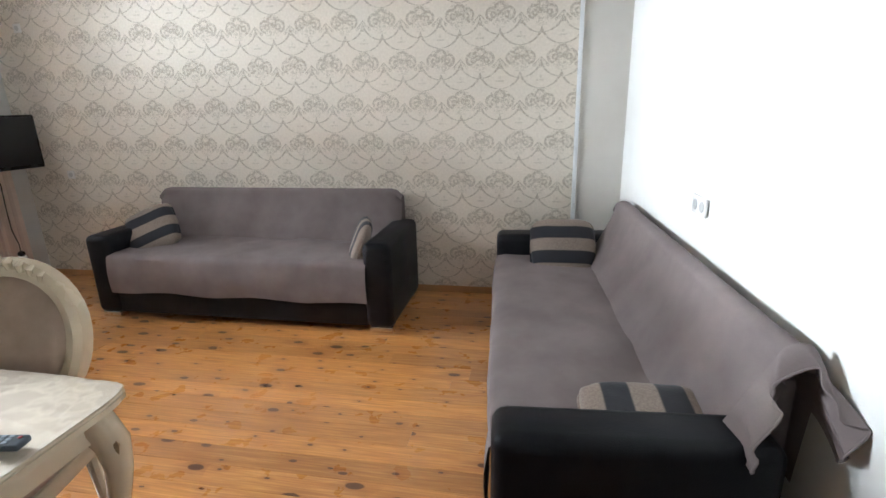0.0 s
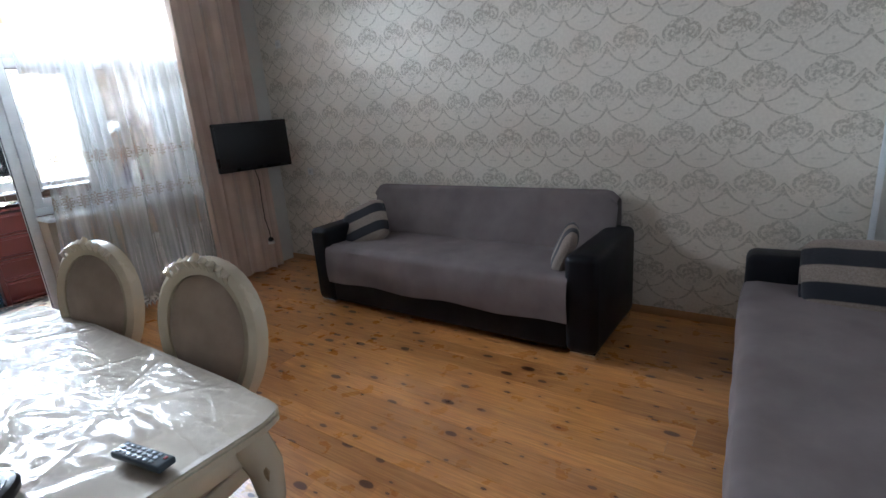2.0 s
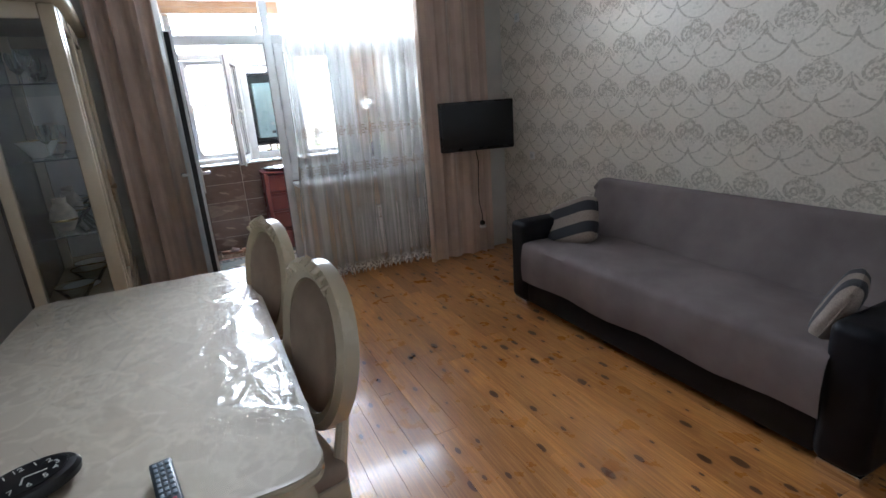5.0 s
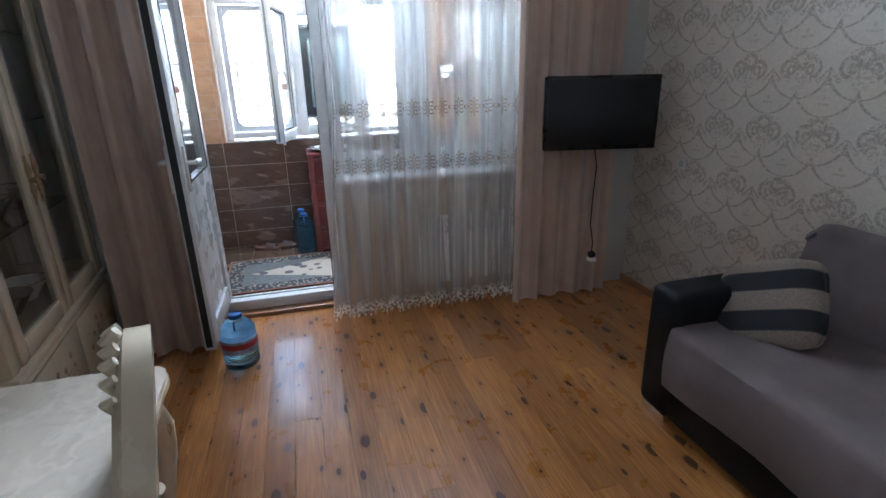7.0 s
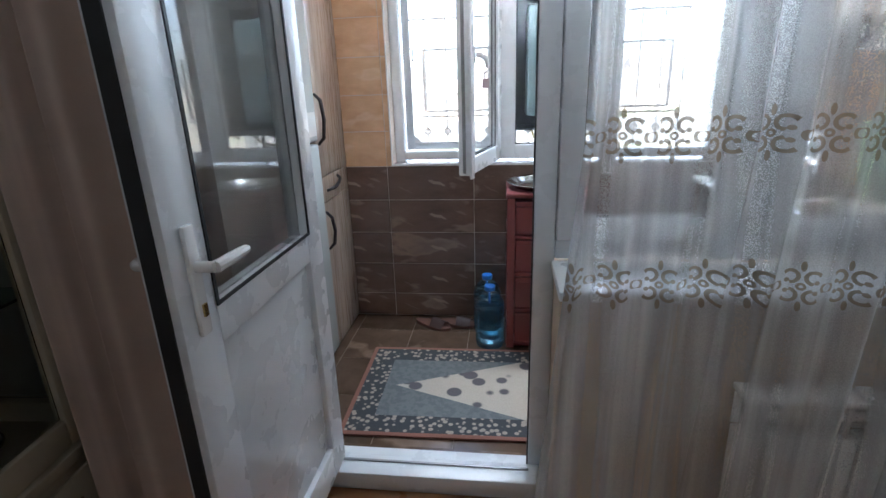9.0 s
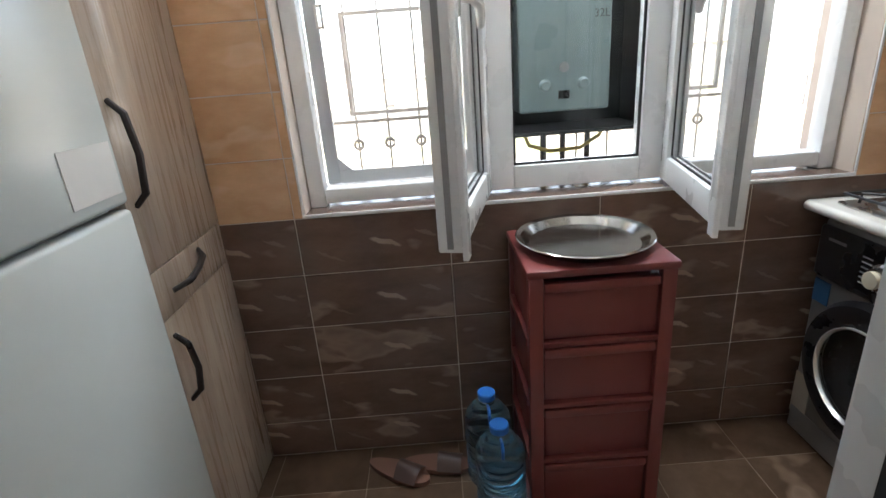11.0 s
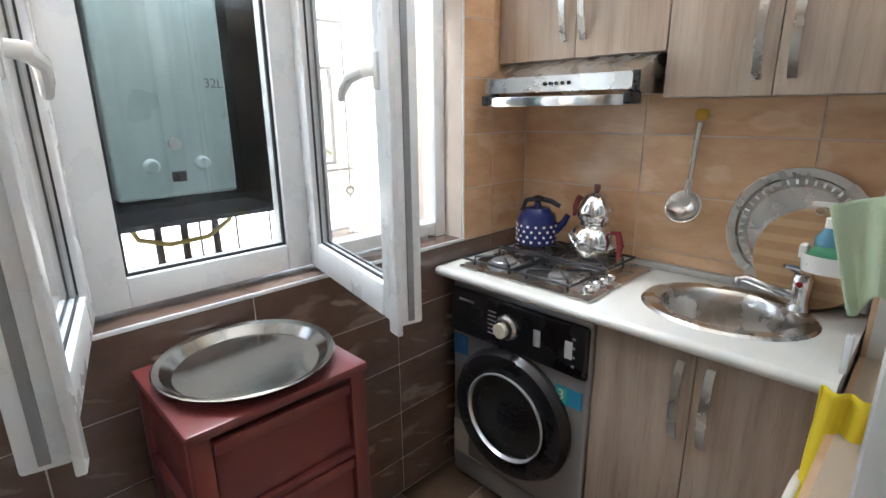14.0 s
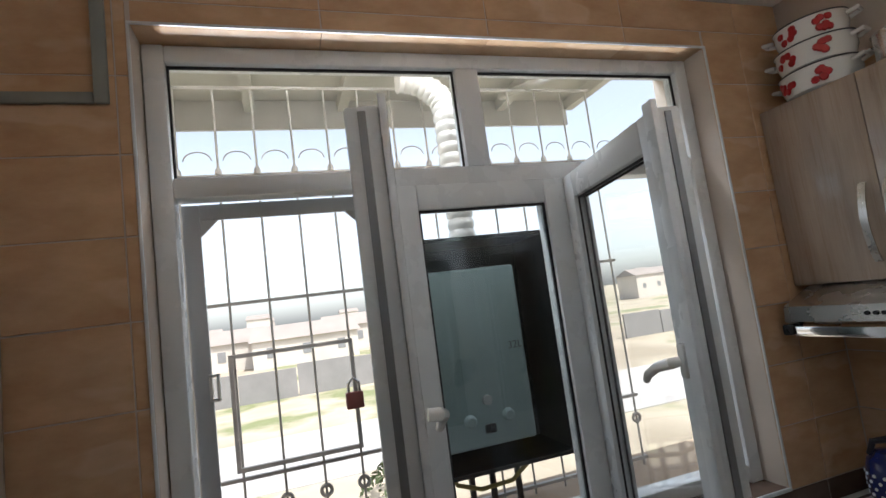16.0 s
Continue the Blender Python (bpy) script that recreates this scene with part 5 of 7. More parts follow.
def bow_handle(parent, x, y, z0, z1, horizontal=False, way=-1):
    """A flat arched bar handle standing off the face in the direction way along y."""
    b = bmesh.new()
    pts = []
    for k in range(11):
        t = k / 10
        pts.append((t, 0.004 + 0.026 * math.sin(t * math.pi) ** 0.8))
    hw = 0.011
    for (t0, d0), (t1, d1) in zip(pts, pts[1:]):
        for s in (0,):
            za, zb = z0 + (z1 - z0) * t0, z0 + (z1 - z0) * t1
            vs = [b.verts.new((x + sx * hw, y + way * d, z)) for z, d in ((za, d0), (zb, d1)) for sx in (-1, 1)]
            vb = [b.verts.new((x + sx * hw, y + way * (d - 0.004), z)) for z, d in ((za, d0), (zb, d1)) for sx in (-1, 1)]
            for q in ((0, 1, 3, 2),):
                b.faces.new([vs[i] for i in q])
                b.faces.new([vb[i] for i in reversed(q)])
            b.faces.new((vs[0], vs[2], vb[2], vb[0]))
            b.faces.new((vs[1], vb[1], vb[3], vs[3]))
    bmesh.ops.remove_doubles(b, verts=b.verts, dist=1e-5)
    bmesh.ops.recalc_face_normals(b, faces=b.faces)
    return part("handle", b, STEEL, parent, "arched steel handle")


def unit(name, x0, x1, y0, y1, z0, z1, splits, handles, label, category, toe=0.0):
    """A laminate cupboard with its fronts on the -y side."""
    u = thing(name, label, category, group="kitchen cupboards")
    part("body", box(x0, x1, y0 + 0.019, y1, z0 + toe, z1 - (0.13 if toe else 0.0)), LAMINATE, u)
    if toe:
        for a in (x0, x1 - 0.018):
            part("side_panel", box(a, a + 0.018, y0 + 0.019, y1, z1 - 0.13, z1), LAMINATE, u)
        part("plinth", box(x0, x1, y0 + 0.07, y0 + 0.085, z0, z0 + toe), BLACK, u, "dark recessed plinth")
    edges = [x0] + list(splits) + [x1]
    for k, (a, c) in enumerate(zip(edges, edges[1:])):
        d = part("door", box(a + 0.0015, c - 0.0015, y0, y0 + 0.018, z0 + toe + 0.002, z1 - 0.002, 0.0015), LAMINATE, u)
        hx, h0, h1 = handles[k]
        bow_handle(d, hx, y0, h0, h1)
    return u


unit("base_cabinet", -5.362, -4.80, 2.90, KN - 0.01, KZ, 0.864, [-5.083], [(-5.118, 0.585, 0.815), (-5.045, 0.585, 0.815)], "oak laminate base cupboard under the sink with two doors", "cupboard", 0.10)
unit("wall_cabinet", -5.974, -5.357, 3.18, KN - 0.002, 1.605, 2.23, [-5.656], [(-5.698, 1.66, 1.90), (-5.628, 1.66, 1.90)], "short glossy oak laminate wall cupboard over the cooker hood", "cupboard")
unit("wall_cabinet", -5.355, -4.80, 3.18, KN - 0.002, 1.474, 2.23, [-5.076], [(-5.116, 1.515, 1.75), (-5.037, 1.515, 1.75)], "tall glossy oak laminate wall cupboard over the sink", "cupboard")

hood = thing("cooker_hood", "slim brushed steel cooker hood under the wall cupboard", "cooker hood")
bm = bmesh.new()
pr = [(3.36, 1.603), (3.18, 1.603), (3.055, 1.548), (3.05, 1.50), (3.075, 1.488), (3.36, 1.488)]
HX0, HX1 = -5.93, -5.37
vs = [[bm.verts.new((x, y, z)) for y, z in pr] for x in (HX0, HX1)]
for k in range(len(pr)):
    bm.faces.new((vs[0][k], vs[0][(k + 1) % len(pr)], vs[1][(k + 1) % len(pr)], vs[1][k]))
bm.faces.new(vs[0]), bm.faces.new(vs[1])
bmesh.ops.recalc_face_normals(bm, faces=bm.faces)
part("hood_body", bm, STEEL, hood)
part("visor", box(HX0 + 0.01, HX1 - 0.03, 3.04, 3.046, 1.455, 1.486, 0.002), CHROME, hood, "pull-out glass visor")
for x in (HX0, HX1 - 0.035):
    bm = box(x, x + 0.03, 3.03, 3.09, 1.458, 1.492, 0.006)
    part("end_cap", bm, BLACK, hood, "black plastic end cap")
part("end_strip", box(HX1 - 0.018, HX1 + 0.002, 3.046, 3.056, 1.495, 1.55, 0.002), BLACK, hood)
for k in range(5):
    part("button", spun(rod(bmesh.new(), (0, 0, 0), (0, -0.006, 0), 0.006), Matrix.Translation((-5.68 + k * 0.022, 3.052, 1.524))), BLACK, hood)

hob = thing("gas_hob", "steel four-burner gas hob with black pan supports", "hob")
part("hob_plate", box(-5.90, -5.385, 2.885, 3.325, 0.90, 0.912, 0.005), STEEL, hob)
for x, y, r in ((-5.775, 2.985, 0.045), (-5.77, 3.205, 0.036), (-5.55, 2.985, 0.032), (-5.55, 3.205, 0.040)):
    br = part("burner", lathe(bmesh.new(), [(r * 1.35, 0.0), (r * 1.3, 0.008), (r, 0.010), (r, 0.018), (r * 0.9, 0.022), (0.001, 0.024)], (x, y, 0.912), 28), SILVER, hob)
    b = bmesh.new()
    for k in range(4):
        a = math.pi / 4 + k * math.pi / 2
        p, q = 0.105, r * 0.7
        tube(b, [(x + p * math.cos(a) * 1.05, y + p * math.sin(a) * 0.95, 0.914), (x + p * math.cos(a), y + p * math.sin(a) * 0.92, 0.944), (x + q * math.cos(a), y + q * math.sin(a), 0.946)], 0.0045, 6)
    c4 = [(x + 0.105 * sx, y + 0.098 * sy, 0.940) for sx, sy in ((1, 1), (-1, 1), (-1, -1), (1, -1))]
    tube(b, c4, 0.0045, 6, True)
    part("pan_support", b, IRON, hob, "black iron pan support")
for k in range(4):
    part("knob", lathe(bmesh.new(), [(0.015, 0.0), (0.014, 0.018), (0.010, 0.022), (0.001, 0.022)], (-5.425, 2.95 + k * 0.048, 0.912), 16), CHROME, hob)

sink = thing("sink", "oval brushed steel inset sink with a drainer step", "sink")
part("rim", lathe(bmesh.new(), [(0.170, 0.000), (0.176, 0.007), (0.216, 0.008), (0.224, 0.0005)], sc, 56, 1.0, 0.87, caps=False), STEEL, sink)
part("bowl", lathe(bmesh.new(), [(0.176, 0.0065), (0.168, 0.000), (0.160, -0.03), (0.146, -0.11), (0.10, -0.145), (0.03, -0.15), (0.001, -0.15)], (sc[0] - 0.002, sc[1], sc[2]), 56, 1.0, 0.87, caps=False), STEEL, sink)
part("drain", lathe(bmesh.new(), [(0.032, 0.0), (0.03, 0.004), (0.001, 0.003)], (sc[0], sc[1], 0.751), 20), CHROME, sink)
tap = thing("mixer_tap", "chrome single-lever mixer tap with a red dot", "tap")
tx, ty = -4.945, 3.235
bm = lathe(bmesh.new(), [(0.030, 0.0), (0.027, 0.012), (0.024, 0.02), (0.026, 0.06), (0.028, 0.09), (0.020, 0.104), (0.001, 0.107)], (tx, ty, 0.908), 24)
part("tap_body", bm, CHROME, tap)
part("spout", tube(bmesh.new(), [(tx, ty, 0.94), (tx - 0.06, ty - 0.03, 0.96), (tx - 0.125, ty - 0.06, 0.985), (tx - 0.138, ty - 0.066, 0.98), (tx - 0.14, ty - 0.067, 0.962)], [0.016, 0.014, 0.012, 0.012, 0.011], 12), CHROME, tap)
part("lever", tube(bmesh.new(), [(tx, ty, 1.005), (tx - 0.015, ty - 0.02, 1.025), (tx - 0.04, ty - 0.045, 1.035)], [0.014, 0.011, 0.007], 10), CHROME, tap)
part("red_dot", lathe(bmesh.new(), [(0.008, 0.0), (0.001, 0.003)], (0, 0, 0), 12), paint("red_plastic", (0.5, 0.02, 0.02), 0.3), tap).matrix_basis = Matrix.Translation((tx - 0.002, ty - 0.0275, 0.985)) @ Matrix.Rotation(radians(90), 4, "X")

# ---- drawer tower and tray ----
tower = thing("drawer_tower", "maroon plastic four-drawer tower against the tiles", "drawer unit")
DX0, DX1, DY0, DY1 = -5.955, -5.60, 1.853, 2.248
part("top", box(DX0, DX1 + 0.004, DY0 - 0.006, DY1 + 0.006, 0.858, 0.882, 0.008), MAROON, tower, "maroon top board")
for x in (DX0 + 0.002, DX1 - 0.035):
    for y in (DY0, DY1 - 0.04):
        part("post", box(x, x + 0.033, y, y + 0.04, KZ, 0.858, 0.004), MAROON, tower)
for k in range(4):
    z0 = KZ + 0.03 + k * 0.201
    part("shelf", box(DX0 + 0.004, DX1 - 0.004, DY0 + 0.002, DY1 - 0.002, z0 - 0.016, z0, 0.002), MAROON, tower)
    d = part("drawer", box(DX0 + 0.02, DX1 - 0.036, DY0 + 0.012, DY1 - 0.012, z0 + 0.004, z0 + 0.165, 0.004), MAROON, tower)
    part("drawer_front", box(DX1 - 0.036, DX1 - 0.014, DY0 + 0.042, DY1 - 0.042, z0 + 0.004, z0 + 0.172, 0.006), MAROON, d)
    part("drawer_lip", box(DX1 - 0.030, DX1 - 0.002, DY0 + 0.042, DY1 - 0.042, z0 + 0.150, z0 + 0.178, 0.006), MAROON, d)
    part("side_rail", box(DX0 + 0.03, DX1 - 0.03, DY0 - 0.004, DY0 + 0.012, z0 - 0.02, z0 + 0.006, 0.002), MAROON, tower)
tray = thing("tray", "round dented steel tray on the drawer tower", "tray")
TRAY_STEEL = paint("worn_tray_steel", (0.46, 0.45, 0.43), 0.15, metal=1.0, var=0.10, big=9.0, fine=30.0, bump=0.10)
dish = part("tray_dish", lathe(bmesh.new(), [(0.001, 0.003), (0.13, 0.0), (0.160, 0.003), (0.182, 0.024), (0.180, 0.028), (0.158, 0.008), (0.128, 0.005), (0.001, 0.006)], (-5.775, 2.048, 0.883), 56), TRAY_STEEL, tray)
part("tray_rim", lathe(bmesh.new(), [(0.181, 0.0235), (0.195, 0.027), (0.197, 0.030), (0.194, 0.032), (0.180, 0.0275)], (-5.775, 2.048, 0.883), 56, caps=False), TRAY_STEEL, tray, "rolled steel rim")

# ---- tall cupboard and fridge ----
unit_y = 0.93
tall = thing("tall_cabinet", "tall oak laminate larder cupboard beside the fridge", "cupboard", group="kitchen cupboards")
TCX0, TCX1 = -5.974, -5.53
part("body", box(TCX0, TCX1, KS + 0.005, unit_y - 0.019, KZ, 2.3), LAMINATE, tall)


def black_handle(parent, pts):
    part("handle", tube(bmesh.new(), pts, [0.007, 0.009, 0.009, 0.009, 0.007], 8), paint("dark_metal", (0.05, 0.045, 0.045), 0.3, metal=0.8), parent, "dark arched handle")


d = part("door", box(TCX0, TCX1, unit_y - 0.018, unit_y, KZ + 0.01, 0.845, 0.002), LAMINATE, tall)
d2 = part("door", box(TCX0, TCX1, unit_y - 0.018, unit_y, 0.848, 0.975, 0.002), LAMINATE, tall)
d3 = part("door", box(TCX0, TCX1, unit_y - 0.018, unit_y, 0.978, 2.298, 0.002), LAMINATE, tall)
hx = TCX1 - 0.04
black_handle(d, [(hx, unit_y, 0.80), (hx, unit_y + 0.03, 0.77), (hx, unit_y + 0.04, 0.70), (hx, unit_y + 0.03, 0.63), (hx, unit_y, 0.60)])
black_handle(d2, [(hx - 0.05, unit_y, 0.90), (hx - 0.09, unit_y + 0.03, 0.91), (hx - 0.14, unit_y + 0.036, 0.925), (hx - 0.19, unit_y + 0.03, 0.94), (hx - 0.23, unit_y, 0.95)])
black_handle(d3, [(hx, unit_y, 1.38), (hx, unit_y + 0.03, 1.35), (hx, unit_y + 0.04, 1.26), (hx, unit_y + 0.03, 1.17), (hx, unit_y, 1.14)])
fridge = thing("fridge", "tall white fridge freezer with papers on its door", "fridge")
part("body", box(-5.52, -4.94, KS + 0.01, unit_y - 0.03, KZ, 1.78, 0.01), FRIDGE, fridge)
part("freezer_door", box(-5.52, -4.94, unit_y - 0.028, unit_y + 0.02, KZ + 0.03, 1.15, 0.012, 3), FRIDGE, fridge)
part("fridge_door", box(-5.52, -4.94, unit_y - 0.028, unit_y + 0.02, 1.162, 1.78, 0.012, 3), FRIDGE, fridge)
part("label", box(-5.50, -5.34, unit_y + 0.0205, unit_y + 0.022, 1.19, 1.30), paint("paper_label", (0.7, 0.7, 0.68), 0.6), fridge, "white printed data label")

# ---- rug, slippers and bottles on the balcony ----
rug_mat = Nodes("patterned_rug")
v = rug_mat.coords()
xyz = rug_mat.split(v)
ax, ay = rug_mat.m("ABSOLUTE", xyz[0]), rug_mat.m("ABSOLUTE", xyz[1])
HXR, HYR = 0.36, 0.80
edge = rug_mat.m("MINIMUM", rug_mat.m("SUBTRACT", HXR, ax), rug_mat.m("SUBTRACT", HYR, ay))
pile = rug_mat.noise(v, 160.0, 2.0)
motif = rug_mat.add("ShaderNodeTexVoronoi", Scale=36.0)
rug_mat.to(v, motif.inputs["Vector"])
spots = rug_mat.ramp(motif.outputs["Distance"], [(0.34, (1, 1, 1)), (0.42, (0, 0, 0))])
border = rug_mat.mix(spots, (0.035, 0.04, 0.045), (0.34, 0.29, 0.235))
field = rug_mat.mix(rug_mat.ramp(rug_mat.noise(v, 40.0), [(0.45, (0, 0, 0)), (0.55, (1, 1, 1))]), (0.12, 0.135, 0.14), (0.16, 0.17, 0.17))
dia = rug_mat.m("ADD", rug_mat.m("DIVIDE", ax, 0.24), rug_mat.m("DIVIDE", ay, 0.62))
big = rug_mat.add("ShaderNodeTexVoronoi", Scale=9.0)
rug_mat.to(v, big.inputs["Vector"])
figures = rug_mat.ramp(big.outputs["Distance"], [(0.30, (1, 1, 1)), (0.36, (0, 0, 0))])
centre = rug_mat.mix(figures, (0.50, 0.44, 0.36), (0.10, 0.095, 0.10))
inner_col = rug_mat.mix(rug_mat.m("LESS_THAN", dia, 1.0), field, centre)
col = rug_mat.mix(rug_mat.m("LESS_THAN", edge, 0.13), inner_col, border)
col = rug_mat.mix(rug_mat.m("LESS_THAN", edge, 0.02), col, (0.24, 0.10, 0.065))
rug_mat.base(rug_mat.mix(rug_mat.m("MULTIPLY", pile, 0.3), col, (0.06, 0.06, 0.06)))
rug_mat.rough(0.95)
rug_mat.bump(pile, 0.6, 0.003)
rug = thing("rug", "patterned wool rug with a cream diamond and a grey floral border", "rug", pose(-5.20, 1.95, KZ + 0.002, 0, 0, 1))
b = bmesh.new()
sheet(b, 24, 48, lambda u, w: Vector((-HXR + 2 * HXR * u, -HYR + 2 * HYR * w, 0.010 + 0.002 * noise.noise(Vector((u * 5, w * 9, 0))))))
bx(b, -HXR, HXR, -HYR, HYR, 0.0, 0.008)
part("rug_body", b, rug_mat.mat, rug)

BLUE_PLASTIC = glass("blue_bottle_plastic", (0.30, 0.62, 0.86), 0.12)
BLUE_CAP = paint("blue_cap_plastic", (0.02, 0.14, 0.50), 0.35)


def water_bottle(m, label, tall_one=True, empty=False):
    w = thing("water_bottle", label, "bottle", m, "water bottles")
    r, h = (0.078, 0.35) if tall_one else (0.092, 0.30)
    prof = [(r * 0.6, 0.0), (r * 0.95, 0.006), (r, 0.02)]
    for k in range(8):
        z = 0.03 + k * h * 0.075
        prof += [(r, z), (r * 0.965, z + h * 0.02), (r, z + h * 0.04)]
    prof += [(r, h * 0.68), (r * 0.93, h * 0.76), (r * 0.62, h * 0.86), (r * 0.33, h * 0.91), (r * 0.31, h * 0.95), (0.001, h * 0.951)]
    p = part("bottle_body", lathe(bmesh.new(), prof, n=28), BLUE_PLASTIC, w)
    p.visible_shadow = False
    part("cap", lathe(bmesh.new(), [(r * 0.37, h * 0.93), (r * 0.38, h * 0.99), (r * 0.34, h * 1.0), (0.001, h * 1.0)], n=20), BLUE_CAP, w, "blue screw cap")
    part("carry_ring", tube(bmesh.new(), [(r * 0.36, 0, h * 0.90), (r * 0.8, 0, h * 0.94), (r * 0.95, 0, h * 0.88), (r * 0.9, 0, h * 0.80)], 0.005, 6), BLUE_CAP, w)
    return w


water_bottle(pose(-5.80, 1.745, KZ), "tall empty blue plastic water bottle by the drawer tower")
water_bottle(pose(-5.64, 1.765, KZ), "blue plastic water bottle standing before another by the drawer tower")
wb = water_bottle(pose(-3.92, 1.375, 0), "clear blue water bottle with a red label by the open door", False)
part("bottle_label", lathe(bmesh.new(), [(0.0935, 0.10), (0.0945, 0.101), (0.0945, 0.17), (0.0935, 0.171)], n=32), paint("paper_wrap", (0.35, 0.42, 0.55), 0.4, var=0.5, big=22.0), wb, "blue and red paper label")
part("label_band", lathe(bmesh.new(), [(0.0948, 0.125), (0.0952, 0.126), (0.0952, 0.155), (0.0948, 0.156)], n=32), paint("red_band", (0.45, 0.03, 0.04), 0.4), wb)

# ---- small things: living room ----
CLEAR = glass("clear_plastic", (0.95, 0.96, 0.97), 0.25)
BLUE_GREY = paint("grey_blue_plastic", (0.055, 0.075, 0.095), 0.35)
remote = thing("remote_control", "dark blue-grey remote control wrapped in clear film on the table", "remote control", pose(-1.06, 1.075, TZ + 0.016, 0, 0, 10))
part("remote_case", box(-0.085, 0.085, -0.023, 0.023, 0, 0.018, 0.006, 3), BLUE_GREY, remote)
for i in range(7):
    for j in range(3):
        part("key", box(-0.072 + i * 0.019, -0.060 + i * 0.019, -0.016 + j * 0.012, -0.008 + j * 0.012, 0.018, 0.0205, 0.001), paint("pale_key", (0.24, 0.30, 0.36), 0.4) if (i, j) == (0, 0) else bpy.data.materials["pale_key"], remote)
part("key", box(0.066, 0.074, 0.004, 0.012, 0.018, 0.0205, 0.001), paint("red_key", (0.4, 0.03, 0.04), 0.4), remote, "red key")

clock = thing("alarm_clock", "black oval alarm clock lying on its back, pale numerals", "clock", pose(-1.215, 0.80, TZ + 0.013, 0, 0, 118))
part("clock_case", lathe(bmesh.new(), [(0.070, 0.0), (0.082, 0.006), (0.084, 0.020), (0.078, 0.030), (0.070, 0.033), (0.001, 0.033)], n=40, sx=1.25, sy=0.82), BLACK, clock)
part("dial", lathe(bmesh.new(), [(0.066, 0.0), (0.066, 0.0015), (0.001, 0.0015)], (0, 0, 0.033), 40, 1.22, 0.80), paint("clock_dial", (0.01, 0.01, 0.012), 0.3), clock)
PALE = paint("pale_numeral", (0.66, 0.66, 0.62), 0.5)
for h in range(1, 13):
    a = math.pi / 2 - h * math.pi / 6
    lettering(str(h), 0.023, pose(0.062 * math.cos(a), 0.038 * math.sin(a), 0.0352), PALE, clock, "pale clock numeral")
for length, a in ((0.026, 205), (0.042, 105)):
    part("clock_hand", spun(box(0, length, -0.0018, 0.0018, 0.0352, 0.0362), Matrix.Rotation(radians(-a + 90), 4, "Z")), PALE, clock)

sleeve = thing("plastic_sleeve", "clear plastic pocket lying on the table", "plastic sleeve", pose(-1.36, 0.90, TZ + 0.0125, 0, 0, 28))
part("sleeve_film", sheet(bmesh.new(), 16, 12, lambda u, w: Vector((-0.13 + 0.26 * u, -0.10 + 0.20 * w, 0.001 + 0.0025 * noise.noise(Vector((u * 5, w * 6, 1)))))), FILM, sleeve).visible_shadow = False

for x, z, label in ((-3.83, 0.935, "small white wall socket beside the television"), (-4.02, 2.127, "small white switch high on the papered wall")):
    s = thing("wall_socket", label, "socket", pose(x, YN, z))
    part("plate", box(-0.035, 0.035, -0.010, 0.0, -0.035, 0.035, 0.004), WHITE_ENAMEL, s)
    part("insert", lathe(bmesh.new(), [(0.020, 0.0), (0.019, -0.003), (0.001, -0.002)], n=20), paint("socket_insert", (0.5, 0.5, 0.48), 0.4), s).matrix_basis = Matrix.Translation((0, -0.010, 0)) @ Matrix.Rotation(radians(-90), 4, "X")
dbl = thing("wall_socket", "white double socket with a torn paper patch on the white wall", "socket", pose(0.872, 2.54, 1.03, 0, 0, 94.3))
part("plate", box(-0.075, 0.075, 0.0, 0.010, -0.04, 0.04, 0.004), WHITE_ENAMEL, dbl)
for x in (-0.037, 0.037):
    part("insert", lathe(bmesh.new(), [(0.024, 0.0), (0.022, 0.003), (0.001, 0.002)], n=20), paint("grey_insert", (0.38, 0.38, 0.37), 0.4), dbl).matrix_basis = Matrix.Translation((x, 0.010, 0)) @ Matrix.Rotation(radians(-90), 4, "X")

cord = thing("power_cord", "black television cord with a plug hanging over the drape", "cable")
part("cable", tube(bmesh.new(), [(-4.07, 3.55, 1.06), (-4.02, 3.55, 0.92), (-4.02, 3.54, 0.72), (-4.015, 3.535, 0.55), (-4.02, 3.565, 0.42), (-4.02, 3.56, 0.33)], 0.004, 6), BLACK, cord)
part("plug", puff(bmesh.new(), 0.05, 0.05, 0.045, 0.8, 14, 8), BLACK, cord).matrix_basis = Matrix.Translation((-4.015, 3.56, 0.345))
part("adapter", lathe(bmesh.new(), [(0.032, 0.0), (0.034, 0.012), (0.028, 0.022), (0.001, 0.022)], (-4.02, 3.565, 0.30), 20), WHITE_ENAMEL, cord, "white plug adapter")

desk = thing("stand", "narrow tall black stand with a grey top against the wall", "stand", pose(0.80, 1.10, 0, 0, 0, 4))
part("top", box(-0.04, 0.17, -0.35, 0.0, 1.03, 1.065, 0.006), paint("grey_board", (0.16, 0.16, 0.155), 0.45), desk)
part("body", box(0.01, 0.16, -0.33, -0.02, 0.0, 1.03, 0.01), BLACK, desk)

# loose end of the cover over the sofa's backrest
fold = thing("cover_fold", "bunched end of the taupe velour cover hanging off the backrest", "sofa cover", pose(0.005, 2.545, 0, 0, 0, -85.7))
b = bmesh.new()


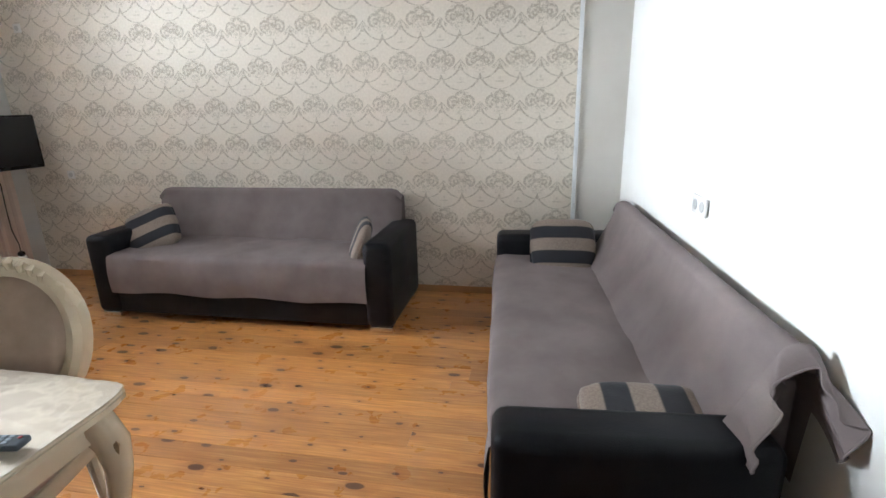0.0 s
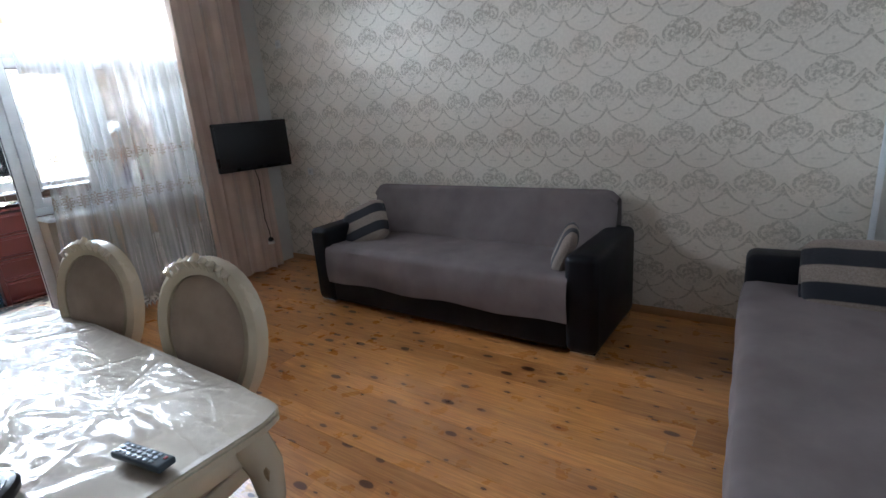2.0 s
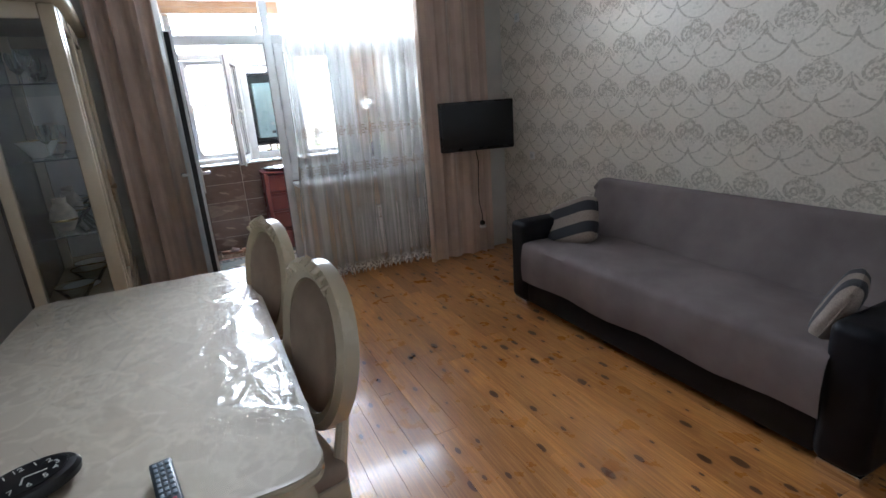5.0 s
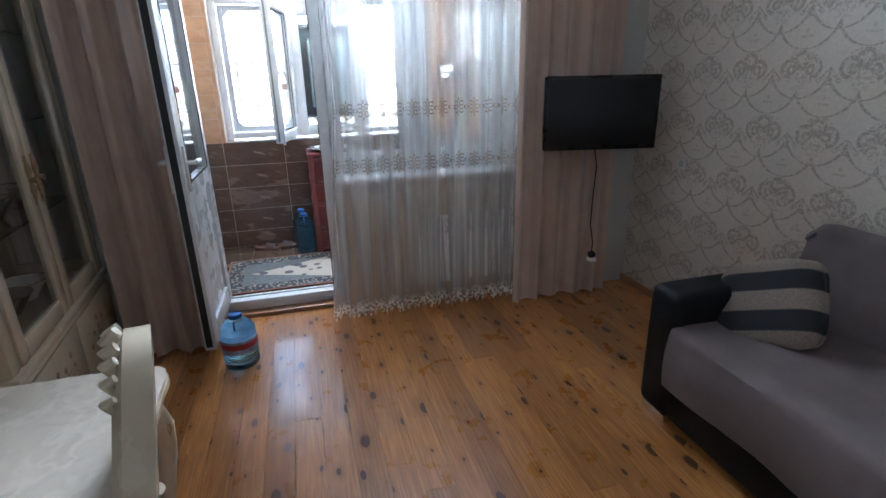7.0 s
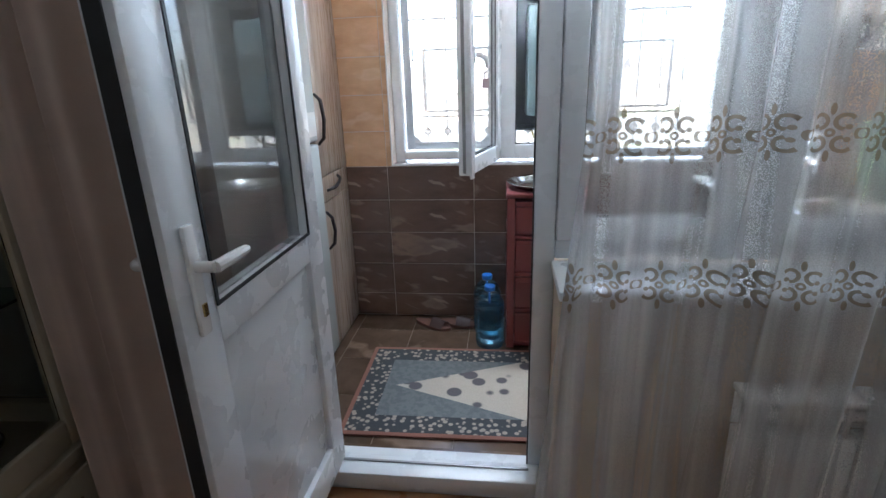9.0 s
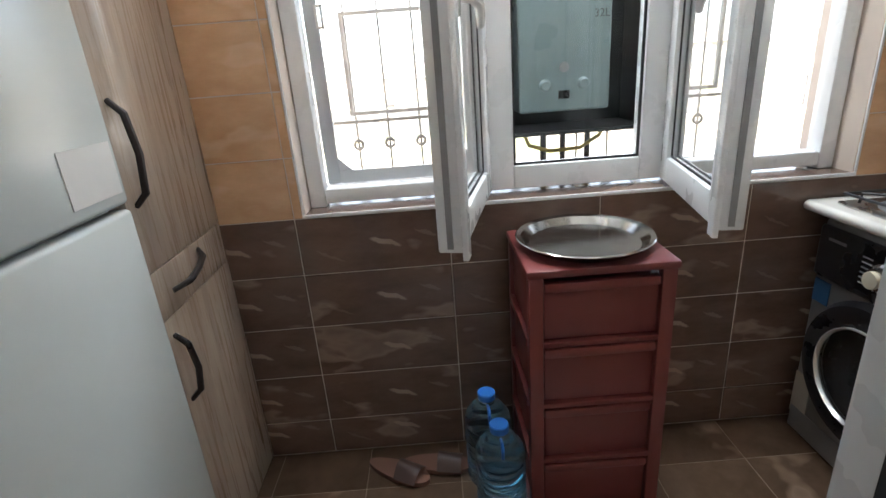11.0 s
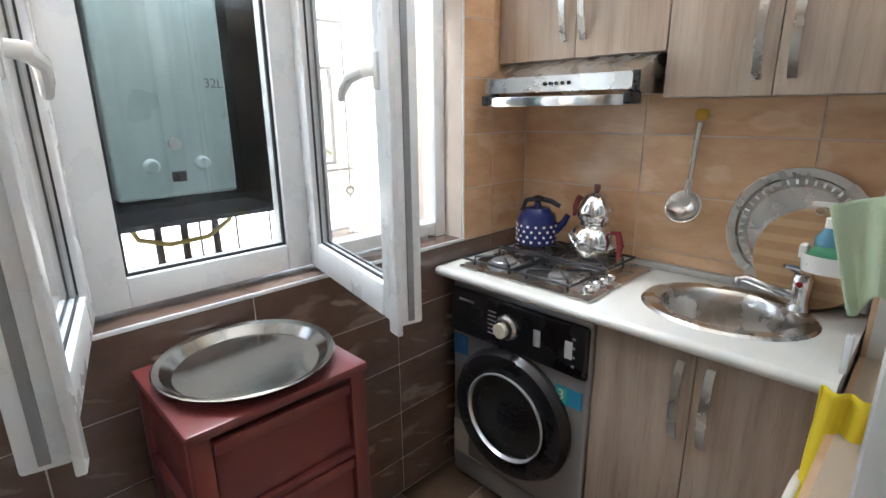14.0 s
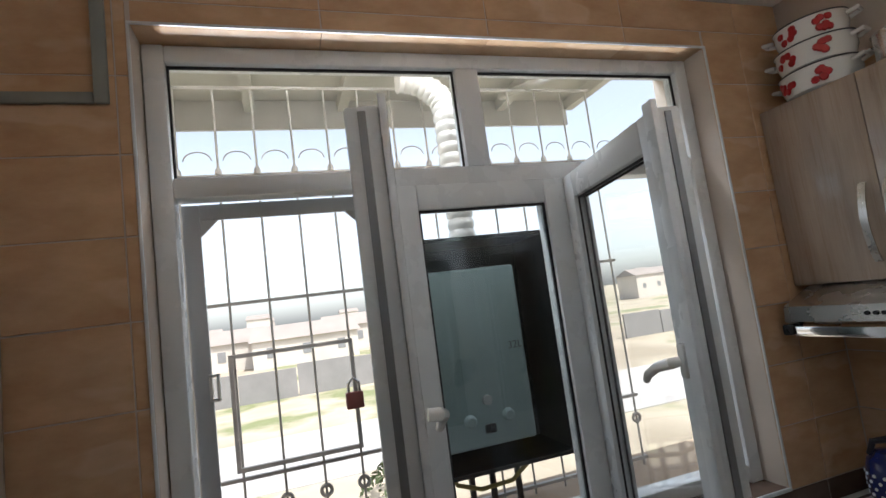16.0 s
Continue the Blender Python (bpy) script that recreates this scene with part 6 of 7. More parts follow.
def hang(u, w):
    # u runs from the front of the backrest over its top and down behind; w runs out past its end
    if u < 0.4:
        d = u / 0.4
        y, z = 0.60 + 0.09 * d, 0.60 + 0.225 * d
    elif u < 0.62:
        a = (u - 0.4) / 0.22 * math.pi
        y, z = 0.737 - 0.047 * math.cos(a), 0.825 + 0.035 * math.sin(a)
    else:
        d = (u - 0.62) / 0.38
        y, z = 0.784 + 0.03 * d, 0.825 - 0.16 * d
    wave = math.sin(u * 27 + 0.8) + 0.5 * math.sin(u * 51 + 2)
    out = 1.0 + w * (0.10 + 0.06 * math.sin(u * 9 + 1) + 0.10 * max(0.0, u - 0.5))
    return Vector((out, y + 0.055 * (z - 0.44) / 0.385 + 0.020 * wave * w, z - 0.06 * w ** 1.6 * (0.7 + 0.6 * u) + 0.014 * wave * w + 0.003))


sheet(b, 80, 20, hang)
part("cloth", b, VELOUR, fold, smooth=80)
part("hem", tube(bmesh.new(), [hang(k / 60, 1.0) for k in range(61)], 0.004, 6), VELOUR, fold, "stitched hem")

# crockery behind the cabinet glass
CRYSTAL = glass("crystal", (0.93, 0.97, 0.97), 0.02)
in_cab = cab.matrix_basis
random.seed(12)
for z, kinds in ((0.541, "plate bowl bowl plate bowl"), (0.939, "bowl vase bowl jug bowl vase"), (1.329, "goblet goblet vase goblet goblet bowl goblet"), (1.689, "goblet goblet goblet goblet goblet goblet goblet goblet")):
    names = kinds.split()
    for k, kind in enumerate(names):
        x = CX0 + 0.14 + (CX1 - CX0 - 0.28) * (k + 0.5) / len(names)
        y = CY0 + 0.17 + 0.07 * random.random()
        m = in_cab @ pose(x, y, z + 0.0005)
        if kind == "goblet":
            t = thing("goblet", "clear crystal stemmed glass on a glass shelf", "glass", m, "crystal glasses")
            part("glass_body", lathe(bmesh.new(), [(0.030, 0), (0.028, 0.004), (0.005, 0.010), (0.005, 0.07), (0.022, 0.085), (0.034, 0.12), (0.032, 0.165), (0.030, 0.165), (0.031, 0.12), (0.018, 0.09), (0.001, 0.088)], n=16), CRYSTAL, t)
        elif kind in ("bowl", "plate"):
            t = thing(kind, "cut glass %s with a gilt rim" % kind, kind, m, "display crockery")
            h = 0.09 if kind == "bowl" else 0.03
            part(kind + "_body", lathe(bmesh.new(), [(0.04, 0), (0.045, 0.006), (0.075, h * 0.6), (0.10, h), (0.097, h), (0.07, h * 0.65), (0.03, 0.012), (0.001, 0.011)], n=28), WHITE_ENAMEL if k % 2 else CRYSTAL, t)
            part("rim", tube(bmesh.new(), [(0.0985 * math.cos(a), 0.0985 * math.sin(a), h) for a in [2 * math.pi * i / 28 for i in range(28)]], 0.0025, 6, True), BRASS, t, "gilt rim")
        else:
            t = thing(kind, "decorated porcelain %s with gilding" % kind, kind, m, "display crockery")
            part("body", lathe(bmesh.new(), [(0.035, 0), (0.04, 0.01), (0.065, 0.06), (0.06, 0.10), (0.03, 0.15), (0.034, 0.18), (0.03, 0.18), (0.025, 0.15), (0.001, 0.14)], n=24), paint("cream_porcelain_" + str(k), (0.55, 0.48, 0.40), 0.2, var=0.3, big=25.0), t)
            part("band", lathe(bmesh.new(), [(0.0655, 0.055), (0.0665, 0.06), (0.0655, 0.066)], n=24), BRASS, t, "gilt band")

# ---- small things: kitchen ----
kettle = thing("enamel_kettle", "navy blue enamel kettle with white dots on the hob", "kettle", pose(-5.79, 3.20, 0.948, 0, 0, 20))
part("body", lathe(bmesh.new(), [(0.060, 0.0), (0.074, 0.006), (0.078, 0.03), (0.076, 0.085), (0.068, 0.118), (0.056, 0.128), (0.001, 0.132)], n=36), ENAMEL, kettle)
part("lid", lathe(bmesh.new(), [(0.054, 0.0), (0.045, 0.014), (0.012, 0.022), (0.012, 0.036), (0.001, 0.040)], (0, 0, 0.128), 28), ENAMEL, kettle, "blue lid with a knob")
part("handle", tube(bmesh.new(), [(-0.06, 0, 0.125), (-0.045, 0, 0.165), (0.0, 0, 0.178), (0.05, 0, 0.168), (0.085, 0, 0.150)], [0.008, 0.010, 0.011, 0.010, 0.009], 10), BLACK, kettle, "black grip handle")
part("spout", tube(bmesh.new(), [(0.07, 0, 0.06), (0.10, 0, 0.09), (0.115, 0, 0.122)], [0.018, 0.013, 0.010], 12), ENAMEL, kettle)
DOT = paint("white_dot", (0.72, 0.74, 0.76), 0.2)
for r in range(4):
    for k in range(16):
        a = 2 * math.pi * (k + 0.5 * (r % 2)) / 16
        z = 0.022 + r * 0.019
        d = Vector((math.cos(a), math.sin(a), 0))
        part("dot", rod(bmesh.new(), d * 0.0755 + Vector((0, 0, z)), d * 0.0790 + Vector((0, 0, z)), 0.0055, 0.005, 8), DOT, kettle)
tea = thing("stacked_teapot", "polished steel double teapot with wine-red handles", "teapot", pose(-5.555, 3.205, 0.948, 0, 0, -15))
part("lower_pot", lathe(bmesh.new(), [(0.055, 0.0), (0.062, 0.004), (0.080, 0.035), (0.082, 0.06), (0.068, 0.098), (0.048, 0.112), (0.050, 0.118)], n=36), CHROME, tea)
part("upper_pot", lathe(bmesh.new(), [(0.046, 0.118), (0.060, 0.14), (0.062, 0.165), (0.050, 0.19), (0.046, 0.196), (0.040, 0.21), (0.018, 0.226), (0.001, 0.228)], n=36), CHROME, tea)
part("knob", lathe(bmesh.new(), [(0.008, 0.226), (0.012, 0.236), (0.010, 0.25), (0.001, 0.252)], n=16), paint("dark_wood_knob", (0.10, 0.045, 0.03), 0.35), tea)
WINE = paint("wine_plastic", (0.20, 0.03, 0.035), 0.25)
part("handle", tube(bmesh.new(), [(0.075, 0.0, 0.095), (0.105, 0, 0.10), (0.118, 0, 0.06), (0.112, 0, 0.01)], [0.006, 0.011, 0.012, 0.007], 10), WINE, tea, "wine-red handle")
part("handle", tube(bmesh.new(), [(-0.055, 0.0, 0.19), (-0.082, 0, 0.195), (-0.094, 0, 0.16), (-0.100, 0, 0.125)], [0.006, 0.010, 0.011, 0.006], 10), WINE, tea, "wine-red handle")
part("spout", tube(bmesh.new(), [(0.0, -0.07, 0.05), (0.0, -0.10, 0.08), (0.0, -0.115, 0.10)], [0.016, 0.012, 0.008], 10), CHROME, tea)

ladle = thing("ladle", "steel ladle hanging from a yellow hook on the tiles", "ladle")
part("handle", tube(bmesh.new(), [(-5.299, 3.352, 1.40), (-5.302, 3.345, 1.33), (-5.304, 3.340, 1.24), (-5.308, 3.337, 1.17)], [0.011, 0.009, 0.008, 0.011], 10), STEEL, ladle)
part("bowl", spun(lathe(bmesh.new(), [(0.001, -0.040), (0.03, -0.034), (0.050, -0.012), (0.056, 0.004), (0.053, 0.004), (0.046, -0.010), (0.027, -0.029), (0.001, -0.034)], n=28), Matrix.Translation((-5.31, 3.325, 1.135)) @ Matrix.Rotation(radians(62), 4, "X")), STEEL, ladle)
hook = thing("wall_hook", "small yellow adhesive hook on the tiles", "hook")
part("hook_body", puff(bmesh.new(), 0.04, 0.016, 0.035, 0.5, 14, 8), paint("yellow_plastic", (0.60, 0.36, 0.03), 0.35), hook).matrix_basis = Matrix.Translation((-5.299, KN - 0.008, 1.425))

big = thing("steel_tray", "large round engraved steel tray leaning on the tiles", "tray", Matrix.Translation((-4.995, 3.312, 0.9255)) @ Matrix.Rotation(radians(83), 4, "X"))
part("tray_dish", spun(lathe(bmesh.new(), [(0.001, 0.0), (0.125, 0.0), (0.130, 0.004), (0.150, 0.006), (0.155, 0.015), (0.178, 0.018), (0.180, 0.014), (0.150, 0.001), (0.125, -0.004), (0.001, -0.004)], n=64), Matrix.Translation((0, 0.18, 0))), STEEL, big)
for k in range(40):
    a = 2 * math.pi * k / 40
    part("engraving", spun(box(-0.003, 0.003, 0.133, 0.146, 0.0055, 0.0068), Matrix.Translation((0, 0.18, 0)) @ Matrix.Rotation(a, 4, "Z")), CHROME, big)
bamboo = Nodes("bamboo")
v = bamboo.coords()
s2 = bamboo.split(v)[1]
st = bamboo.ramp(bamboo.m("FRACT", bamboo.m("ADD", bamboo.m("DIVIDE", s2, 0.046), 10.2)), [(0.0, (0, 0, 0)), (0.42, (0, 0, 0)), (0.46, (1, 1, 1)), (0.96, (1, 1, 1)), (1.0, (0, 0, 0))])
bamboo.base(bamboo.mix(bamboo.noise(v, 50.0), bamboo.mix(st, (0.52, 0.36, 0.20), (0.36, 0.20, 0.09)), (0.45, 0.29, 0.15)))
bamboo.rough(0.5)
board = thing("cutting_board", "round striped bamboo cutting board leaning on the tray", "cutting board", Matrix.Translation((-4.945, 3.272, 0.9015)) @ Matrix.Rotation(radians(80), 4, "X"))
bm = spun(lathe(bmesh.new(), [(0.001, 0.0), (0.135, 0.0), (0.139, 0.004), (0.139, 0.012), (0.135, 0.016), (0.001, 0.016)], n=56), Matrix.Translation((0, 0.139, 0)))
part("board", bm, bamboo.mat, board)
part("hanging_ring", tube(bmesh.new(), [(0.012 * math.cos(a), 0.272 + 0.010 * math.sin(a), 0.018) for a in [2 * math.pi * i / 14 for i in range(14)]], 0.002, 6, True), CHROME, board)

rack = thing("sponge_rack", "white plastic soap and sponge rack fixed by the sink", "rack", pose(-4.885, 3.16, 1.045))
part("basket", spun(lathe(bmesh.new(), [(0.045, 0.0), (0.055, 0.004), (0.062, 0.045), (0.066, 0.045), (0.060, 0.0)], n=28), Matrix.Diagonal((1, 0.7, 1, 1))), WHITE_ENAMEL, rack)
part("hook_arm", box(0.03, 0.064, -0.03, 0.03, 0.0, 0.06, 0.006), WHITE_ENAMEL, rack)
part("corner_tab", box(-0.068, -0.050, -0.02, 0.02, 0.03, 0.065, 0.005), WHITE_ENAMEL, rack)
sponge = thing("sponge", "green and white kitchen sponge in the rack", "sponge", pose(-4.891, 3.155, 1.059))
part("scrub", box(-0.04, 0.035, -0.028, 0.028, 0.0, 0.018, 0.006), paint("green_sponge", (0.10, 0.42, 0.06), 0.9, fine=300.0, bump=0.6), sponge)
part("foam", box(-0.04, 0.035, -0.028, 0.028, 0.018, 0.045, 0.008), paint("sea_green_foam", (0.12, 0.40, 0.22), 0.9, fine=300.0, bump=0.6), sponge)
soap = thing("soap_dispenser", "blue liquid soap bottle with a white pump", "bottle", pose(-4.90, 3.205, 1.052))
part("bottle_body", lathe(bmesh.new(), [(0.028, 0.0), (0.032, 0.01), (0.032, 0.07), (0.016, 0.095), (0.014, 0.10), (0.001, 0.10)], n=24), paint("blue_soap", (0.12, 0.30, 0.42), 0.2), soap)
part("collar", lathe(bmesh.new(), [(0.017, 0.098), (0.017, 0.122), (0.008, 0.126), (0.006, 0.150), (0.001, 0.150)], n=20), WHITE_ENAMEL, soap)
part("pump", box(-0.052, 0.012, -0.010, 0.010, 0.148, 0.162, 0.005), WHITE_ENAMEL, soap, "white pump head")

pipe = thing("water_pipe", "white plastic pipe rising beside the worktop", "pipe")
part("riser", rod(bmesh.new(), (-4.812, 3.335, 0.905), (-4.812, 3.335, 1.472), 0.012), PVC, pipe)
part("riser", box(-4.806, -4.793, 2.90, 2.93, 0.90, 0.985, 0.003), PVC, pipe)


def cloth(name, label, material, f, category="towel", nu=30, nv=30):
    c = thing(name, label, category)
    b = bmesh.new()
    sheet(b, nu, nv, f)
    ob = part("fabric", b, material, c, smooth=80)
    sol = ob.modifiers.new("thick", "SOLIDIFY")
    sol.thickness = 0.005
    return c


GREEN_CLOTH = paint("pale_green_towel", (0.55, 0.66, 0.46), 0.9, var=0.08, fine=240.0, bump=0.7, dist=0.003)
YELLOW_CLOTH = paint("yellow_cloth", (0.72, 0.56, 0.02), 0.85, var=0.08, fine=200.0, bump=0.5, dist=0.002)
cloth("towel", "pale green terry towel hanging by the sink", GREEN_CLOTH,
      lambda u, w: Vector((-4.735 - 0.145 * u * (0.55 + 0.45 * w), 2.93 + 0.018 * math.sin(u * 10 + w) * (1 - 0.6 * w), 1.05 + 0.25 * w - 0.03 * math.cos(u * 7) * (1 - w) - 0.05 * u * w)))
cloth("cleaning_cloth", "bright yellow cloth hung over the worktop's end", YELLOW_CLOTH,
      lambda u, w: Vector((-4.735 - 0.082 * u, 2.74 + 0.010 * math.sin(u * 12 + w * 3) + 0.01 * w, 0.54 + 0.39 * w + 0.015 * math.sin(u * 9) * (1 - w))), "cloth")
stool = thing("folding_rack", "white folded rack under the yellow cloth", "rack")
part("rack_frame", tube(bmesh.new(), [(-4.83, 2.80, KZ), (-4.822, 2.80, 0.70), (-4.822, 2.72, 0.72), (-4.822, 2.55, 0.72), (-4.83, 2.55, KZ)], 0.009, 8), WHITE_ENAMEL, stool)

# pots on the wall cupboards
random.seed(3)
FLOWER = paint("red_flower", (0.42, 0.012, 0.015), 0.3)
for k, (z, r) in enumerate(((2.23, 0.125), (2.313, 0.115), (2.392, 0.104))):
    t = thing("enamel_pot", "white enamel pot with red flowers, stacked on the cupboard", "pot", pose(-5.80, 3.262 if r < 0.12 else 3.262, z, 0, 0, 10 * k), "stacked enamel pots")
    rr = min(r, 0.118)
    part("pot_body", lathe(bmesh.new(), [(rr * 0.72, 0.0), (rr * 0.9, 0.006), (rr, 0.04), (rr, 0.072), (rr * 1.03, 0.076), (rr * 0.98, 0.080), (0.001, 0.080)], n=36, sy=0.86), WHITE_ENAMEL, t)
    part("rim_line", lathe(bmesh.new(), [(rr * 1.032, 0.074), (rr * 1.04, 0.076), (rr * 1.032, 0.079)], n=36, sy=0.86, caps=False), paint("dark_rim", (0.05, 0.05, 0.06), 0.4) if k == 0 else bpy.data.materials["dark_rim"], t)
    for s in (-1, 1):
        part("lug", tube(bmesh.new(), [(s * rr, 0.02, 0.055), (s * (rr + 0.03), 0.015, 0.062), (s * (rr + 0.03), -0.025, 0.062), (s * rr, -0.03, 0.055)], 0.007, 8), WHITE_ENAMEL, t)
    for a0 in (-118, -62):
        for q in range(7):
            a = radians(a0 + random.uniform(-16, 16))
            z0 = 0.022 + random.random() * 0.036
            d = Vector((math.cos(a) * rr * 0.985, math.sin(a) * rr * 0.86 * 0.985, z0))
            e = Vector((math.cos(a), math.sin(a), 0))
            part("petal", rod(bmesh.new(), d, d + e * 0.006, 0.013, 0.009, 8), FLOWER, t)
for x, r, h in ((-5.55, 0.085, 0.085), (-5.31, 0.11, 0.12)):
    t = thing("steel_pot", "polished steel pot on the wall cupboard", "pot", pose(x, 3.27, 2.23))
    part("pot_body", lathe(bmesh.new(), [(r * 0.9, 0.0), (r, 0.01), (r, h), (r * 1.04, h + 0.004), (r * 0.95, h + 0.008), (r * 0.3, h + 0.03), (0.001, h + 0.032)], n=36, sy=0.85), STEEL, t)
    part("knob", lathe(bmesh.new(), [(0.008, h + 0.03), (0.015, h + 0.05), (0.001, h + 0.055)], n=14), BLACK, t)
    for s in (-1, 1):
        part("lug", tube(bmesh.new(), [(s * r, 0.02, h * 0.75), (s * (r + 0.028), 0.014, h * 0.78), (s * (r + 0.028), -0.014, h * 0.78), (s * r, -0.02, h * 0.75)], 0.005, 8), CHROME, t)

trunk = thing("cable_trunking", "grey plastic cable trunking on the tiles near the ceiling", "trunking")
TRK = paint("grey_trunking", (0.30, 0.32, 0.29), 0.5)
part("duct", box(XT, XT + 0.016, 1.125, 1.155, 2.27, KTOP, 0.003), TRK, trunk)
part("duct", box(XT, XT + 0.016, 0.93, 1.1245, 2.27, 2.296, 0.003), TRK, trunk)

for x, y, rz in ((-5.84, 1.42, 62), (-5.86, 1.56, 80)):
    s = thing("slipper", "worn brown house slipper on the balcony floor", "slipper", pose(x, y, KZ + 0.001, 0, 0, rz), "pair of slippers")
    part("sole", prism(bmesh.new(), [(0.125 * math.cos(a), (0.043 + 0.008 * math.cos(a)) * math.sin(a)) for a in [2 * math.pi * k / 24 for k in range(24)]], 0.0, 0.018), paint("brown_sole", (0.16, 0.075, 0.05), 0.7), s)
    part("strap", sheet(bmesh.new(), 12, 6, lambda u, w: Vector((0.005 + 0.085 * w, -0.048 + 0.096 * u, 0.018 + 0.042 * math.sin(math.pi * u) * (1 - 0.35 * w)))), paint("dark_strap", (0.05, 0.025, 0.02), 0.5), s, "dark strap")

# ---- outside the kitchen window ----
XG = -6.62
grille = thing("window_grille", "pale painted iron window grille with a padlocked gate", "grille")
PALE_IRON = paint("pale_iron", (0.42, 0.40, 0.37), 0.5, var=0.2, big=12.0)
GY0 = 1.317 - 0.135 * 2
for k in range(15):
    y = GY0 + 0.135 * k
    part("bar", rod(bmesh.new(), (XG, y, 0.90), (XG, y, 2.61), 0.0045, n=8), PALE_IRON, grille)
    part("ring", tube(bmesh.new(), [(XG, y + 0.018 * math.cos(a), 1.10 + 0.018 * math.sin(a)) for a in [2 * math.pi * i / 14 for i in range(14)]], 0.007, 6, True), PALE_IRON, grille)
    part("cup", lathe(bmesh.new(), [(0.014, 0.0), (0.012, 0.018), (0.006, 0.028), (0.001, 0.028)], (XG, y, 2.275), 12), PALE_IRON, grille)
    part("arch", tube(bmesh.new(), [(XG, y + 0.02 + 0.0475 * (1 - math.cos(a)), 2.33 + 0.035 * math.sin(a)) for a in [math.pi * i / 8 for i in range(9)]], 0.0025, 6), PALE_IRON, grille)
for z in (0.93, 1.197, 1.80, 2.27, 2.61):
    part("rail", box(XG - 0.008, XG + 0.008, GY0 - 0.02, GY0 + 0.135 * 14 + 0.02, z - 0.006, z + 0.006), PALE_IRON, grille)
for y0, y1 in ((1.30, 1.73), (2.40, 2.86)):
    for b in ((y0, y1, 1.608, 1.622), (y0, y1, 1.225, 1.239), (y0, y0 + 0.014, 1.239, 1.608), (y1 - 0.014, y1, 1.239, 1.608)):
        part("gate_bar", box(XG + 0.010, XG + 0.028, *b), PALE_IRON, grille)
lock = thing("padlock", "red and grey padlock on the grille gate", "padlock", pose(XG + 0.04, 1.715, 1.40))
part("lock_body", box(-0.014, 0.014, -0.032, 0.032, -0.03, 0.03, 0.006), paint("red_lock", (0.20, 0.06, 0.05), 0.4), lock)
part("shackle", tube(bmesh.new(), [(0, -0.02, 0.028), (0, -0.02, 0.06), (0, 0, 0.078), (0, 0.02, 0.06), (0, 0.02, 0.028)], 0.006, 8), STEEL, lock, "steel shackle")
ledge = setting("ledge", box(-6.75, XO, 0.6, 3.4, 0.80, 0.90), paint("raw_plaster", (0.36, 0.27, 0.19), 0.9), "raw plaster ledge under the window grille", "ledge")

boiler = thing("gas_boiler", "white wall boiler with control knobs, toned dark teal, outside the window", "boiler")
# The white casing's dark teal carries the window glass reflections in its colour.
part("casing", box(-6.58, -6.33, 1.965, 2.30, 1.205, 1.815, 0.012, 3), paint("boiler_white_dimmed", (0.20, 0.27, 0.275), 0.3), boiler)
# Knobs take the casing's dimmed tone.
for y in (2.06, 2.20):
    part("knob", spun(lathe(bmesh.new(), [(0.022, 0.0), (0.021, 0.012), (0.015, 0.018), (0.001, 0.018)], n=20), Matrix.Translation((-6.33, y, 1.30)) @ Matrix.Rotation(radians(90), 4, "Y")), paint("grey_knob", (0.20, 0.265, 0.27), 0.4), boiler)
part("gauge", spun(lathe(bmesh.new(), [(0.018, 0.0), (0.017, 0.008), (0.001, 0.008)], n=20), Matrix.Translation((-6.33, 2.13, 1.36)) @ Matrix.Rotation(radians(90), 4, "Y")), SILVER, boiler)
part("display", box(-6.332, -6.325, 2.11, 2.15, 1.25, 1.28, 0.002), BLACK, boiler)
lettering("32L", 0.038, pose(-6.3285, 2.262, 1.53, 90, 0, 90), paint("grey_letter", (0.08, 0.09, 0.09), 0.5), boiler, "grey lettering 32L")
shelter = thing("boiler_box", "open dark sheet-metal box round the boiler", "box")
DARKM = paint("dark_sheet_metal", (0.012, 0.015, 0.017), 0.4, metal=0.3)
for b in ((-6.60, -6.585, 1.88, 2.45, 1.12, 1.93), (-6.585, -6.33, 1.88, 1.895, 1.12, 1.93), (-6.585, -6.33, 2.435, 2.45, 1.12, 1.93), (-6.585, -6.33, 1.895, 2.435, 1.915, 1.93), (-6.585, -6.33, 1.895, 2.435, 1.12, 1.135)):
    part("panel", box(*b), DARKM, shelter)
flue = thing("flue_pipe", "white corrugated flue hose rising from the boiler", "flue")
pts, rs = [], []
for k in range(60):
    t = k / 59
    if t < 0.62:
        p = (-6.46, 2.17, 1.93 + t / 0.62 * 0.52)
    else:
        a = (t - 0.62) / 0.38 * math.pi / 2
        p = (-6.46 - 0.03 * math.sin(a), 2.17 - 0.17 * (1 - math.cos(a)), 2.45 + 0.14 * math.sin(a))
    pts.append(p)
    rs.append(0.052 if k % 3 else 0.046)
part("hose", tube(bmesh.new(), pts, rs, 18), WHITE_ENAMEL, flue)
hoses = thing("gas_hose", "yellow gas hose under the boiler", "hose")
part("hose", tube(bmesh.new(), [(-6.45, 2.0, 1.12), (-6.44, 2.02, 1.07), (-6.42, 2.10, 1.045), (-6.42, 2.22, 1.05), (-6.44, 2.30, 1.09), (-6.45, 2.32, 1.12)], 0.008, 8), paint("yellow_hose", (0.34, 0.28, 0.08), 0.5), hoses)
for y in (2.08, 2.16, 2.26):
    part("pipe", rod(bmesh.new(), (-6.46, y, 0.90), (-6.46, y, 1.12), 0.012), IRON, hoses)

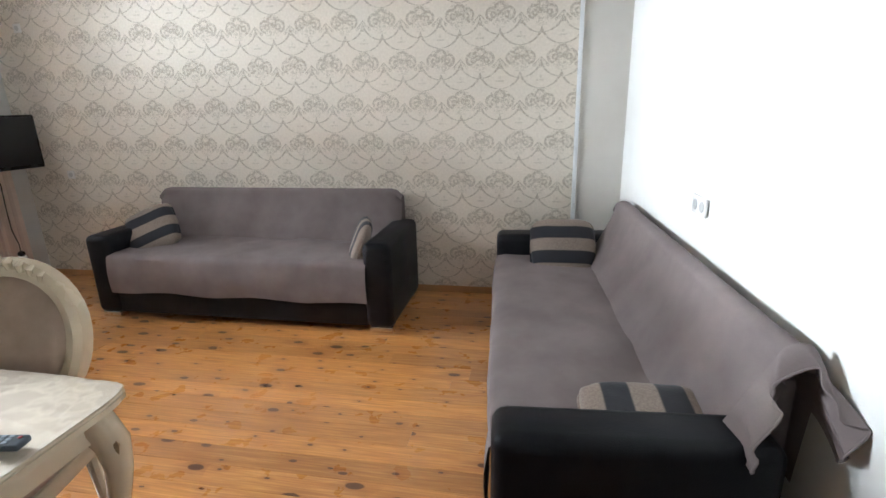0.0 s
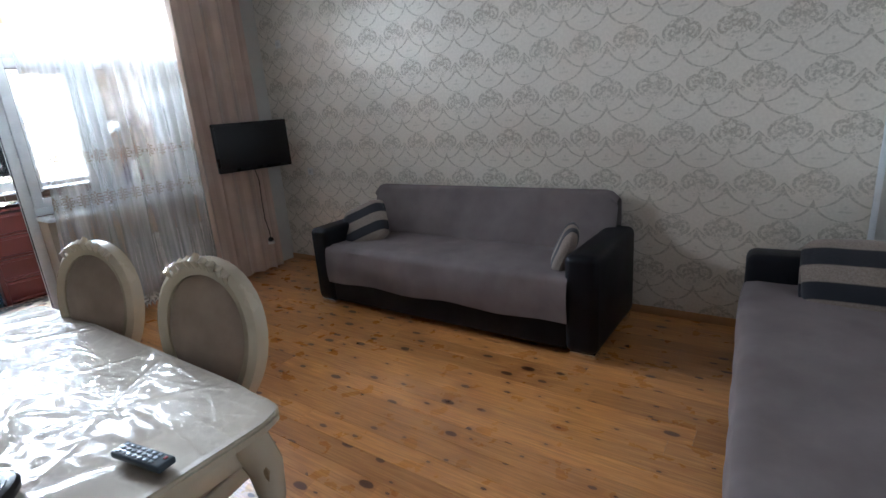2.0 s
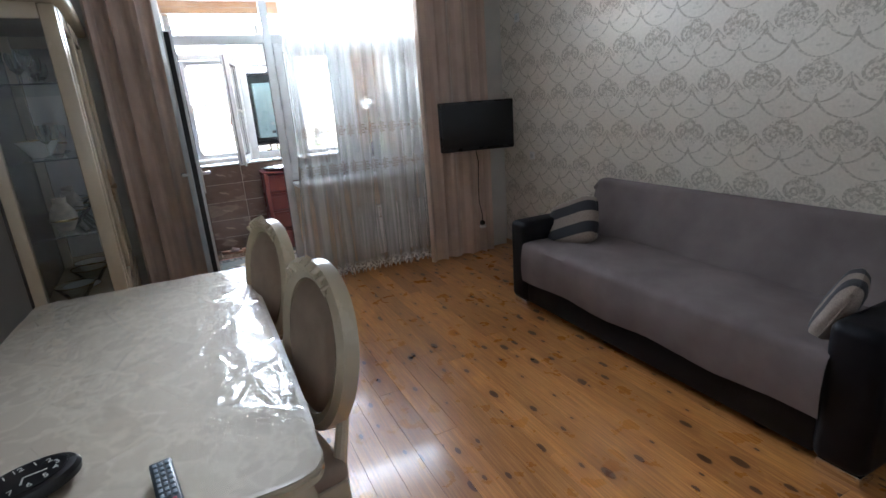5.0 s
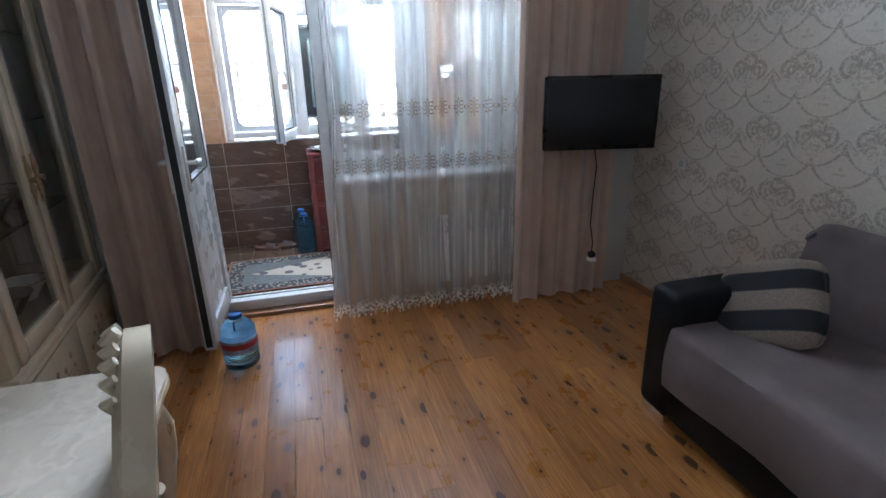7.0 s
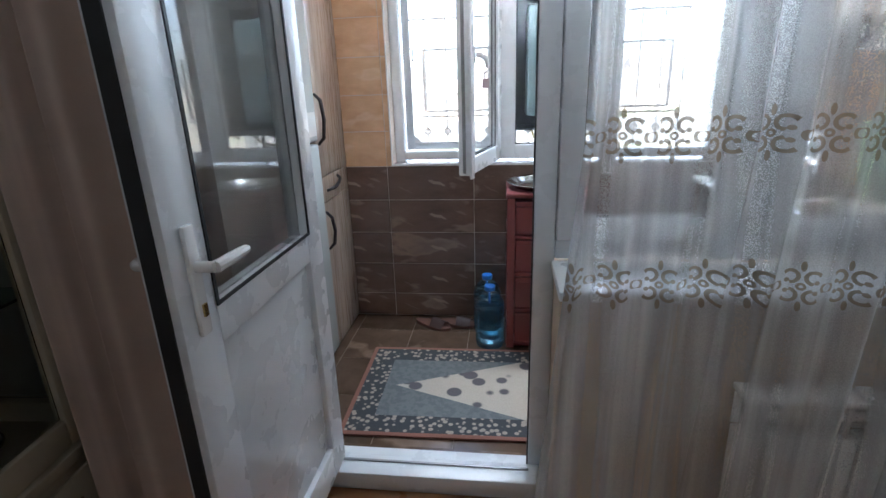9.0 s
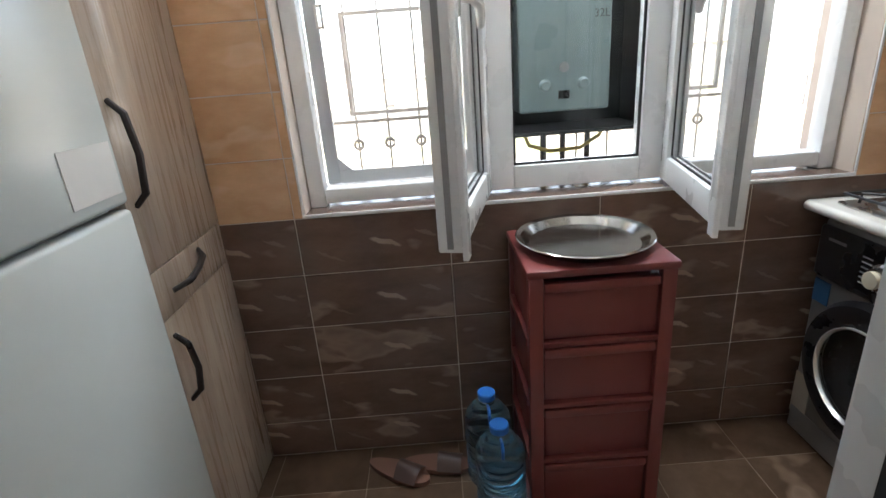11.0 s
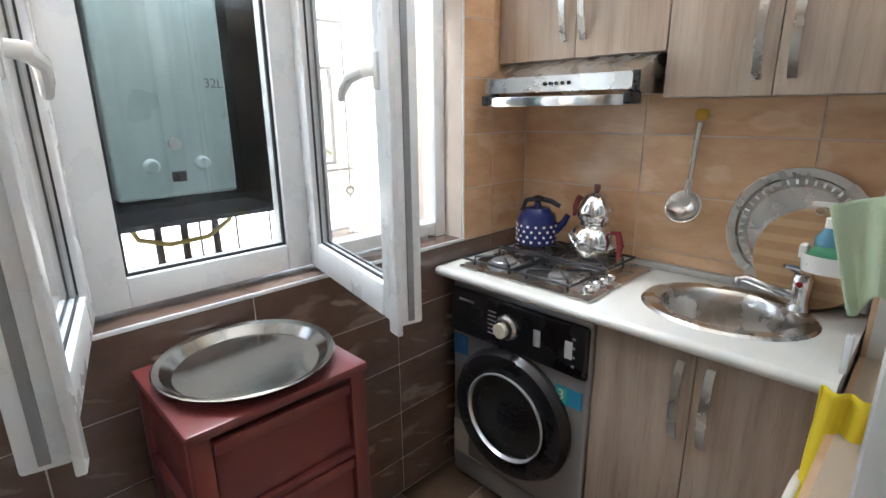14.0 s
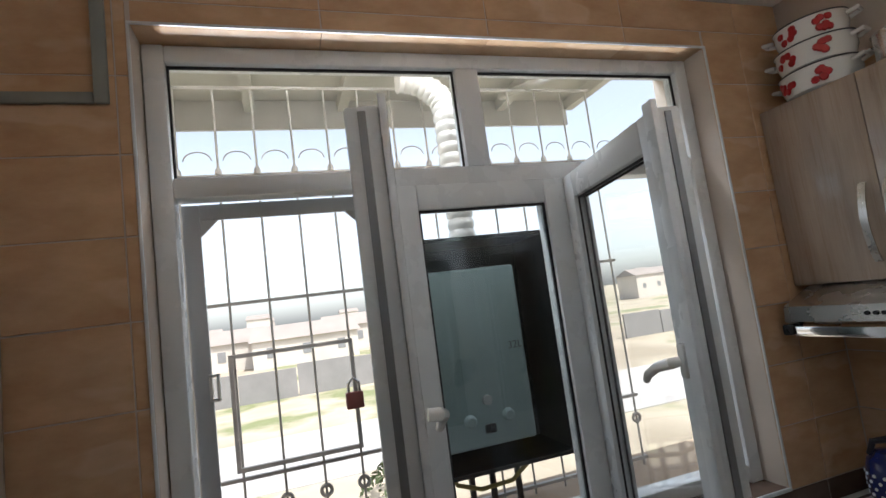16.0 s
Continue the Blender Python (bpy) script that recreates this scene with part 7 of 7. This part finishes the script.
eave = thing("eave", "sheet-metal eave over the kitchen window on timber brackets", "roof", kind="structure")
EAVE = paint("grey_eave_sheet", (0.46, 0.45, 0.42), 0.7)
part("sheet", box(-7.25, XO, -1.0, 3.25, 2.84, 2.86), EAVE, eave)
part("fascia", box(-7.27, -7.25, -1.0, 3.25, 2.69, 2.88), EAVE, eave)
for k in range(10):
    y = -0.9 + k * 0.46
    part("rafter", box(-7.25, XO, y, y + 0.05, 2.78, 2.839), EAVE, eave)
part("brace", rod(bmesh.new(), (-6.24, 2.55, 2.50), (-7.1, 2.75, 2.80), 0.02), EAVE, eave)

fence = thing("fence", "long grey concrete panel fence beyond the road", "fence", kind="structure")
FEN = paint("grey_concrete", (0.23, 0.22, 0.21), 0.9, big=0.6)
for k in range(40):
    if k in (14, 23, 24):
        continue
    y = -70 + k * 4.0
    part("panel", box(-43.2, -43.0, y, y + 3.9, -3.4, -1.15 - 0.12 * (k % 3), 0.0), FEN, fence)
random.seed(9)
HOUSE = paint("far_house_wall", (0.55, 0.50, 0.44), 0.9, big=0.2)
ROOF = paint("far_roof", (0.30, 0.26, 0.23), 0.9, big=0.2)
WINDOW = paint("far_window", (0.22, 0.22, 0.22), 0.3)
for k in range(46):
    d = random.uniform(75, 330)
    y = random.uniform(-0.9, 1.0) * d * 0.9
    w, h = random.uniform(6, 14), random.uniform(3, 7)
    t = thing("house", "small pale house in the hazy distance", "house", pose(-d, y, -3.4 + max(0.0, (d - 70) * 0.012)), "distant houses")
    part("wall", box(-4, 4, -w / 2, w / 2, -4, h), HOUSE, t)
    b = bmesh.new()
    vs = [b.verts.new(c) for c in ((-4.4, -w / 2 - 0.4, h), (4.4, -w / 2 - 0.4, h), (4.4, w / 2 + 0.4, h), (-4.4, w / 2 + 0.4, h), (0, -w / 2, h + 1.8), (0, w / 2, h + 1.8))]
    for q in ((0, 1, 4), (1, 2, 5, 4), (2, 3, 5), (3, 0, 4, 5), (3, 2, 1, 0)):
        b.faces.new([vs[i] for i in q])
    part("roof", b, ROOF, t)
    for q in range(3):
        yy = -w / 2 + w * (q + 0.5) / 3
        part("window", box(4.0, 4.06, yy - 0.5, yy + 0.5, h * 0.35, h * 0.35 + 1.3), WINDOW, t)
LEAF = paint("dusty_leaves", (0.075, 0.10, 0.04), 0.8, var=0.4, big=2.0)
for k in range(14):
    x, y = random.uniform(-20, -12) if k < 6 else random.uniform(-70, -44.5), random.uniform(-14, 16) * (1 if k < 6 else 3)
    t = thing("bush", "low dusty green bush on the dry ground", "bush", pose(x, y, -3.4), "dusty bushes")
    b = bmesh.new()
    for q in range(260):
        a, r, z = random.uniform(0, 6.28), random.random() ** 0.6 * 1.1, random.random()
        p = Vector((r * math.cos(a) * (1 - 0.5 * z), r * math.sin(a) * (1 - 0.5 * z), 0.1 + 1.1 * z * (1.1 - r * 0.5)))
        n = Vector((random.uniform(-1, 1), random.uniform(-1, 1), random.uniform(-0.3, 1))).normalized() * 0.11
        s3 = n.orthogonal().normalized() * 0.06
        b.faces.new([b.verts.new(p + n), b.verts.new(p + s3), b.verts.new(p - n), b.verts.new(p - s3)])
    tagged(part("leaf_mass", b, LEAF, t), kind="stuff")
    part("stem", rod(bmesh.new(), (0, 0, -0.05), (0.05, 0.03, 0.7), 0.05, 0.02), paint("bush_stem", (0.10, 0.07, 0.05), 0.9) if k == 0 else bpy.data.materials["bush_stem"], t)

# ---- pieces: floor boards and tiles ----
floor_room = thing("floor", "varnished pine board floor with many dark knots", "floor", kind="structure")
plank_cache = {}
PW = 0.118
rows = int((YN - YS) / PW) + 1
random.seed(4)
for r in range(rows):
    y0 = YN - 0.006 - (r + 1) * PW
    cuts = [XK + 0.13]
    x = XK + random.uniform(1.0, 3.4)
    while x < 1.3:
        cuts.append(x)
        x += random.uniform(2.2, 3.4)
    cuts.append(1.45)
    for a, c in zip(cuts, cuts[1:]):
        me_key = round(c - a, 1)
        length = c - a - 0.0008
        if me_key not in plank_cache:
            b = box(0, 1, 0, PW - 0.0006, -0.022, 0.0, 0.0006, 1)
            me = bpy.data.meshes.new("plank")
            b.to_mesh(me)
            b.free()
            me.materials.append(PINE)
            plank_cache[me_key] = me
        o = new("plank", plank_cache[me_key])
        o.parent = floor_room
        o.location = (a, y0, 0)
        o.scale = (length, 1, 1)

tile_cache = {}


def tile(parent, material, axis, at, u0, u1, z0, z1, flip=1):
    """A bevelled wall or floor tile: axis x or y is the wall's normal, z a floor."""
    key = (material.name, axis, round(u1 - u0, 3), round(z1 - z0, 3), flip)
    if key not in tile_cache:
        du, dz, g = u1 - u0, z1 - z0, 0.0019
        if axis == "x":
            b = box(-0.007, 0.0, g, du - g, g, dz - g, 0.001, 1)
        elif axis == "y":
            b = box(g, du - g, 0.0, 0.007, g, dz - g, 0.001, 1)
        else:
            b = box(g, du - g, g, dz - g, -0.007, 0.0, 0.001, 1)
        me = bpy.data.meshes.new("tile")
        b.to_mesh(me)
        b.free()
        me.materials.append(material)
        tile_cache[key] = me
    o = new("tile", tile_cache[key])
    o.parent = parent
    o.location = (at, u0, z0) if axis == "x" else ((u0, at, z0) if axis == "y" else (u0, z0, at))
    return o


def clip_span(a, b, lo, hi):
    return max(a, lo), min(b, hi)


TILE_Y = 1.168
# outer wall: five brown rows, beige above, round the window
for k in range(-2, 6):
    y0, y1 = clip_span(TILE_Y + 0.4975 * k, TILE_Y + 0.4975 * (k + 1), KS, KN)
    if y1 - y0 < 0.02:
        continue
    for j in range(5):
        z1 = WZ0 - 0.011 - 0.197 * j
        z0 = max(KZ, z1 - 0.197)
        if z1 - z0 > 0.02:
            tile(wall_k, BROWN_TILE, "x", XT, y0, y1, z0, z1)
    for j in range(9):
        z0 = WZ0 - 0.011 + 0.197 * j
        z1 = min(KTOP, z0 + 0.197)
        if z1 - z0 < 0.02:
            continue
        if z0 > WZ1 + 0.005:
            tile(wall_k, BEIGE_TILE, "x", XT, y0, y1, z0, z1)
            continue
        for a, c in ((y0, min(y1, WY0 - 0.008)), (max(y0, WY1 + 0.008), y1)):
            if c - a > 0.02:
                tile(wall_k, BEIGE_TILE, "x", XT, a, c, z0, z1)
        a, c = max(y0, WY0), min(y1, WY1)
        if z1 > WZ1 + 0.02 and c - a > 0.02:
            tile(wall_k, BEIGE_TILE, "x", XT, a, c, WZ1 + 0.009, z1)
# window reveal
for j in range(8):
    z0 = WZ0 + 0.197 * j
    z1 = min(WZ1, z0 + 0.197)
    if z1 - z0 > 0.01:
        part("tile", box(-6.138, XT - 0.002, WY0 - 0.010, WY0 - 0.001, z0 + 0.001, z1 - 0.001), BEIGE_TILE, wall_k)
        part("tile", box(-6.138, XT - 0.002, WY1 + 0.001, WY1 + 0.010, z0 + 0.001, z1 - 0.001), BEIGE_TILE, wall_k)
for k in range(5):
    y0, y1 = clip_span(TILE_Y + 0.4975 * k, TILE_Y + 0.4975 * (k + 1), WY0, WY1)
    part("tile", box(-6.24, XT - 0.002, y0 + 0.001, y1 - 0.001, WZ0 - 0.009, WZ0), BROWN_TILE, wall_k)
    part("tile", box(-6.138, XT - 0.002, y0 + 0.001, y1 - 0.001, WZ1, WZ1 + 0.009), BEIGE_TILE, wall_k)
# wall behind the worktop
for k in range(3):
    x0, x1 = clip_span(XT + 0.4975 * k, XT + 0.4975 * (k + 1), XT, XK - 0.014)
    for j in range(12):
        z0 = WZ0 - 0.011 - 0.197 * 5 + 0.197 * j
        z0, z1 = clip_span(z0, z0 + 0.197, KZ, KTOP)
        if z1 - z0 > 0.02 and x1 - x0 > 0.02:
            tile(wall_n, BEIGE_TILE, "y", KN, x0, x1, z0, z1)
# kitchen floor
for i in range(5):
    x0, x1 = clip_span(-4.78 - 0.333 * (i + 1), -4.78 - 0.333 * i, XT, XK)
    for j in range(10):
        y0, y1 = clip_span(0.31 + 0.333 * j, 0.643 + 0.333 * j, KS, KN)
        if x1 - x0 > 0.02 and y1 - y0 > 0.02:
            tile(kfloor, FLOOR_TILE, "z", KZ, x0, x1, y0, y1)
setting("kitchen_threshold", box(XK - 0.001, FX0, 1.13, 1.995, -0.05, KZ + 0.002), FLOOR_TILE, "tiled strip behind the door frame", "threshold")
